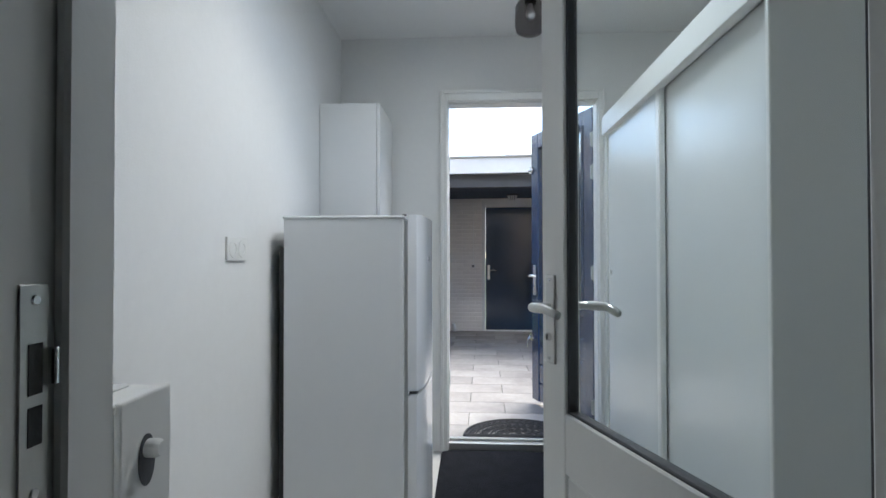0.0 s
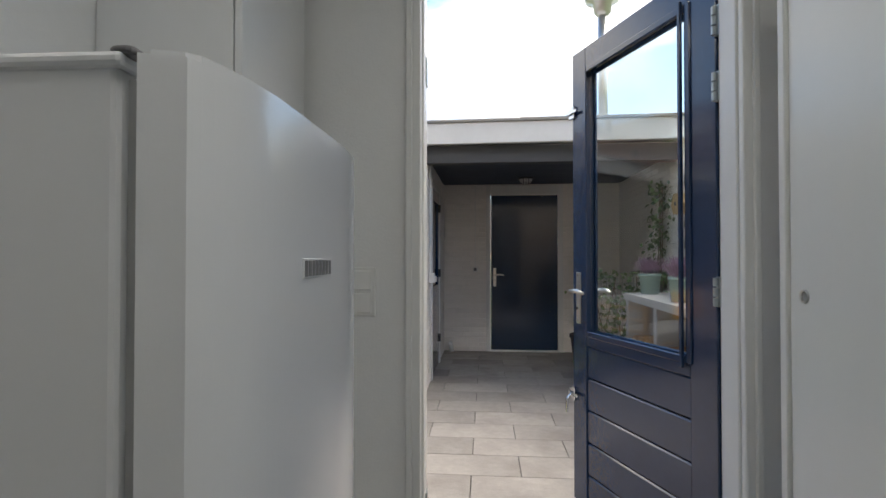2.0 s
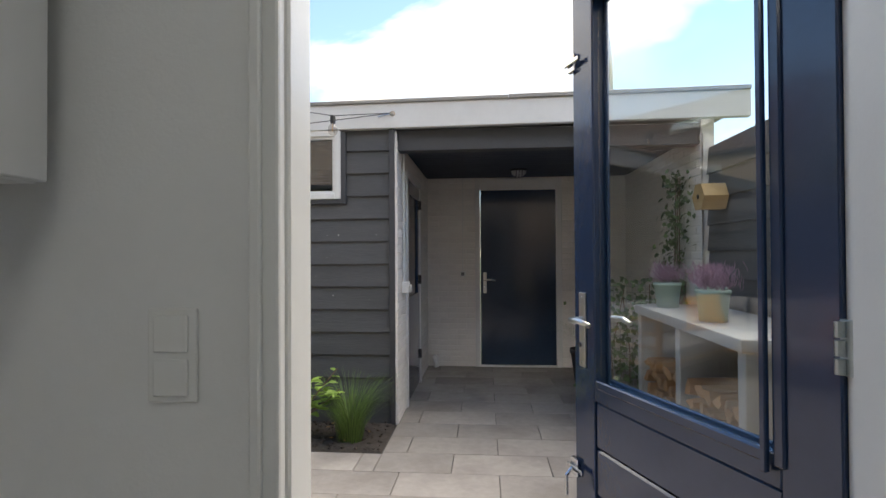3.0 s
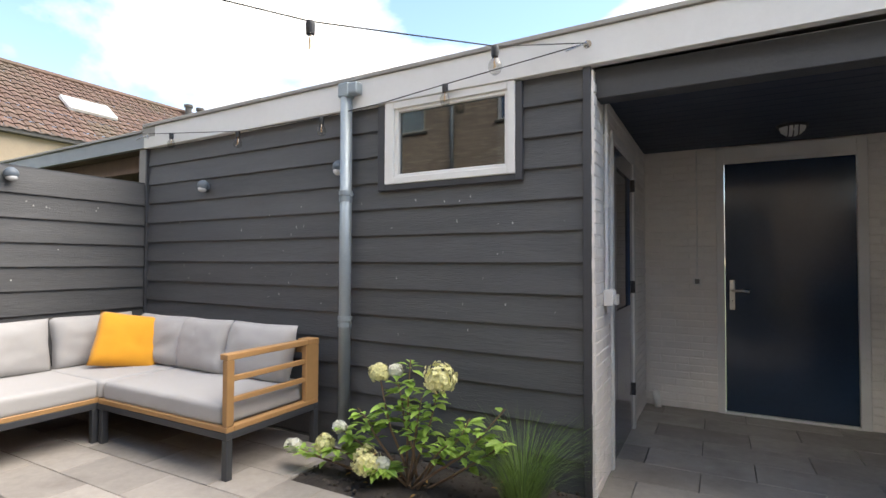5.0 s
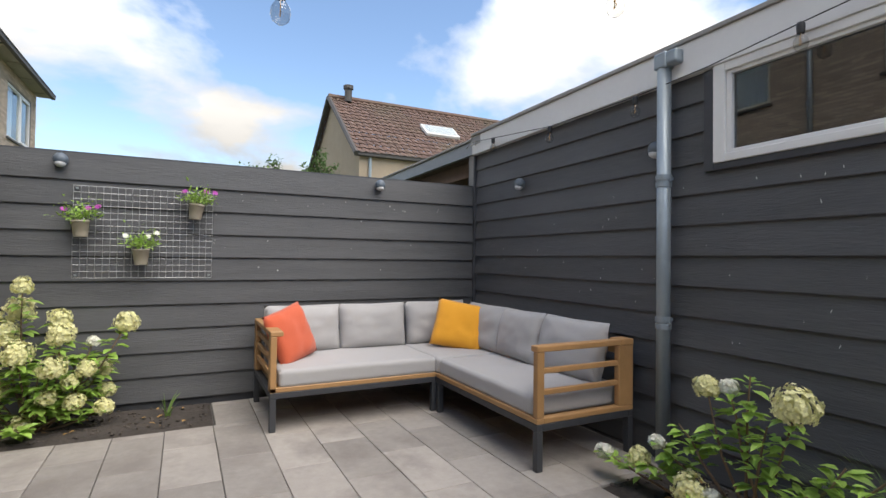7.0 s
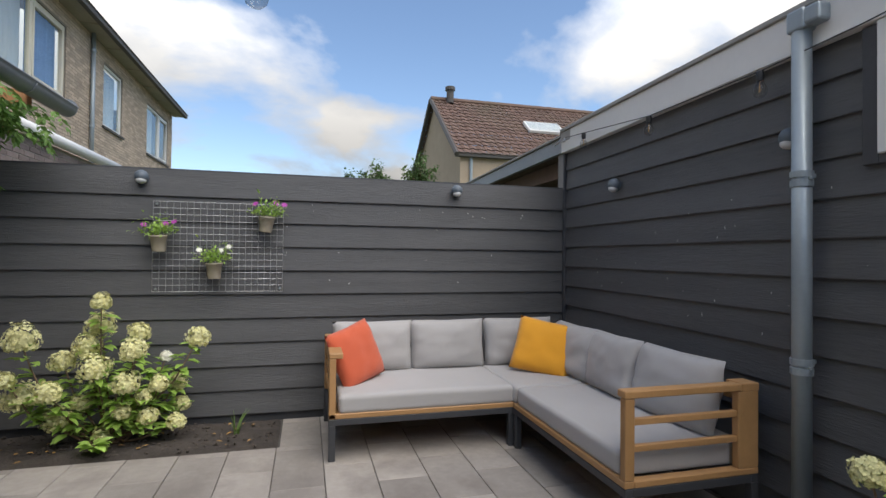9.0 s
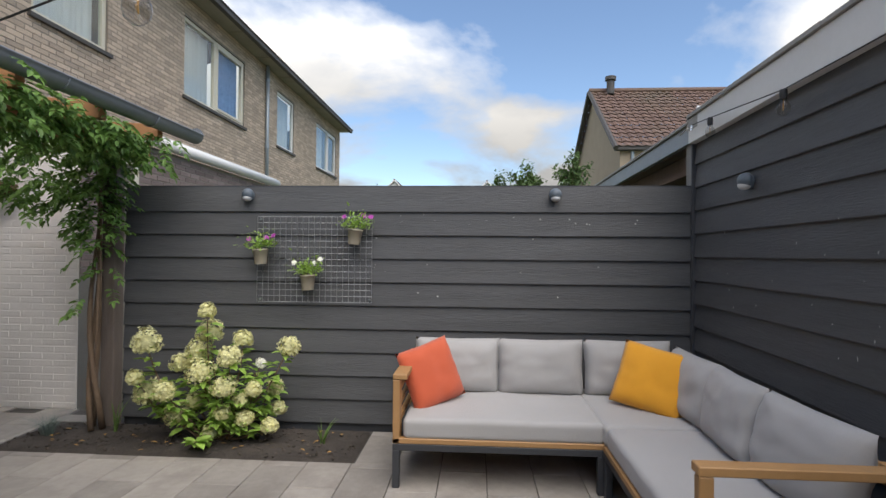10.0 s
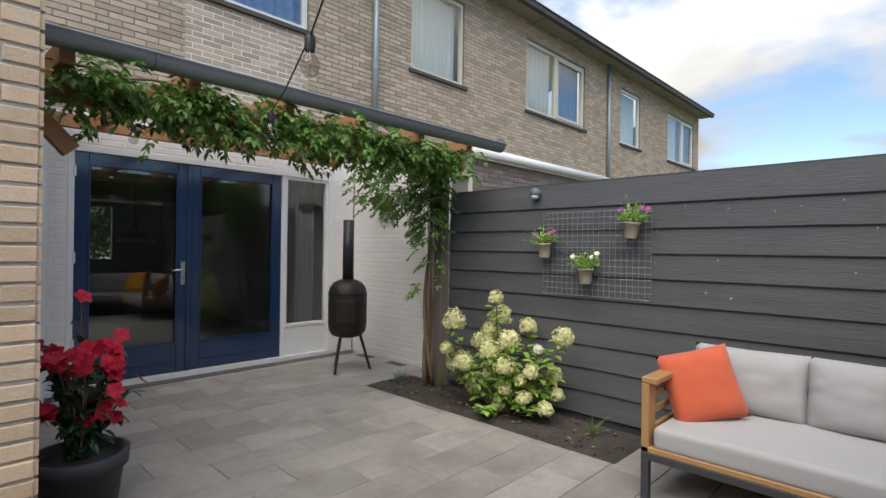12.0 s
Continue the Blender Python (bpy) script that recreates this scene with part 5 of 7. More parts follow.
# ---- the terraced house ----
H = Matrix.Translation((-1.4, 0.85, 0)) @ Matrix.Rotation(radians(-0.25), 4, 'Z')
HX0, HX1 = -16.75, 4.0
UP = [(-2.37, -0.92), (-5.28, -4.10), (-9.30, -7.06), (-12.22, -11.06), (-16.28, -14.13)]
WZ0, WZ1 = 4.07, 5.44
EZ = 5.80
holes = [(a, b, WZ0, WZ1) for a, b in UP] + [(-2.755, 0.066, -0.2, 2.30), (0.80, HX1 + 1, -0.2, 2.95)]
house_wall = part("wall_house", boxes([(a, b, -0.11, 0.0, z, t) for a, b, z, t in wall_spans(HX0, HX1, -0.1, EZ, holes)]), M_MORTAR)
house_wall.matrix_basis = H
struct(house_wall, "beige-grey brick rear wall of the terraced houses", "wall")
# inner surfaces carry the darkened plaster in place of room shade
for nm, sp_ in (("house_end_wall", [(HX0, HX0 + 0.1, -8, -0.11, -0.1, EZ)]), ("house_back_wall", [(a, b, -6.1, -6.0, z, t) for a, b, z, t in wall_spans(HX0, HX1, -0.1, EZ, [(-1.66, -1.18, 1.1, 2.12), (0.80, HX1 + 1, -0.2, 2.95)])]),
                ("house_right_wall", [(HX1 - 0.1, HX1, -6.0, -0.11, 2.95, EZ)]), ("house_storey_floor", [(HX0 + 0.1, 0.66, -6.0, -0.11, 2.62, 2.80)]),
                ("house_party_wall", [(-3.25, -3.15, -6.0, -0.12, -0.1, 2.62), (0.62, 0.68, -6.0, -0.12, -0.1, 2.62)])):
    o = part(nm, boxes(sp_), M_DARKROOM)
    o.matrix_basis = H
    struct(o, "inner house wall coloured dark for dim rooms", "wall")
o = part("floor_living", boxes([(-3.15, 0.62, -6.0, -0.11, -0.1, 0.0)]), mat("grey_living_floor", (0.22, 0.20, 0.18), 0.5, 0.1, 2, 30, 0.1, 40))
o.matrix_basis = H
struct(o, "grey living room floor", "floor")
bm = bmesh.new()
vs = [bm.verts.new(p) for p in ((HX0 - 0.15, 0.40, EZ + 0.04), (HX1, 0.40, EZ + 0.04), (HX1, -4.3, EZ + 3.0), (HX0 - 0.15, -4.3, EZ + 3.0), (HX1, -9.0, EZ + 0.04), (HX0 - 0.15, -9.0, EZ + 0.04))]
bm.faces.new((vs[0], vs[1], vs[2], vs[3]))
bm.faces.new((vs[3], vs[2], vs[4], vs[5]))
g_ = bmesh.ops.extrude_face_region(bm, geom=bm.faces[:])
bmesh.ops.translate(bm, verts=[v for v in g_["geom"] if isinstance(v, bmesh.types.BMVert)], vec=(0, 0, 0.08))
o = part("roof_house", bm, M_ROOF)
o.matrix_basis = H
struct(o, "brown tiled roof of the terraced houses", "roof")
o = part("eave_soffit", boxes([(HX0 - 0.12, HX1, 0.0, 0.33, EZ - 0.02, EZ + 0.015)] + [(HX0 + 0.4 + 1.3 * k, HX0 + 0.44 + 1.3 * k, 0.005, 0.325, EZ - 0.035, EZ - 0.02) for k in range(15)], 0.002), M_EAVE)
o.matrix_basis = H
struct(o, "weathered beige eave boards", "eaves")
o = part("eave_gutter", boxes([(HX0 - 0.15, HX1, 0.331, 0.43, EZ - 0.04, EZ + 0.06), (HX0 - 0.16, HX1, 0.40, 0.45, EZ + 0.052, EZ + 0.08)], 0.008), M_SILL)
o.matrix_basis = H
struct(o, "dark eaves gutter of the terraced houses", "gutter")


def house_window(i, a, b, frame_m, mullion, curtains, blue=False):
    w = thing("window_%d" % i, H, ("cream" if frame_m is M_CREAM else "white") + " framed upstairs window with net curtains", "window", kind="structure")
    f = 0.065
    part("window_frame", boxes([(a, a + f, -0.09, -0.03, WZ0, WZ1), (b - f, b, -0.09, -0.03, WZ0, WZ1), (a + f, b - f, -0.09, -0.03, WZ0, WZ0 + f), (a + f, b - f, -0.09, -0.03, WZ1 - f, WZ1)], 0.004), frame_m, w)
    panes = [(a + f, b - f)]
    if mullion:
        m = a + (b - a) * mullion
        part("mullion", boxes([(m - 0.045, m + 0.045, -0.09, -0.026, WZ0 + f, WZ1 - f)], 0.004), frame_m, w)
        panes = [(a + f, m - 0.045), (m + 0.045, b - f)]
    for p, q in panes:
        if mullion and p == panes[0][0]:
            part("sash", boxes([(p, p + 0.05, -0.08, -0.015, WZ0 + f, WZ1 - f), (q - 0.05, q, -0.08, -0.015, WZ0 + f, WZ1 - f), (p + 0.05, q - 0.05, -0.08, -0.015, WZ0 + f, WZ0 + f + 0.05), (p + 0.05, q - 0.05, -0.08, -0.015, WZ1 - f - 0.05, WZ1 - f)], 0.004), frame_m, w)
        part("pane", boxes([(p, q, -0.062, -0.056, WZ0 + f, WZ1 - f)]), M_GLASS, w)
    part("window_sill", boxes([(a - 0.05, b + 0.05, -0.02, 0.05, WZ0 - 0.055, WZ0 - 0.002)], 0.004), M_SILL, w, "dark stone window sill")
    part("lintel_slot", boxes([(a, b, -0.09, -0.03, WZ1, WZ1 + 0.02)]), M_SILL, w)
    for c0, c1, cm in curtains:
        n = 40
        bm = bmesh.new()
        cols = []
        for k in range(n + 1):
            x = a + (b - a) * (c0 + (c1 - c0) * k / n)
            y = -0.19 + 0.022 * math.sin(k * 1.7 + i) + 0.012 * math.sin(k * 0.63)
            cols.append((bm.verts.new((x, y, WZ0 + 0.02)), bm.verts.new((x, y, WZ1 - 0.02))))
        for p, q in zip(cols, cols[1:]):
            bm.faces.new((p[0], q[0], q[1], p[1]))
        part("curtain", bm, cm, w, "hanging curtain", True)
    return w


house_window(2, *UP[0], M_WPAINT, 0, [(0.0, 1.0, M_CURTB)])
house_window(3, *UP[1], M_CREAM, 0, [(0.05, 1.0, M_CURTAIN)])
house_window(4, *UP[2], M_CREAM, 0.52, [(0.52, 1.0, M_CURTAIN), (0.0, 0.46, M_CURTB)])
house_window(5, *UP[3], M_WPAINT, 0, [(0.0, 1.0, M_CURTAIN)])
house_window(6, *UP[4], M_WPAINT, 0.44, [(0.5, 1.0, M_CURTAIN)])
for x in (-3.39, -10.35):
    o = thing("house_downpipe", H @ Matrix.Translation((x, 0.06, 2.5)), "grey plastic rain pipe on the house wall", "downpipe", "house rain pipes")
    part("pipe", lathe([(0.0, 0), (0.042, 0), (0.042, EZ - 2.52), (0.0, EZ - 2.52)], 14), M_PIPE, o, "", True)
    for z in (1.35, 2.9):
        part("collar", lathe([(0.042, z), (0.05, z), (0.05, z + 0.07), (0.042, z + 0.07)], 14), M_PIPE, o)

# french doors and side window
fd = thing("french_doors", H @ Matrix.Translation((0.045, 0, 0)) @ Matrix.Diagonal((1.06, 1, 1, 1)), "dark blue glazed french doors in a white frame, closed", "door")
part("door_frame", boxes([(-0.03, 0.02, -0.09, 0.012, 0.03, 2.30), (-2.64, -2.585, -0.09, 0.012, 0.03, 2.30), (-2.02, -1.975, -0.09, 0.012, 0.03, 2.25), (-2.585, -0.03, -0.09, 0.012, 2.235, 2.30)], 0.004), M_WPAINT, fd, "white painted frame")
part("threshold", boxes([(-2.64, 0.02, -0.10, 0.03, 0.0, 0.055)], 0.004), M_WPAINT, fd, "white threshold")
for a, b, hand in ((-0.975, -0.032, 1), (-1.973, -0.979, 0)):
    lf = part("leaf", boxes([(a, a + 0.105, -0.065, -0.01, 0.06, 2.23), (b - 0.105, b, -0.065, -0.01, 0.06, 2.23), (a + 0.105, b - 0.105, -0.065, -0.01, 2.125, 2.23), (a + 0.105, b - 0.105, -0.065, -0.01, 0.06, 0.36)], 0.004), M_BLUE, fd, "dark blue door leaf")
    part("panel_ridge", boxes([(a + 0.107, b - 0.107, -0.01, -0.003, 0.075, 0.155)], 0.004), M_BLUE, lf)
    part("panel_ridge", boxes([(a + 0.107, b - 0.107, -0.01, -0.003, 0.165, 0.245)], 0.004), M_BLUE, lf)
    part("glazing_bead", boxes([(a + 0.10, a + 0.118, -0.012, 0.0, 0.352, 2.133), (b - 0.118, b - 0.10, -0.012, 0.0, 0.352, 2.133), (a + 0.118, b - 0.118, -0.012, 0.0, 0.352, 0.37), (a + 0.118, b - 0.118, -0.012, 0.0, 2.115, 2.133)], 0.003), M_BLUE, lf)
    part("pane", boxes([(a + 0.105, b - 0.105, -0.042, -0.036, 0.36, 2.125)]), M_GLASS, lf)
part("astragal", boxes([(-1.0, -0.955, -0.008, 0.008, 0.06, 2.23)], 0.004), M_BLUE, fd)
lever(fd, pose(-0.925, -0.01, 1.12, 0, 0, 180) @ pose(0, 0, 0, 0, 0, 180), 1, M_STEEL, ph=0.24)
for z in (0.4, 1.2, 2.0):
    part("hinge", moved(lathe([(0, 0), (0.012, 0), (0.012, 0.1), (0, 0.1)], 10), Matrix.Translation((-0.03, 0.012, z))), M_FASCIA, fd)
    part("hinge", moved(lathe([(0, 0), (0.012, 0), (0.012, 0.1), (0, 0.1)], 10), Matrix.Translation((-1.977, 0.012, z))), M_FASCIA, fd)
part("side_panel", boxes([(-2.585, -2.02, -0.06, -0.02, 0.055, 0.40)], 0.004), M_WPAINT, fd, "white lower panel")
part("side_sash", boxes([(-2.585, -2.555, -0.07, -0.005, 0.40, 2.235), (-2.05, -2.02, -0.07, -0.005, 0.40, 2.235), (-2.555, -2.05, -0.07, -0.005, 0.40, 0.44), (-2.555, -2.05, -0.07, -0.005, 2.20, 2.235)], 0.003), M_WPAINT, fd)
part("side_pane", boxes([(-2.555, -2.05, -0.045, -0.039, 0.44, 2.20)]), M_GLASS, fd)
n = 30
bm = bmesh.new()
cols = []
for k in range(n + 1):
    x = -2.60 + 0.42 * k / n
    y = -0.20 + 0.03 * math.sin(k * 1.5)
    cols.append((bm.verts.new((x, y, 0.02)), bm.verts.new((x, y, 2.35))))
for p, q in zip(cols, cols[1:]):
    bm.faces.new((p[0], q[0], q[1], p[1]))
o = part("curtain", bm, M_CURTD, None, "", True)
o.matrix_basis = H
tagged(o, "dark grey floor-length curtain behind the glass", "curtain")
pl = thing("pendant_lamp", H @ Matrix.Translation((-1.06, -2.2, 1.42)) @ Matrix.Diagonal((0.75, 0.75, 1, 1)), "black bell-shaped pendant lamp", "lamp")
part("shade", lathe([(0.30, 0.0), (0.27, 0.06), (0.18, 0.14), (0.07, 0.20), (0.03, 0.32), (0.0, 0.32)], 24), M_BLACK, pl, "", True)
link_mesh("cord", tube_mesh("cord", [(0, 0, 0.3), (0, 0, 1.17)], 0.005, 6), M_BLACK, pl)

# neighbour's ground-floor extension
ne = part("wall_neighbour_extension", boxes([(a, b, 0.02, 1.44, z, t) for a, b, z, t in [(-7.42, -3.10, -0.1, 2.55)]]), M_MORTAR)
ne.matrix_basis = H
struct(ne, "brick extension of the neighbouring house, painted white on one side", "wall")
ng = thing("white_gutter", H @ Matrix.Translation((-7.42, 1.50, 2.61)), "white plastic gutter of the neighbouring extension", "gutter")
link_mesh("trough", tube_mesh("trough", [(0, 0, 0), (3.6, 0, 0.0)], 0.065, 14), M_GUTW, ng, smooth=True)
part("lip", boxes([(0, 3.6, -0.06, 0.0, 0.02, 0.08)], 0.006), M_GUTW, ng)
nw = thing("window_7", H @ Matrix.Translation((-3.62, 1.447, 1.6)), "narrow cream window of the neighbouring extension", "window", kind="structure")
part("window_frame", boxes([(-0.22, -0.16, 0, 0.03, 0, 0.75), (0.16, 0.22, 0, 0.03, 0, 0.75), (-0.16, 0.16, 0, 0.03, 0, 0.06), (-0.16, 0.16, 0, 0.03, 0.69, 0.75)], 0.003), M_CREAM, nw)
part("pane", boxes([(-0.16, 0.16, 0.006, 0.012, 0.06, 0.69)]), M_GLASS, nw)

# pergola with zinc gutter
GY, GZ = 3.44, 2.40
pg = thing("pergola", pose(0, -0.10, 0.03), "orange-brown timber pergola against the house", "pergola")
part("front_beam", boxes([(-4.10, -0.63, 3.24, 3.32, 2.10, 2.25)], 0.006), M_PERG, pg)
part("wall_beam", boxes([(-4.05, -0.63, 1.16, 1.22, 2.36, 2.48)], 0.006), M_PERG, pg)
for k in range(6):
    x = -4.0 + k * 0.62
    bm = boxes([(x - 0.035, x + 0.035, 1.22, 3.46, -0.06, 0.06)], 0.005)
    for v in bm.verts:
        v.co.z += 2.46 - (v.co.y - 1.1) * 0.062
    part("rafter", bm, M_PERG, pg)
part("post", boxes([(-4.14, -4.03, 2.97, 3.08, -0.04, 2.10)], 0.006), M_GREYPOST, pg, "grey-brown timber post")
bm = boxes([(-0.045, 0.045, 0, 0.07, -0.20, 0.20)], 0.005)
part("brace", moved(bm, Matrix.Translation((-0.82, 3.245, 1.99)) @ Matrix.Rotation(radians(42), 4, 'Y')), M_PERG, pg)
gt = thing("zinc_gutter", pose(-4.37, GY, GZ), "half-round dark zinc gutter along the pergola", "gutter")
bm = bmesh.new()
GL = 3.73
prof = [(0.068 * math.cos(math.pi + math.pi * k / 12), 0.068 * math.sin(math.pi + math.pi * k / 12)) for k in range(13)]
prof = prof + [(0.078, 0.006), (0.070, 0.016), (0.062, 0.006)] + [(0.063 * math.cos(-math.pi * k / 12), 0.063 * math.sin(-math.pi * k / 12)) for k in range(13)]
ra_ = [bm.verts.new((0, y, z)) for y, z in prof]
rb_ = [bm.verts.new((GL, y, z)) for y, z in prof]
for k in range(len(prof)):
    q = (k + 1) % len(prof)
    bm.faces.new((ra_[k], ra_[q], rb_[q], rb_[k]))
bmesh.ops.recalc_face_normals(bm, faces=bm.faces[:])
part("trough", bm, M_GUT, gt, "", True)
for x in (0.0, GL - 0.01):
    part("end_cap", moved(lathe([(0.0, 0.0), (0.0685, 0.0), (0.0685, 0.008), (0.0, 0.008)], 24), Matrix.Translation((x, 0, 0)) @ Matrix.Rotation(math.pi / 2, 4, 'Y')), M_GUT, gt)
for x in (0.62, 1.45, 2.3, 3.1):
    arc = [(x, 0.0705 * math.cos(math.pi + math.pi * k / 10), 0.0705 * math.sin(math.pi + math.pi * k / 10)) for k in range(11)]
    link_mesh("strap", tube_mesh("strap", arc, 0.0055, 6), M_GUT, gt)

# garden stove
st = thing("garden_stove", pose(-3.78, 1.76, 0), "rusty black steel garden stove on three legs with a chimney", "garden stove")
part("drum", lathe([(0.0, 0.37), (0.10, 0.375), (0.17, 0.40), (0.205, 0.45), (0.215, 0.52), (0.215, 0.86), (0.20, 0.93), (0.16, 0.985), (0.09, 1.02), (0.0, 1.03)], 32), M_STOVE, st, "", True)
part("band", lathe([(0.2155, 0.855), (0.219, 0.857), (0.219, 0.875), (0.2155, 0.877)], 32), M_STOVE, st)
part("flue", lathe([(0.0, 1.0), (0.062, 1.0), (0.060, 1.69), (0.052, 1.69), (0.052, 1.62), (0.0, 1.62)], 20), M_BLACK, st, "black chimney pipe", True)
for a in (25, 145, 265):
    c, s = math.cos(radians(a)), math.sin(radians(a))
    link_mesh("leg", tube_mesh("leg", [(0.13 * c, 0.13 * s, 0.44), (0.262 * c, 0.262 * s, 0.0)], [0.017, 0.015], 8), M_BLACK, st)
part("fire_door", moved(boxes([(-0.10, 0.10, 0.0, 0.012, 0.55, 0.80)], 0.006, 2), Matrix.Rotation(radians(-40), 4, 'Z') @ Matrix.Translation((0, 0.212, 0))), M_STOVE, st)

# flower basket on the white side wall
hb = thing("hanging_basket", pose(-4.33, 1.66, 1.86), "coir-lined wall basket with dry plants", "plant basket")
part("liner", lathe([(0.0, 0.0), (0.07, 0.01), (0.13, 0.06), (0.15, 0.13), (0.13, 0.13), (0.0, 0.11)], 18), mat("brown_coir", (0.13, 0.075, 0.04), 0.95, 0.35, 20, 120, 0.9, 180), hb, "brown coir liner", True)
rr = random.Random(3)
link_mesh("dry_foliage", leaf_mesh("dry_foliage", [(Vector((rr.uniform(-.1, .1), rr.uniform(-.1, .1), .12)), rvec(rr) + Vector((0, 0, .4)), Vector((0, 0, 1)), rr.uniform(.03, .07), .02) for _ in range(120)]), M_STEM, hb)
link_mesh("bracket", tube_mesh("bracket", [(-0.14, 0, 0.13), (0.0, 0, 0.14), (0.14, 0, 0.13)], 0.006, 6), M_BLACK, hb)

# wire trellis panel with three pots on the fence
tp = thing("wire_trellis", pose(XF + 0.032, 4.10, 1.015), "galvanised wire mesh panel fixed to the fence", "trellis")
me_h = tube_mesh("wire", [(0.0, 0.0, 0.0), (0.0, 0.93, 0.0)], 0.0018, 5)
me_v = tube_mesh("wire", [(0.004, 0.0, 0.0), (0.004, 0.0, 0.68)], 0.0018, 5)
for me in (me_h, me_v):
    me.materials.append(M_WIRE)
for k in range(36):
    wr = new("wire", me_h if k < 15 else me_v)
    wr.parent = tp
    wr.location = (0, 0, 0.68 * k / 14) if k < 15 else (0, 0.93 * (k - 15) / 20, 0)
for y, z in ((0.02, 0.66), (0.91, 0.66), (0.02, 0.02), (0.91, 0.02)):
    part("fixing", moved(lathe([(0.0, 0), (0.009, 0), (0.009, 0.02), (0.0, 0.02)], 8), Matrix.Translation((-0.025, y, z)) @ Matrix.Rotation(math.pi / 2, 4, 'Y')), M_ZINC, tp)


def daisy(pos, up, rr, size, n=9):
    """Leaf rows that make one daisy-like flower."""
    side = up.cross(Vector((0.3, 0.9, 0.1))).normalized()
    oth = up.cross(side)
    return [(pos, side * math.cos(2 * math.pi * k / n) + oth * math.sin(2 * math.pi * k / n) + up * 0.15, up, size, size * 0.45) for k in range(n)]


def wall_pot(y, z, petal, seed, tilt):
    rr = random.Random(seed)
    o = thing("hanging_pot", Matrix.Translation((XF + 0.105, y, z)) @ Matrix.Rotation(radians(tilt), 4, 'X'), "taupe pot with a leafy flowering plant on the trellis", "plant pot", "trellis pots")
    part("pot", lathe([(0.0, 0.0), (0.042, 0.0), (0.044, 0.004), (0.056, 0.105), (0.060, 0.106), (0.060, 0.12), (0.052, 0.12), (0.050, 0.10), (0.0, 0.10)], 22), M_TAUPE, o, "", True)
    part("soil", lathe([(0.0, 0.101), (0.050, 0.101), (0.0, 0.108)], 14), M_SOIL, o)
    link_mesh("hook", tube_mesh("hook", [(-0.055, 0, 0.11), (-0.068, 0, 0.13), (-0.074, 0, 0.12)], 0.003, 5), M_WIRE, o)
    lv = []
    for _ in range(230):
        c = Vector((rr.gauss(0.01, .040), rr.gauss(0, .052), 0.125 + abs(rr.gauss(0, .052))))
        lv.append((c, rvec(rr) + Vector((c.x * 8, c.y * 8, 0.5)), Vector((rr.uniform(-.5, .5), rr.uniform(-.5, .5), 1)), rr.uniform(.022, .045), rr.uniform(.011, .018)))
    link_mesh("foliage", leaf_mesh("foliage", lv), M_LEAFH, o, "bright green leaves")
    fl = []
    for k in range(3):
        p = Vector((rr.uniform(-.02, .05), (-0.09, 0.06, 0.11)[k] + rr.uniform(-.01, .01), 0.215 + rr.uniform(-.02, .03)))
        fl += daisy(p, Vector((0.75, rr.uniform(-.4, .4), 0.6)).normalized(), rr, 0.026)
    link_mesh("flowers", leaf_mesh("flowers", fl), petal, o, "daisy-like flowers")


wall_pot(4.16, 1.315, M_PINK, 11, 3)
wall_pot(4.90, 1.475, M_PINK, 12, -6)
wall_pot(4.54, 1.115, M_HEADW, 13, 2)

# ---- plants ----


def flower_head(parent, pos, r, material, rr):
    """A conical hydrangea head of small four-petalled florets."""
    lv = []
    n = int(150 + r * 1500)
    lumps = [rvec(rr).normalized() for _ in range(7)]
    for k in range(n):
        u, v = rr.random(), rr.random()
        th, ph = 2 * math.pi * u, math.acos(1 - 1.8 * v)
        d = Vector((math.sin(ph) * math.cos(th), math.sin(ph) * math.sin(th), math.cos(ph)))
        bump_ = 0.86 + 0.20 * max(0.0, max(d.dot(q) for q in lumps)) ** 6
        p = pos + Vector((d.x * r, d.y * r, d.z * r * (1.05 if d.z > 0 else 0.8))) * bump_ * rr.uniform(0.80, 1.08)
        nn = (d + rvec(rr, 0.45)).normalized()
        s = nn.cross(rvec(rr)).normalized()
        t = nn.cross(s)
        q = rr.uniform(0.009, 0.015)
        for e in (s, t, -s, -t):
            lv.append((p, e + nn * 0.2, nn, q, q * 0.95))
    vs, fs = [], []
    for p, d, u, ln, w in lv:
        d = d.normalized()
        sd_ = d.cross(u).normalized()
        o = len(vs)
        vs += [p, p + d * ln * 0.6 + sd_ * w * 0.5, p + d * ln, p + d * ln * 0.6 - sd_ * w * 0.5]
        fs.append((o, o + 1, o + 2, o + 3))
    bm = bmesh.new()
    bmesh.ops.create_icosphere(bm, subdivisions=2, radius=r * 0.62, matrix=Matrix.Translation(pos) @ Matrix.Diagonal((0.95, 0.95, 0.92, 1)))
    bm.verts.index_update()
    o = len(vs)
    vs += [v.co.copy() for v in bm.verts]
    fs += [tuple(o + v.index for v in f.verts) for f in bm.faces]
    bm.free()
    me = bpy.data.meshes.new("flower_head")
    me.from_pydata(vs, [], fs)
    link_mesh("flower_head", me, material, parent)


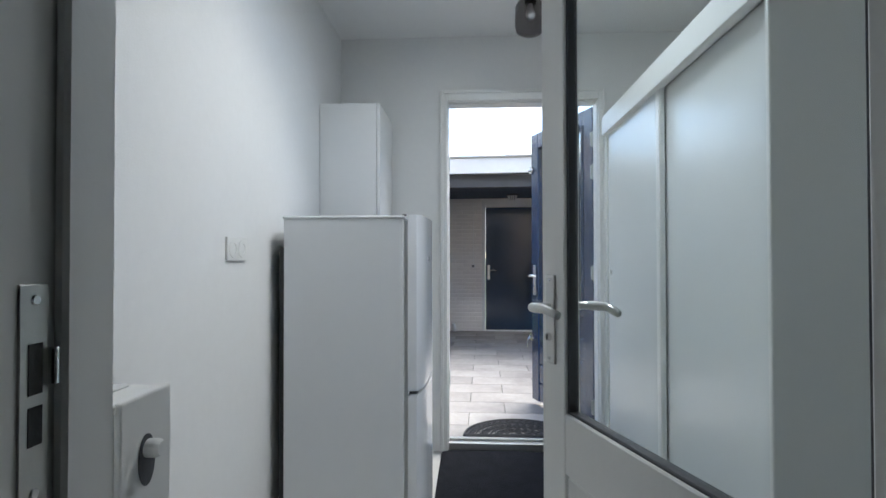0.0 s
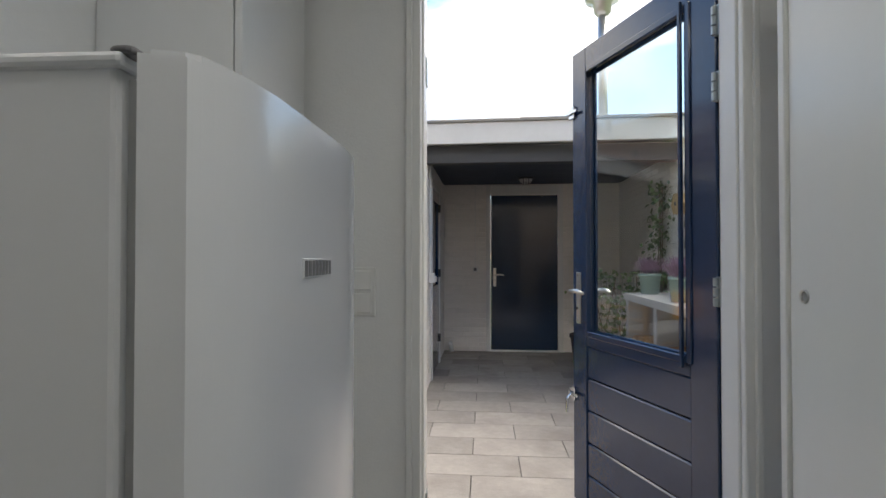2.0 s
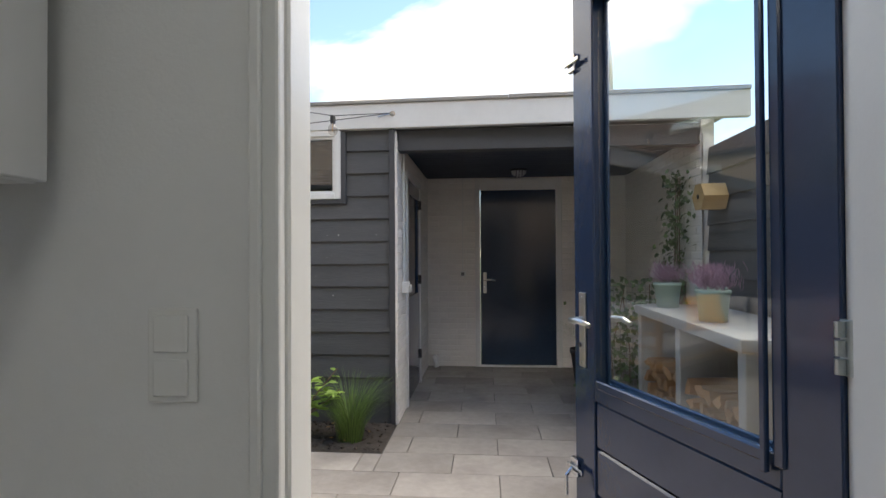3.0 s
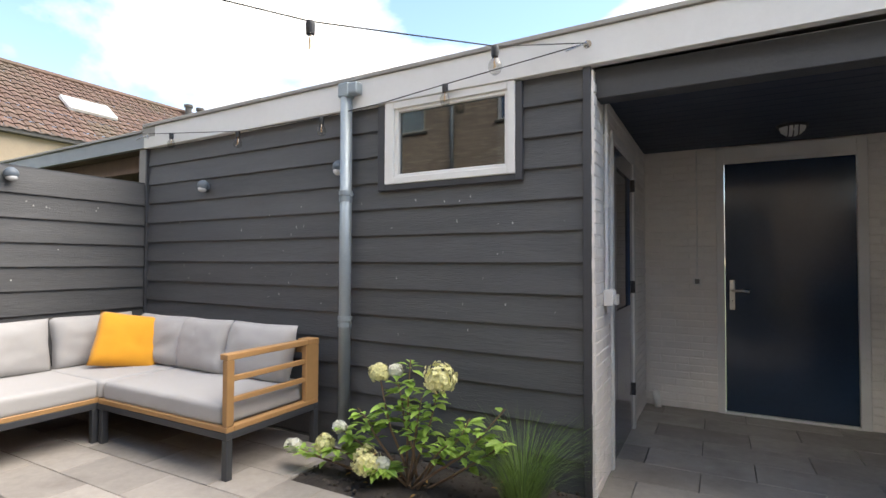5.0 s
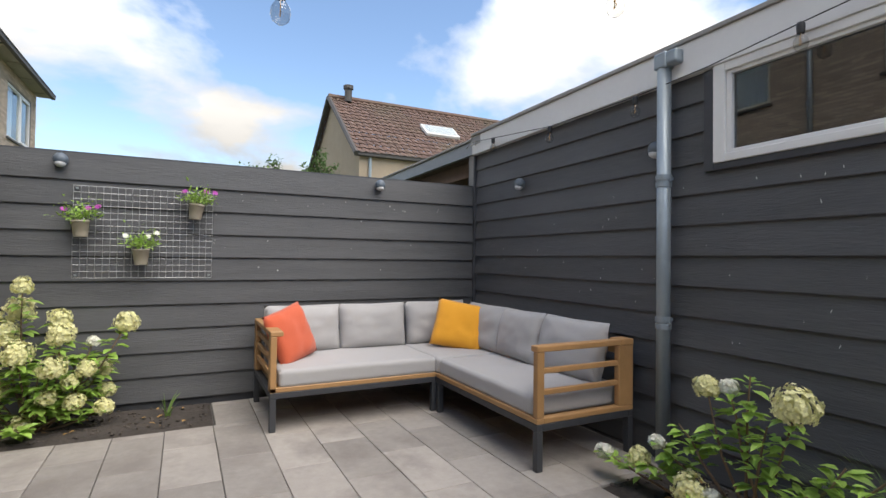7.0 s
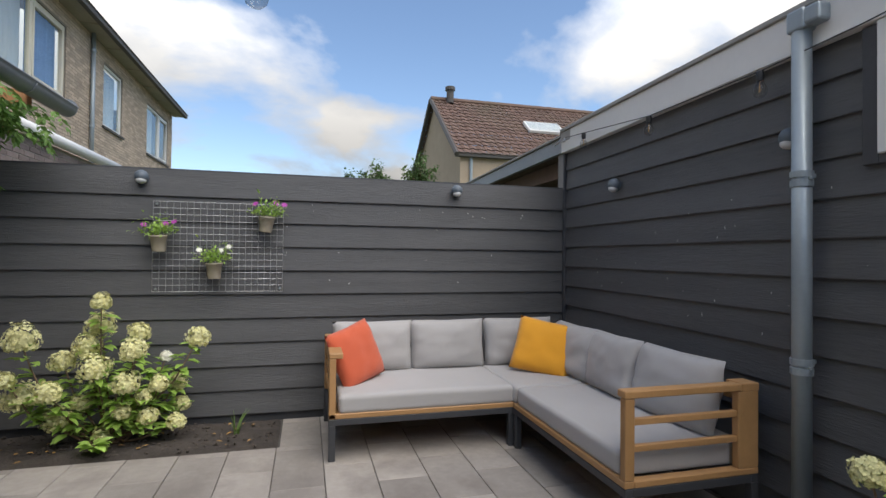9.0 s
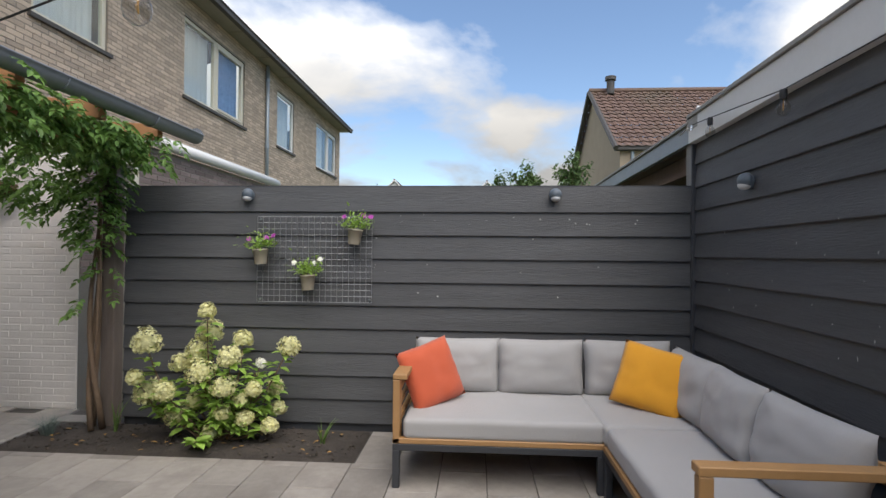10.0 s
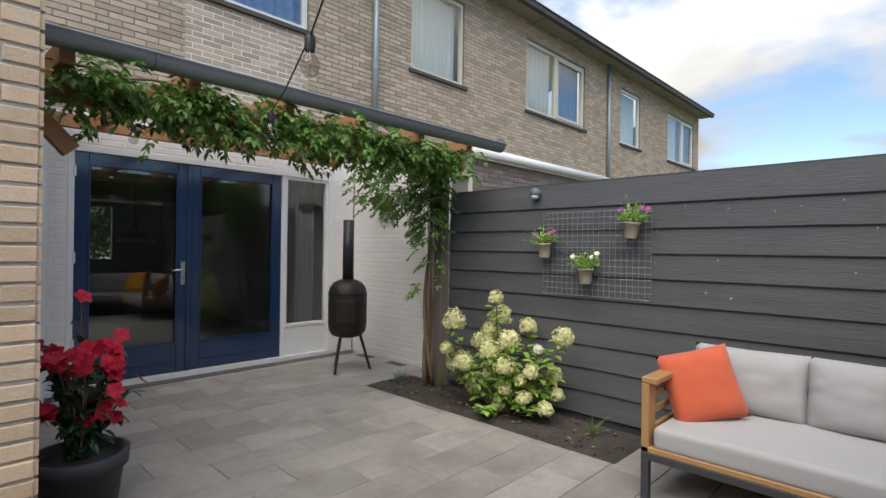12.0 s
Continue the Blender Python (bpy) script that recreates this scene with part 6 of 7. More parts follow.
def hydrangea(name, base, heads, seed, leaves_per, label, extra=(), leaf=1.0, bare=0.30):
    rr = random.Random(seed)
    o = thing("hydrangea", Matrix.Translation(base), label, "shrub", "hydrangeas")
    B = Vector(base)
    stems, lv = [], []
    for x, y, z, r in [*heads, *extra]:
        p = Vector((x, y, z)) - B
        foot = Vector((p.x * 0.12 + rr.uniform(-.05, .05), p.y * 0.12 + rr.uniform(-.05, .05), 0.0))
        mid = foot.lerp(p, 0.5) + Vector((p.x * 0.12, p.y * 0.18, 0.03 + rr.uniform(-.03, .03)))
        pts = [foot.lerp(mid, 0.0), foot.lerp(mid, 0.5) + rvec(rr, .012), mid, mid.lerp(p, 0.5) + rvec(rr, .01), p]
        stems.append((pts, [0.008, 0.007, 0.006, 0.0045, 0.0035]))
        for k in range(leaves_per):
            f = rr.uniform(bare, 0.97)
            c = pts[0].lerp(pts[2], f * 2) if f < 0.5 else pts[2].lerp(pts[4], f * 2 - 1)
            a = rr.uniform(0, 6.283)
            d = Vector((math.cos(a), math.sin(a), rr.uniform(-0.25, 0.45)))
            lv.append((c + d * 0.012, d, Vector((rr.uniform(-.3, .3), rr.uniform(-.3, .3), 1)), rr.uniform(0.06, 0.12) * leaf, rr.uniform(0.036, 0.062) * leaf))
    for pts, rad in stems:
        link_mesh("stem", tube_mesh("stem", pts, rad, 6), M_STEM, o)
    link_mesh("leaves", leaf_mesh("leaves", lv), M_LEAFH, o, "fresh green leaves")
    for k, (x, y, z, r) in enumerate(heads):
        flower_head(o, Vector((x, y, z)) - B, r * 1.08, M_HEADW if r < 0.046 else M_HEAD, rr)
    return o


HEADS1 = [(-3.62, 4.01, 1.0, .058), (-3.74, 3.97, .83, .09), (-3.86, 4.17, .76, .075), (-3.56, 3.59, .77, .105), (-3.68, 3.91, .70, .085), (-3.5, 4.24, .69, .08), (-3.74, 4.58, .73, .08),
          (-3.74, 3.75, .59, .075), (-3.56, 4.0, .57, .095), (-3.68, 4.39, .62, .035), (-3.5, 4.2, .48, .08), (-3.62, 4.36, .44, .058), (-3.86, 4.42, .40, .06), (-3.56, 3.51, .52, .058),
          (-3.68, 3.53, .38, .105), (-3.5, 3.77, .44, .075), (-3.62, 4.27, .36, .05), (-3.74, 3.86, .31, .07), (-3.56, 4.16, .29, .055), (-3.68, 3.74, .23, .085), (-3.62, 4.30, .23, .058),
          (-3.86, 4.45, .24, .058), (-3.68, 4.46, .16, .058), (-3.68, 4.02, .10, .06)]
HEADS1 = [(x - 0.11, y - 0.10, z - 0.025, r) for x, y, z, r in HEADS1]
hydrangea("h", (-3.88, 3.92, 0.0), HEADS1, 41, 30, "large hydrangea shrub with creamy green flower heads by the fence", [(-3.5, 3.95, .12, .06), (-3.9, 3.8, .6, .05), (-3.9, 4.2, .5, .05), (-3.8, 4.0, .45, .05), (-3.7, 4.1, .3, .05)])
HEADS2 = [(-0.74, 6.95, .62, .082), (-1.14, 6.98, .61, .052), (-1.06, 7.02, .62, .036), (-1.17, 6.90, .14, .078), (-1.10, 6.95, .12, .044), (-1.72, 6.92, .13, .042), (-1.46, 6.90, .19, .052), (-1.40, 6.96, .28, .034)]
hydrangea("h", (-0.98, 7.06, 0.0), HEADS2, 43, 30, "young hydrangea with a few cream flower heads by the shed",
          [(-0.95, 7.0, .70, .05), (-0.62, 7.05, .42, .05), (-0.42, 7.03, .50, .05), (-0.40, 7.0, .36, .05), (-0.85, 6.95, .52, .05), (-1.25, 6.93, .42, .05), (-0.7, 6.95, .3, .05)], 0.82, 0.42)
rr = random.Random(50)
for x, y, n, sp_, h_, w_, ln, m_, nm, lab in ((-0.32, 7.0, 560, 0.09, 0.60, 0.0042, 0.8, M_GRASS, "grass_tuft", "arching tuft of green ornamental grass"), (-3.83, 2.62, 260, 0.05, 0.22, 0.003, 0.85, M_FESCUE, "fescue_tuft", "low tuft of blue-grey fescue"),
                                  (-3.82, 4.74, 9, 0.02, 0.22, 0.016, 0.6, M_GRASS, "young_plant", "small strap-leaved green seedling"), (-3.93, 3.08, 10, 0.02, 0.30, 0.018, 0.5, M_GRASS, "young_plant", "small strap-leaved green seedling")):
    o = thing(nm, pose(x, y, 0.0), lab, "grass")
    link_mesh("blades", blade_mesh("blades", rr, n, sp_, h_, w_, ln), m_, o)

# climbing vine on the pergola
vn = thing("climbing_vine", pose(-4.0, 2.93, 0.03), "climbing vine with twisted stems and hanging green leaves", "climber")
V0 = Vector((-4.0, 3.05, 0.0))
rr = random.Random(61)
stems = []
for k in range(4):
    pts = []
    for q in range(13):
        z = 2.15 * q / 12
        pts.append(Vector((0.05 + 0.06 * math.sin(z * 3.1 + k * 1.7) + 0.03 * math.sin(k * 3), -0.03 + 0.06 * math.cos(z * 2.6 + k * 1.3), z)))
    stems.append((pts, [0.024 - 0.0012 * q - 0.002 * k for q in range(13)]))
for k in range(4):
    pts = []
    for q in range(15):
        x = 3.4 * q / 14
        pts.append(Vector((x, 0.22 + 0.06 * math.sin(x * 4 + k), 2.20 + 0.07 * math.sin(x * 3.3 + k * 2) + 0.02 * k)))
    stems.append((pts, [0.016 - 0.0007 * q for q in range(15)]))
for pts, rad in stems:
    link_mesh("stem", tube_mesh("stem", pts, rad, 7), M_BARK, vn, "", True)


def pinnate(c, way, rr, pairs=5, leaflet=0.058):
    """One compound leaf: paired leaflets along a drooping stalk."""
    out = []
    way = way.normalized()
    p = c.copy()
    for k in range(pairs):
        way = (way + Vector((0, 0, -0.16))).normalized()
        p = p + way * 0.034
        side = way.cross(Vector((0, 0, 1)))
        side = side.normalized() if side.length > 1e-3 else Vector((1, 0, 0))
        for s in (1, -1):
            out.append((p, side * s + way * 0.75 + Vector((0, 0, -0.1)) + rvec(rr, .35), Vector((rr.uniform(-.6, .6), rr.uniform(-.6, .6), 1)), leaflet * rr.uniform(.75, 1.25), leaflet * rr.uniform(.42, .56)))
    out.append((p, way, Vector((0, 0, 1)), leaflet * 1.15, leaflet * 0.45))
    return out


lv = []
for _ in range(170):
    z = 2.28 - abs(rr.gauss(0, 0.50))
    if z < 0.70:
        continue
    a = rr.uniform(-1.6, 2.2)
    c = Vector((0.06 + rr.uniform(-.08, .12), rr.uniform(-.12, .08), z))
    lv += pinnate(c, Vector((math.cos(a), math.sin(a), rr.uniform(-.3, .5))), rr)
for _ in range(150):
    f = rr.random()
    c = Vector((0.10 + rr.uniform(-.12, .35), -0.75 * f + rr.uniform(-.1, .1), 2.28 - rr.random() ** 1.3 * (0.75 - 0.35 * f)))
    a = rr.uniform(-1.4, 1.6)
    lv += pinnate(c, Vector((math.cos(a), math.sin(a), rr.uniform(-.6, .3))), rr)
for _ in range(720):
    x = 3.1 * rr.random()
    c = Vector((x, 0.26 + rr.gauss(0, 0.13), 2.26 + rr.gauss(-0.02, 0.07) - 0.07 * (rr.random() < 0.3)))
    a = rr.uniform(0.2, 2.94) if rr.random() < 0.75 else rr.uniform(0, 6.28)
    lv += pinnate(c, Vector((math.cos(a), math.sin(a), rr.uniform(-.9, .25))), rr)
link_mesh("leaves", leaf_mesh("leaves", lv), M_LEAFV, vn, "pinnate green leaves")

# potted red mandevilla behind the corner of the utility room
mp_ = thing("flower_pot", pose(-0.945, 3.53, 0.0), "anthracite pot with a red-flowering mandevilla", "plant pot")
part("pot", lathe([(0.0, 0.0), (0.145, 0.0), (0.150, 0.006), (0.185, 0.28), (0.205, 0.285), (0.212, 0.36), (0.190, 0.36), (0.178, 0.32), (0.0, 0.32)], 36), M_POT, mp_, "anthracite plastic pot", True)
part("soil", lathe([(0.0, 0.335), (0.12, 0.328), (0.178, 0.322)], 24), M_SOIL, mp_)
rr = random.Random(71)
stems, lv, fl = [], [], []
for k in range(36):
    a = rr.uniform(0, 6.283)
    top = Vector((math.cos(a) * rr.uniform(.02, .20), math.sin(a) * rr.uniform(.02, .20), rr.uniform(0.50, 0.90)))
    if k == 0:
        top = Vector((0.0, -0.02, 1.12))
    if k == 1:
        top = Vector((-0.27, -0.10, 0.62))
    pts = [Vector((top.x * .2, top.y * .2, 0.33)), Vector((top.x * .5, top.y * .5, 0.33 + (top.z - .33) * .6)), top]
    stems.append((pts, [0.005, 0.004, 0.0025]))
    for q in range(14):
        f = rr.random()
        c = pts[0].lerp(pts[1], f * 2) if f < .5 else pts[1].lerp(pts[2], f * 2 - 1)
        lv.append((c, rvec(rr) + Vector((c.x * 3, c.y * 3, 0.1)), Vector((rr.uniform(-.4, .4), rr.uniform(-.4, .4), 1)), rr.uniform(.05, .085), rr.uniform(.030, .045)))
    for q in range(2 if k > 1 else 1):
        fl.append((top + rvec(rr, .045) + Vector((0, 0, .02)), (Vector((top.x * 2, top.y * 2, .35)) + rvec(rr, .5) + Vector((0.1, .5, 0))).normalized()))
for pts, rad in stems:
    link_mesh("stem", tube_mesh("stem", pts, rad, 5), M_STEM, mp_)
link_mesh("leaves", leaf_mesh("leaves", lv), M_LEAFD, mp_, "dark green leaves")
for p, u in fl:
    f_ = link_mesh("flower", leaf_mesh("flower", [(a_, b_, c_, d_ * 0.9, d_ * 0.85) for a_, b_, c_, d_, e_ in daisy(p, u, rr, 0.040, 5)] + [(p, u + Vector((.2, 0, .1)), Vector((1, 0, 0)), 0.012, 0.012)]), M_RED, mp_, "crimson trumpet flower")
    for v in f_.data.vertices:
        d_ = v.co - p
        v.co = p + d_ + (d_ - u * d_.dot(u)) * 0.25

# potted grass, mesh screen with ivy and posts near the passage
gp_ = thing("flower_pot", pose(1.62, 8.75, 0.0), "dark pot with arching ornamental grass", "plant pot")
part("pot", lathe([(0.0, 0.0), (0.11, 0.0), (0.15, 0.30), (0.16, 0.30), (0.16, 0.34), (0.14, 0.34), (0.135, 0.30), (0.0, 0.30)], 28), M_POT, gp_, "", True)
link_mesh("blades", moved_me := blade_mesh("blades", random.Random(77), 260, 0.06, 0.45, 0.004, 1.0), M_GRASS, gp_)
for v in moved_me.vertices:
    v.co.z += 0.30
ms = thing("mesh_screen", pose(1.40, 7.74, 0.0), "low galvanised mesh screen on a brown wooden post", "trellis")
part("post", boxes([(-0.035, 0.035, -0.035, 0.035, 0, 1.07)], 0.005), M_POSTW, ms, "weathered brown post")
part("post", boxes([(0.75, 0.82, -0.035, 0.035, 0, 1.07)], 0.005), M_POSTW, ms, "weathered brown post")
link_mesh("wire_grid", tubes_mesh("wire_grid", [([(0.03, 0, 0.08 + 0.05 * k), (0.76, 0, 0.08 + 0.05 * k)], 0.003) for k in range(20)] + [([(0.05 + 0.05 * k, 0.004, 0.06), (0.05 + 0.05 * k, 0.004, 1.05)], 0.003) for k in range(15)], 4), M_WIRE, ms)
iv = thing("ivy", pose(1.75, 7.70, 0.0), "variegated ivy climbing the mesh screen", "climber")
rr = random.Random(79)
lv = [(Vector((rr.gauss(0.05, .20), rr.gauss(-.02, .04), rr.uniform(0.05, 1.1))), rvec(rr) + Vector((0, -.5, -.3)), Vector((rr.uniform(-.5, .5), -1, .3)), rr.uniform(.03, .055), rr.uniform(.025, .045)) for _ in range(520)]
link_mesh("leaves", leaf_mesh("leaves", lv), M_IVY, iv)
link_mesh("stems", tubes_mesh("stems", [([Vector((0.1 * k - .2, 0, 0)), Vector((0.1 * k - .15 + rr.uniform(-.1, .1), 0, .5)), Vector((0.1 * k - .2 + rr.uniform(-.1, .1), 0, 1.05))], 0.004) for k in range(6)], 5), M_STEM, iv)


def heather_pot(x, y, seed):
    rr = random.Random(seed)
    o = thing("heather_pot", pose(x, y, 0.92), "mint green pot with mauve heather on the counter", "plant pot", "heather pots")
    part("pot", lathe([(0.0, 0.0), (0.07, 0.0), (0.085, 0.15), (0.092, 0.15), (0.092, 0.17), (0.08, 0.17), (0.0, 0.15)], 22), M_MINT, o, "", True)
    link_mesh("foliage", leaf_mesh("foliage", [(Vector((rr.gauss(0, .05), rr.gauss(0, .05), .16 + rr.uniform(0, .10))), Vector((rr.uniform(-.7, .7), rr.uniform(-.7, .7), 1)), Vector((1, 0, 0)), rr.uniform(.03, .09), .008) for _ in range(420)]), M_HEATH, o)


heather_pot(1.88, 7.18, 1)
heather_pot(1.98, 6.72, 2)
heather_pot(1.86, 6.42, 3)
bh = thing("birdhouse", pose(2.24, 7.15, 1.68), "pale wooden hexagonal birdhouse on the fence", "birdhouse")
part("box", moved(lathe([(0.0, 0), (0.10, 0), (0.10, 0.16), (0.0, 0.16)], 6), Matrix.Rotation(-math.pi / 2, 4, 'Y') @ Matrix.Rotation(math.pi / 6, 4, 'Z')), M_BIRD, bh)
part("entrance", moved(lathe([(0.0, 0), (0.018, 0), (0.018, 0.004), (0.0, 0.004)], 14), Matrix.Translation((-0.159, 0, 0.0)) @ Matrix.Rotation(-math.pi / 2, 4, 'Y')), M_BLACK, bh)
hydrangea("h", (1.60, 4.72, 0.0), [(1.36, 4.66, .62, .08), (1.42, 4.7, .42, .085), (1.5, 4.8, .72, .07), (1.40, 4.75, .25, .07)], 47, 12, "hydrangea with cream flower heads beside the garden door", [(1.5, 4.9, .5, .05)])

iv = thing("ivy", pose(2.14, 7.72, 0.0), "tall ivy climbing the passage wall", "climber")
lv = [(Vector((rr.gauss(0.0, .05), rr.gauss(0, .10), rr.uniform(0.3, 1.95))), rvec(rr) + Vector((-.6, -.4, -.3)), Vector((-1, rr.uniform(-.5, .5), .3)), rr.uniform(.035, .06), rr.uniform(.03, .05)) for _ in range(420)]
link_mesh("leaves", leaf_mesh("leaves", lv), M_IVY, iv)
link_mesh("stems", tubes_mesh("stems", [([Vector((0.03, 0.05 * k, 0)), Vector((0.03, 0.05 * k + .04, 1.0)), Vector((0.03, 0.04 * k, 1.9))], 0.005) for k in range(3)], 5), M_STEM, iv)

# flue on the shed roof
fl_ = thing("roof_flue", pose(1.75, 8.3, 2.46), "steel flue pipe with a round cap on the shed roof", "flue")
part("pipe", lathe([(0.0, 0), (0.05, 0), (0.05, 1.42), (0.0, 1.42)], 18), M_STEEL, fl_, "", True)
part("cowl", lathe([(0.05, 1.36), (0.09, 1.40), (0.10, 1.50), (0.18, 1.53), (0.20, 1.62), (0.14, 1.67), (0.0, 1.68)], 22), M_STEEL, fl_, "", True)

# string lights
def sag(a, b, drop, n=24):
    a, b = Vector(a), Vector(b)
    return [a.lerp(b, k / n) - Vector((0, 0, drop * 4 * (k / n) * (1 - k / n))) for k in range(n + 1)]


def string_light(name, pts, bulbs, label):
    o = thing(name, pose(0, 0, 0), label, "string lights")
    link_mesh("cable", tube_mesh("cable", pts, 0.0032, 5), M_CABLE, o)
    for p in bulbs:
        p = Vector(p)
        s = part("socket", moved(lathe([(0.0, 0.0), (0.016, 0.0), (0.018, -0.012), (0.018, -0.03), (0.016, -0.05), (0.0, -0.05)][::-1], 14), Matrix.Translation(p)), M_BLACK, o, "black lamp holder")
        bb = part("bulb", moved(lathe([(0.013, -0.045), (0.016, -0.058), (0.030, -0.082), (0.032, -0.100), (0.026, -0.120), (0.012, -0.131), (0.0, -0.133)][::-1], 18), Matrix.Translation(p)), M_BULB, o, "clear glass bulb", True)
        bb.visible_shadow = False
        link_mesh("filament", tube_mesh("filament", [p + Vector(q) for q in ((0, 0, -.05), (-.006, 0, -.08), (.006, 0, -.092), (-.006, 0, -.104), (0, 0, -.07))], 0.0016, 5), M_FILA, bb)


HK = (-0.08, YS - 0.075, 2.37)
string_light("string_light", [Vector(p) for p in (HK, (-0.38, 6.80, 2.215), (-0.828, 6.081, 2.127), (-1.245, 5.08, 2.05), (-1.45, 4.55, 2.035), (-1.62, 4.10, 2.055), (-1.9, 3.5, 2.12), (-2.087, 2.9, 2.20), (-2.28, 2.5, 2.26), (-2.35, 2.2, 2.25))],
             [(-0.38, 6.80, 2.215), (-0.828, 6.081, 2.127), (-1.245, 5.08, 2.05), (-1.62, 4.10, 2.055), (-2.087, 2.9, 2.20), (-1.40, 2.6, 2.19)], "black string light cable with clear bulbs across the courtyard")
link_mesh("cable", tube_mesh("cable", [(-2.35, 2.2, 2.25), (-1.40, 2.6, 2.19), (-0.66, 2.8, 2.3)], 0.0032, 5), M_CABLE, bpy.data.objects["string_light"])
string_light("string_light", [Vector(p) for p in (HK, (-0.92, 7.325, 2.29), (-1.41, 7.335, 2.245), (-1.90, 7.345, 2.225), (-2.78, 7.375, 2.24), (-3.66, 7.41, 2.335), (-4.05, 7.45, 2.385))],
             [(-0.92, 7.325, 2.29), (-1.90, 7.345, 2.225), (-2.78, 7.375, 2.24), (-3.66, 7.41, 2.335)], "black string light cable with clear bulbs along the shed")
for x, nm in ((-0.08, "wall_hook"), (-4.08, "wall_hook")):
    o = thing(nm, SHED @ pose(x, YS - 0.055, 2.37), "small steel turnbuckle hook on the roof edge", "hook", "roof edge hooks")
    part("plate", moved(lathe([(0.0, 0), (0.022, 0), (0.022, 0.004), (0.0, 0.004)], 14), Matrix.Rotation(math.pi / 2, 4, 'X')), M_CHROME, o)
    link_mesh("eye", tube_mesh("eye", [(0, -0.004, 0), (0, -0.03, 0.0), (-0.012, -0.036, -0.01), (-0.10, -0.05, -0.035)], 0.005, 6), M_CHROME, o)

# bird droppings and chips on the boards
rr = random.Random(91)
bm = bmesh.new()
for _ in range(46):
    x, z = rr.uniform(-3.9, -0.15), rr.choice((1.28, 1.3, 1.15, 1.1, 0.95, 1.45, 0.8, 1.6)) + rr.uniform(-.04, .04)
    f = (z - ZS0) / P_S
    f -= math.floor(f)
    y = YS + 0.012 - 0.0284 + 0.017 * f - (x + 0.1) * math.tan(radians(1.7))
    s = rr.uniform(0.002, 0.0065)
    m = Matrix.Translation((x, y, z)) @ Matrix.Rotation(rr.uniform(-.5, .5), 4, 'Y') @ Matrix.Diagonal((s * 0.45, 0.0015, s * rr.uniform(.8, 2.6), 1))
    bmesh.ops.create_icosphere(bm, subdivisions=1, radius=1, matrix=m)
for _ in range(26):
    y, z = rr.uniform(4.9, 7.2), rr.choice((1.68, 1.62, 1.5, 1.3, 1.1)) + rr.uniform(-.04, .04)
    f = (z - (1.737 - 9 * P_F)) / P_F
    f -= math.floor(f)
    s = rr.uniform(0.002, 0.0065)
    m = Matrix.Translation((XF - 0.012 + 0.0284 - 0.017 * f, y, z)) @ Matrix.Diagonal((0.0015, s, s * 0.8, 1))
    bmesh.ops.create_icosphere(bm, subdivisions=1, radius=1, matrix=m)
tagged(part("wall_stains", bm, M_WHITEW), "small white droppings and chips on the boards", "stains", "", "stuff")
# fallen leaves
tagged(link_mesh("fallen_leaves", leaf_mesh("fallen_leaves", [(Vector((rr.uniform(-4.0, -3.56), rr.uniform(2.6, 4.9), 0.03)), rvec(rr) * Vector((1, 1, .1)), Vector((0, 0, 1)), rr.uniform(.025, .05), .02) for _ in range(40)] +
                                 [(Vector((rr.uniform(-1.5, -.2), rr.uniform(6.84, 7.3), 0.03)), rvec(rr) * Vector((1, 1, .1)), Vector((0, 0, 1)), rr.uniform(.025, .05), .02) for _ in range(26)]), mat("withered_leaf", (0.34, 0.20, 0.06), 0.8, 0.2, 9, 60, 0, 60, island=0.8)), "withered yellow-brown leaves on the soil", "leaves", "", "stuff")

# ---- distance ----


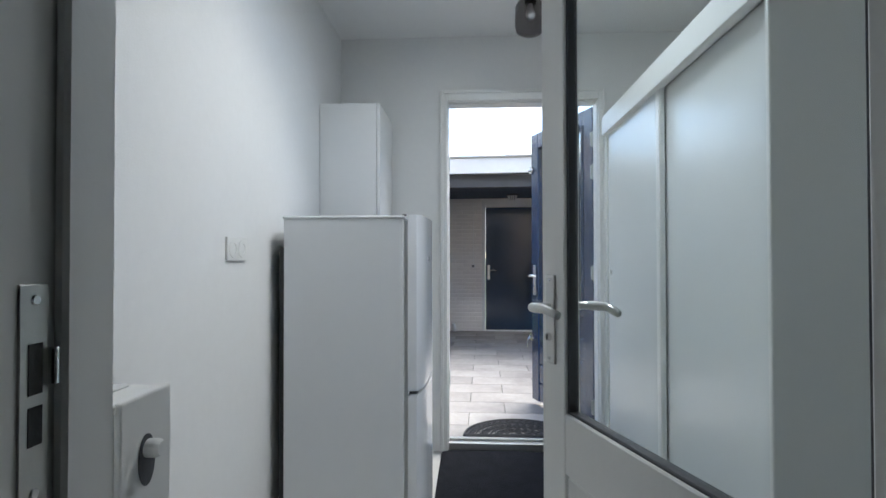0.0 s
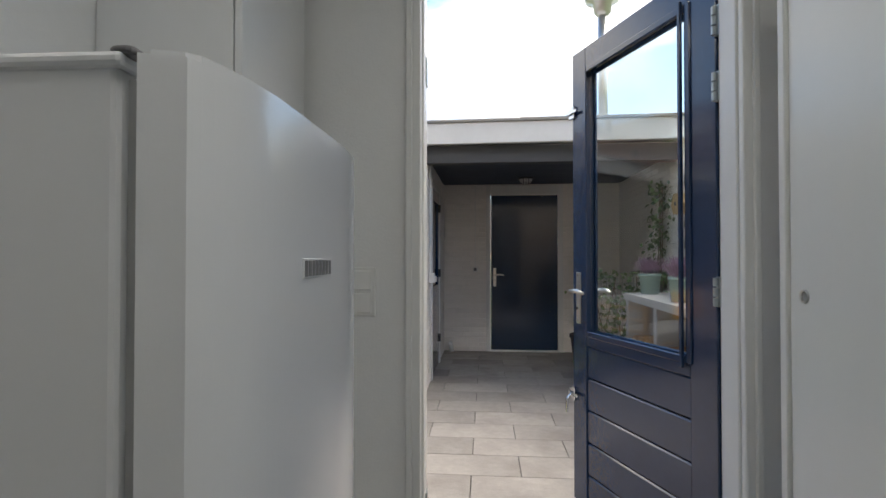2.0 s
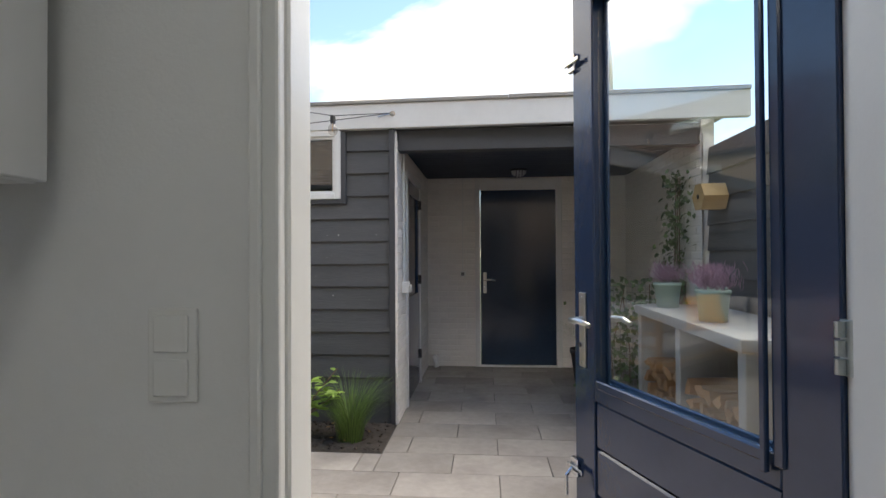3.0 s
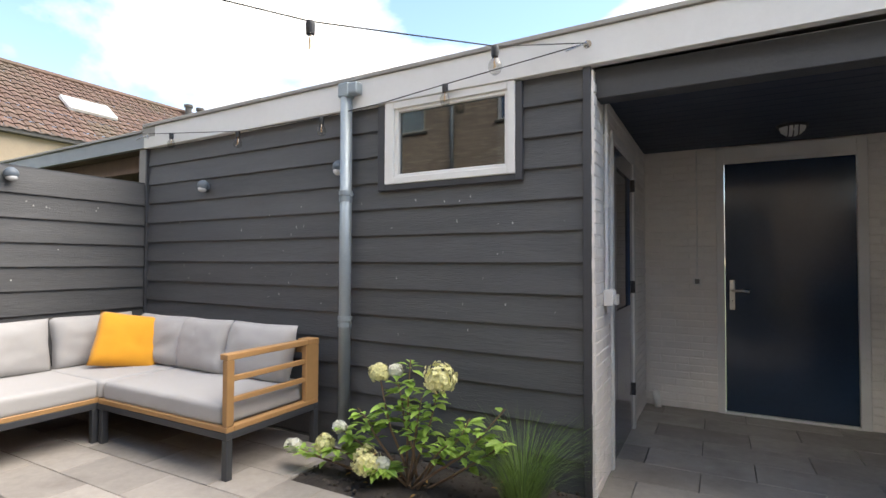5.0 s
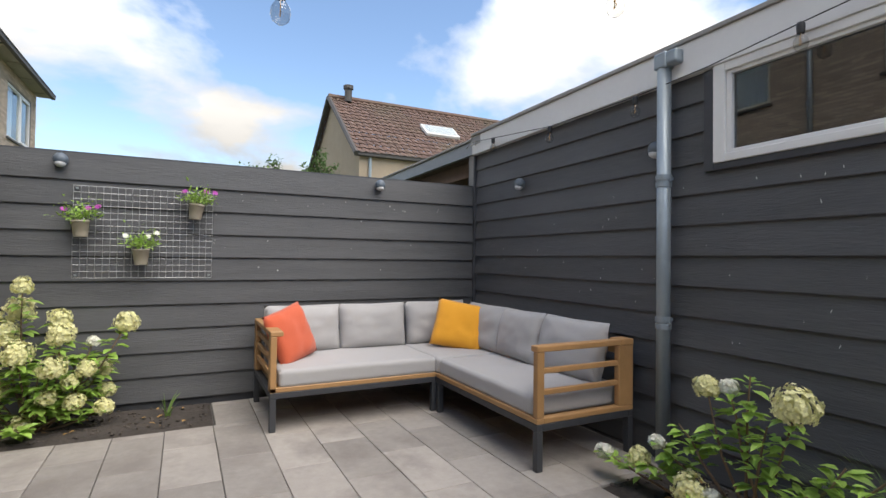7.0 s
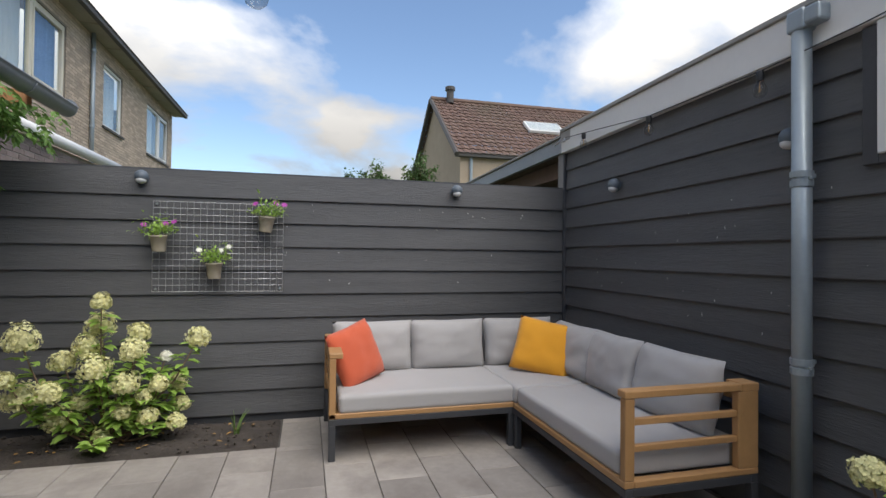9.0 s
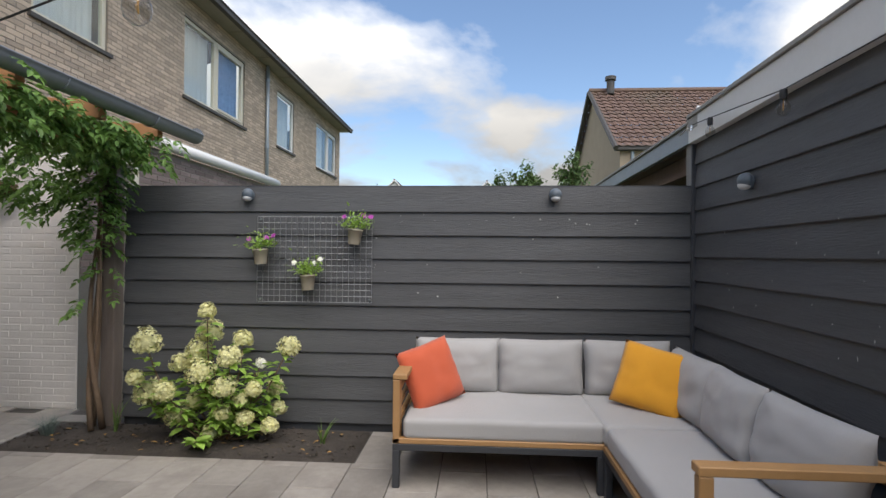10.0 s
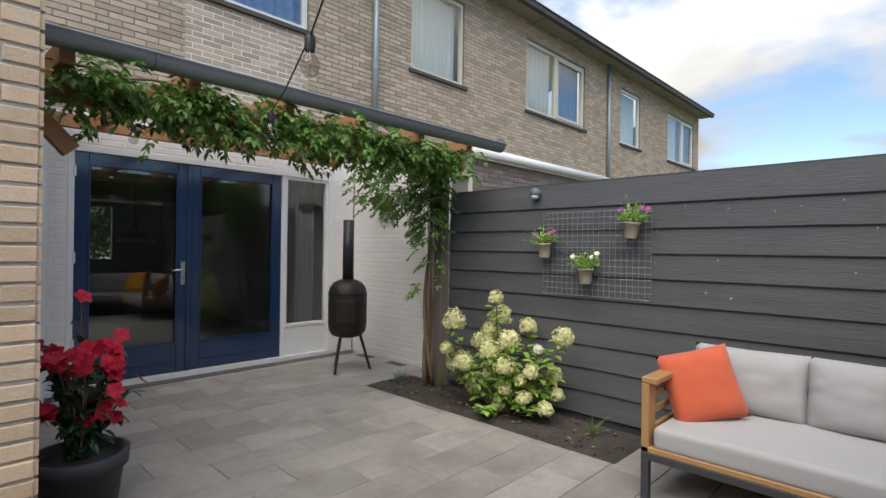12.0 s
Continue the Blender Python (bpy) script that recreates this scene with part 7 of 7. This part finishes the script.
def gable_house(name, m, w, l, eave, ridge, label, detail=True, white=False):
    """Local: gable face at y = 0 looking to -y, ridge along +y, near slope on +x."""
    o = thing(name, m, label, "house")
    wm = M_FASCIA if white else M_RENDER
    bm = bmesh.new()
    f = [bm.verts.new(p) for p in ((-w / 2, 0, -.1), (w / 2, 0, -.1), (w / 2, 0, eave), (0, 0, ridge), (-w / 2, 0, eave))]
    b = [bm.verts.new((v.co.x, l, v.co.z)) for v in f]
    bm.faces.new(f)
    bm.faces.new(b[::-1])
    for k in range(5):
        q = (k + 1) % 5
        if k not in (2, 3):
            bm.faces.new((f[q], f[k], b[k], b[q]))
    bmesh.ops.recalc_face_normals(bm, faces=bm.faces[:])
    part("wall", bm, wm, o)
    sl = math.hypot(w / 2, ridge - eave)
    for s in (1, -1):
        ex = Vector((s * w / 2, 0, eave - ridge)).normalized()
        nz = Vector((-ex.z * s, 0, ex.x * s)) * (1 if s > 0 else 1)
        nz = Vector((s * (ridge - eave), 0, w / 2)).normalized()
        vs, fs = [], []
        if detail:
            tw, tl = 0.30, 0.34
            nr, nc = int((sl + 0.35) / tl), int((l + 0.4) / tw)
            for r in range(nr):
                for c in range(nc):
                    p0 = Vector((0, -0.2 + c * tw, ridge + 0.06)) + ex * (r * tl)
                    for dy, dz in ((0, 0.03), (tw * 0.3, 0.065), (tw * 0.62, 0.03), (tw, 0.012)):
                        vs += [p0 + Vector((0, dy, 0)) + nz * (dz - 0.02), p0 + Vector((0, dy, 0)) + nz * (dz + 0.015) + ex * (tl + 0.02)]
                    k = len(vs) - 8
                    fs += [(k, k + 1, k + 3, k + 2), (k + 2, k + 3, k + 5, k + 4), (k + 4, k + 5, k + 7, k + 6)]
        else:
            p0 = Vector((0, -0.2, ridge + 0.06))
            p1 = p0 + ex * (sl + 0.3)
            vs = [p0, p1, p1 + Vector((0, l + .4, 0)), p0 + Vector((0, l + .4, 0))]
            vs += [v - Vector((0, 0, .12)) for v in vs]
            fs = [(0, 1, 2, 3), (7, 6, 5, 4), (0, 4, 5, 1), (1, 5, 6, 2), (2, 6, 7, 3), (3, 7, 4, 0)]
        me = bpy.data.meshes.new("roof")
        me.from_pydata(vs, [], fs)
        link_mesh("roof", me, M_ROOF, o, "brown roof tiles" if detail else "")
        me = tube_mesh("verge", [Vector((0, -0.2, ridge + 0.05)), Vector((0, -0.2, ridge + 0.05)) + ex * (sl + 0.3)], 0.09, 6)
        link_mesh("verge", me, M_SILL if not white else M_FASCIA, o)
    link_mesh("ridge_tiles", tube_mesh("ridge_tiles", [(0, -0.2, ridge + 0.10), (0, l + 0.2, ridge + 0.10)], 0.12, 8), M_ROOF, o)
    return o


nh = gable_house("neighbour_house", pose(-25.7, 11.6, -0.25) @ Matrix.Diagonal((1.2, 1.2, 1.2, 1)), 7.7, 14.0, 5.1, 8.05, "beige brick house with a brown tiled gable roof")
part("chimney_pipe", moved(lathe([(0, 0), (0.16, 0), (0.16, 0.55), (0.22, 0.55), (0.22, 0.7), (0, 0.7)], 12), Matrix.Translation((0.25, 0.6, 7.95))), M_SILL, nh)
for y in (9.2, 9.8):
    part("chimney_pipe", moved(lathe([(0, 0), (0.14, 0), (0.14, 0.6), (0.19, 0.6), (0.19, 0.72), (0, 0.72)], 12), Matrix.Translation((0.4, y, 7.7))), M_SILL, nh)
slope = math.atan2(8.05 - 5.1, 3.85)
sk = part("skylight", moved(boxes([(-0.45, 0.45, -0.8, 0.8, 0.0, 0.14)], 0.02), Matrix.Translation((1.95, 4.2, 6.66)) @ Matrix.Rotation(slope, 4, 'Y')), M_FASCIA, nh, "roof window in the tiles")
part("pane", moved(boxes([(-0.38, 0.38, -0.73, 0.73, 0.14, 0.145)]), Matrix.Translation((1.95, 4.2, 6.66)) @ Matrix.Rotation(slope, 4, 'Y')), M_GLASS, sk)
dmr = part("dormer", boxes([(0.6, 3.6, 10.6, 13.6, 5.6, 7.15)], 0.02), mat("dark_green_cladding", (0.045, 0.07, 0.055), 0.6, 0.1, 2, 20, 0.1, 20), nh, "dark green dormer")
part("dormer_roof", boxes([(0.5, 3.9, 10.4, 13.8, 7.15, 7.3)], 0.02), M_SILL, dmr)
part("dormer_window", boxes([(3.6, 3.65, 10.75, 13.45, 5.95, 7.05)], 0.01), M_FASCIA, dmr)
part("dormer_pane", boxes([(3.65, 3.66, 10.9, 12.0, 6.1, 6.95), (3.65, 3.66, 12.15, 13.3, 6.1, 6.95)]), M_GLASS, dmr)
part("chimney", boxes([(-0.2, 0.3, 14.4, 14.9, 7.6, 8.7)], 0.02), M_BRICKS, nh)
part("eave_gutter", boxes([(3.85, 4.05, -0.2, 14.2, 4.9, 5.08)], 0.02), M_SILL, nh)
link_mesh("rain_pipe", tube_mesh("rain_pipe", [(3.9, 0.4, 0), (3.9, 0.4, 4.9)], 0.06, 8), M_PIPE, nh)
for y in (2.2, 6.5, 10.5):
    wn_ = part("window", boxes([(3.86, 3.90, y, y + 1.6, 3.3, 4.55)], 0.01), M_FASCIA, nh, "white framed window")
    part("pane", boxes([(3.90, 3.905, y + 0.12, y + 0.75, 3.42, 4.43), (3.90, 3.905, y + 0.85, y + 1.48, 3.42, 4.43)]), M_GLASS, wn_)
gable_house("distant_house", pose(-62, -4.2, 0, 0, 0, 90), 8.0, 9.0, 6.0, 10.4, "distant house with a white-edged gable", False, True)
gable_house("distant_house", pose(-62, 7.1, 0, 0, 0, 90), 8.0, 9.0, 6.0, 10.2, "distant house with a white-edged gable", False, True)


def tree(x, y, h, r, seed):
    rr = random.Random(seed)
    o = thing("tree", pose(x, y, -0.1), "distant leafy green garden tree", "tree", "garden trees")
    link_mesh("trunk", tube_mesh("trunk", [(0, 0, 0), (0.05, 0.02, h * .35), (0, .06, h * .7), (0.02, 0, h * .95)], [0.13, 0.10, 0.06, 0.015], 8), M_BARK, o)
    limbs, lv = [], []
    for k in range(34):
        z0_ = h * rr.uniform(.3, .85)
        a = rr.uniform(0, 6.283)
        ln = r * rr.uniform(.5, 1.1) * (1.15 - z0_ / h * .75)
        e = Vector((math.cos(a) * ln, math.sin(a) * ln, z0_ + rr.uniform(.15, .5) * r))
        limbs.append(([Vector((0, 0, z0_)), Vector((e.x * .5, e.y * .5, z0_ + .1 * r)), e], [0.035, 0.022, 0.008]))
        for _ in range(95):
            f = rr.uniform(.3, 1.08)
            c = Vector((0, 0, z0_)).lerp(e, f) + rvec(rr, r * .17)
            lv.append((c, rvec(rr), Vector((rr.uniform(-.6, .6), rr.uniform(-.6, .6), 1)), rr.uniform(.10, .19), rr.uniform(.06, .10)))
    for _ in range(260):
        lv.append((Vector((0, 0, h * rr.uniform(.8, 1.02))) + rvec(rr, r * .22), rvec(rr), Vector((0, 0, 1)), rr.uniform(.10, .18), .08))
    link_mesh("limbs", tubes_mesh("limbs", limbs, 5), M_BARK, o)
    link_mesh("crown", leaf_mesh("crown", lv), M_FARGREEN, o)


tree(-17.8, 9.1, 4.9, 1.1, 201)
tree(-18.2, 7.6, 4.6, 1.0, 202)
tree(-18.6, 6.7, 4.3, 0.9, 203)
tree(-40, -2.0, 6.6, 1.8, 204)
tree(-4.1, -8.6, 3.4, 1.3, 205)
tree(-3.4, -9.2, 3.4, 1.3, 206)

# ---- pieces: bricks and paving, nearest first ----


def lay_bricks(parent, rects, place_m, near, material, joined, name="brick"):
    """place_m maps (a, out, z); bricks for which near() holds, up to 290, become objects of their own."""
    rest, count = [], 0
    cache = {}
    for r in rects:
        if count < 290 and near(r):
            key = (round(r[1] - r[0], 2), round(r[3] - r[2], 3))
            if key not in cache:
                me = brick_mesh("brick", [(0, r[1] - r[0], 0, r[3] - r[2], 0)], lambda a, z, d: (a, d, z))
                me.materials.append(material)
                cache[key] = me
            b = new(name, cache[key])
            b.parent = parent
            b.matrix_basis = place_m @ Matrix.Translation((r[0], r[4], r[2]))
            count += 1
        else:
            rest.append(r)
    if rest:
        me = brick_mesh("bricks", rest, lambda a, z, d: (place_m @ Vector((a, d, z))))
        o = link_mesh("bricks", me, joined, parent)
        o["kind"] = "stuff"


up_r = brick_rects(HX0, HX1, 2.60, EZ - 0.02, holes, 0.205, 0.011, 0.0625, 3)
lay_bricks(house_wall, up_r, Matrix(), lambda r: -3.3 < r[0] < -0.9 and 2.9 < r[2] < 4.3, M_BRICK, M_BRICKS)
lo_r = brick_rects(-3.09, 0.76, 0.0, 2.59, holes, 0.205, 0.011, 0.0625, 4)
lay_bricks(house_wall, lo_r, Matrix(), lambda r: -3.1 < r[0] < -2.7 and r[2] < 2.3, M_WBRICK, M_WBRICKS)
# neighbouring extension: painted side, plain front
lay_bricks(ne, brick_rects(0.02, 1.43, 0.0, 2.5, [], 0.205, 0.011, 0.0625, 5), Matrix.Translation((-3.10, 1.45, 0)) @ Matrix.Rotation(-math.pi / 2, 4, 'Z'), lambda r: r[2] < 2.2, M_WBRICK, M_WBRICKS)
lay_bricks(ne, brick_rects(-7.42, -3.11, 1.2, 2.53, [(-3.84, -3.40, 1.6, 2.35)], 0.205, 0.011, 0.0625, 6), Matrix.Translation((0, 1.44, 0)), lambda r: False, M_BRICK, M_PBRICKS)
o = part("painted_joint", boxes([(-3.1005, -3.0965, 0.02, 1.44, -0.02, 2.55)]), M_WBRICKS, ne)
o = part("painted_joint", boxes([(a, b, -0.002, 0.003, z, t) for a, b, z, t in wall_spans(-3.08, 0.76, -0.02, 2.60, holes)]), M_WBRICKS, house_wall)
# passage walls
lay_bricks(wall_ps, brick_rects(0.0, AY - YS + 0.03, 0.0, 2.2, [(AY - 8.72, AY - 7.80, -1, 2.02)], 0.205, 0.011, 0.0625, 7), Matrix.Translation((AX0 - 0.008, AY, 0)) @ Matrix.Rotation(-math.pi / 2, 4, 'Z'), lambda r: r[0] > 1.6, M_WBRICK, M_WBRICKS)
lay_bricks(wall_pb, brick_rects(-AX1, -AX0, 0.0, 2.2, [(-1.49, -0.50, -1, 2.17)], 0.205, 0.011, 0.0625, 8), Matrix.Translation((0, AY + 0.008, 0)) @ Matrix.Rotation(math.pi, 4, 'Z'), lambda r: True, M_WBRICK, M_WBRICKS)
lay_bricks(wall_pr, brick_rects(YS, AY, 0.0, 2.2, [], 0.205, 0.011, 0.0625, 9), Matrix.Translation((AX1 + 0.008, 0, 0)) @ Matrix.Rotation(math.pi / 2, 4, 'Z'), lambda r: False, M_WBRICK, M_WBRICKS)
# yellow brick outside of the utility room
lay_bricks(annex_side, brick_rects(-4.45, -1.2, 0.0, 2.7, [], 0.205, 0.012, 0.0625, 10), Matrix.Translation((-0.645, 0, 0)) @ Matrix.Rotation(math.pi / 2, 4, 'Z') @ Matrix.Rotation(math.pi, 4, 'Z') @ Matrix.Translation((0, 0, 0)), lambda r: False, M_YBRICK, M_YBRICKS)
lay_bricks(annex_front, brick_rects(-0.645, 2.35, 0.0, 2.7, [(0.232, 1.314, -1, 2.29)], 0.205, 0.012, 0.0625, 11), Matrix.Translation((0, 4.45, 0)), lambda r: r[0] < 0.1, M_YBRICK, M_YBRICKS)

# paving
pave = struct(new("paving"), "grey concrete courtyard paving laid in half bond", "paving")
rr = random.Random(301)
tile_cache = {}


def tile(x0, x1, y0, y1):
    g = 0.0022
    w, d = x1 - x0 - 2 * g, y1 - y0 - 2 * g
    if w < 0.02 or d < 0.02:
        return
    key = (round(w, 3), round(d, 3))
    if key not in tile_cache:
        me = bpy.data.meshes.new("tile")
        c = 0.003
        vs = [(0, 0, -.03), (w, 0, -.03), (w, d, -.03), (0, d, -.03), (0, 0, -c), (w, 0, -c), (w, d, -c), (0, d, -c), (c, c, 0), (w - c, c, 0), (w - c, d - c, 0), (c, d - c, 0)]
        fs = [(a, (a + 1) % 4, (a + 1) % 4 + 4, a + 4) for a in range(4)] + [(a + 4, (a + 1) % 4 + 4, (a + 1) % 4 + 8, a + 8) for a in range(4)] + [(8, 9, 10, 11)]
        me.from_pydata(vs, [], fs)
        me.materials.append(M_TILE)
        tile_cache[key] = me
    o = new("tile", tile_cache[key])
    o.parent = pave
    o.location = (x0 + g, y0 + g, rr.uniform(-.0012, .0008))


def clip(r, hole):
    x0, x1, y0, y1 = r
    a, b, c, d = hole
    if x1 <= a or x0 >= b or y1 <= c or y0 >= d:
        return [r]
    out = []
    if x0 < a:
        out.append((x0, a, y0, y1))
    if x1 > b:
        out.append((b, x1, y0, y1))
    m0, m1 = max(x0, a), min(x1, b)
    if y0 < c:
        out.append((m0, m1, y0, c))
    if y1 > d:
        out.append((m0, m1, d, y1))
    return out


TX, TY = 0.593, 0.2985
for row in range(-16, 14):
    y = 5.63 + TY * row
    x = (-2.865 if row % 2 == 0 else -2.555) - 3 * TX
    y_lo, y_hi = max(y, 1.03), min(y + TY, AY)
    while x < 2.26 and y_hi > y_lo:
        rs = [(max(x, -4.48 if y < 2.4 else XF + 0.02), min(x + TX, 2.26), y_lo, y_hi)]
        for hole in (BED1, BED2, (-0.64, 2.3, 0.0, 4.46), (XF - 1, AX0 - 0.02, YS, 12)):
            rs = [q for r in rs for q in clip(r, hole)]
        for q in rs:
            if q[1] - q[0] > 0.025 and q[3] - q[2] > 0.025:
                tile(*q)
        x += TX
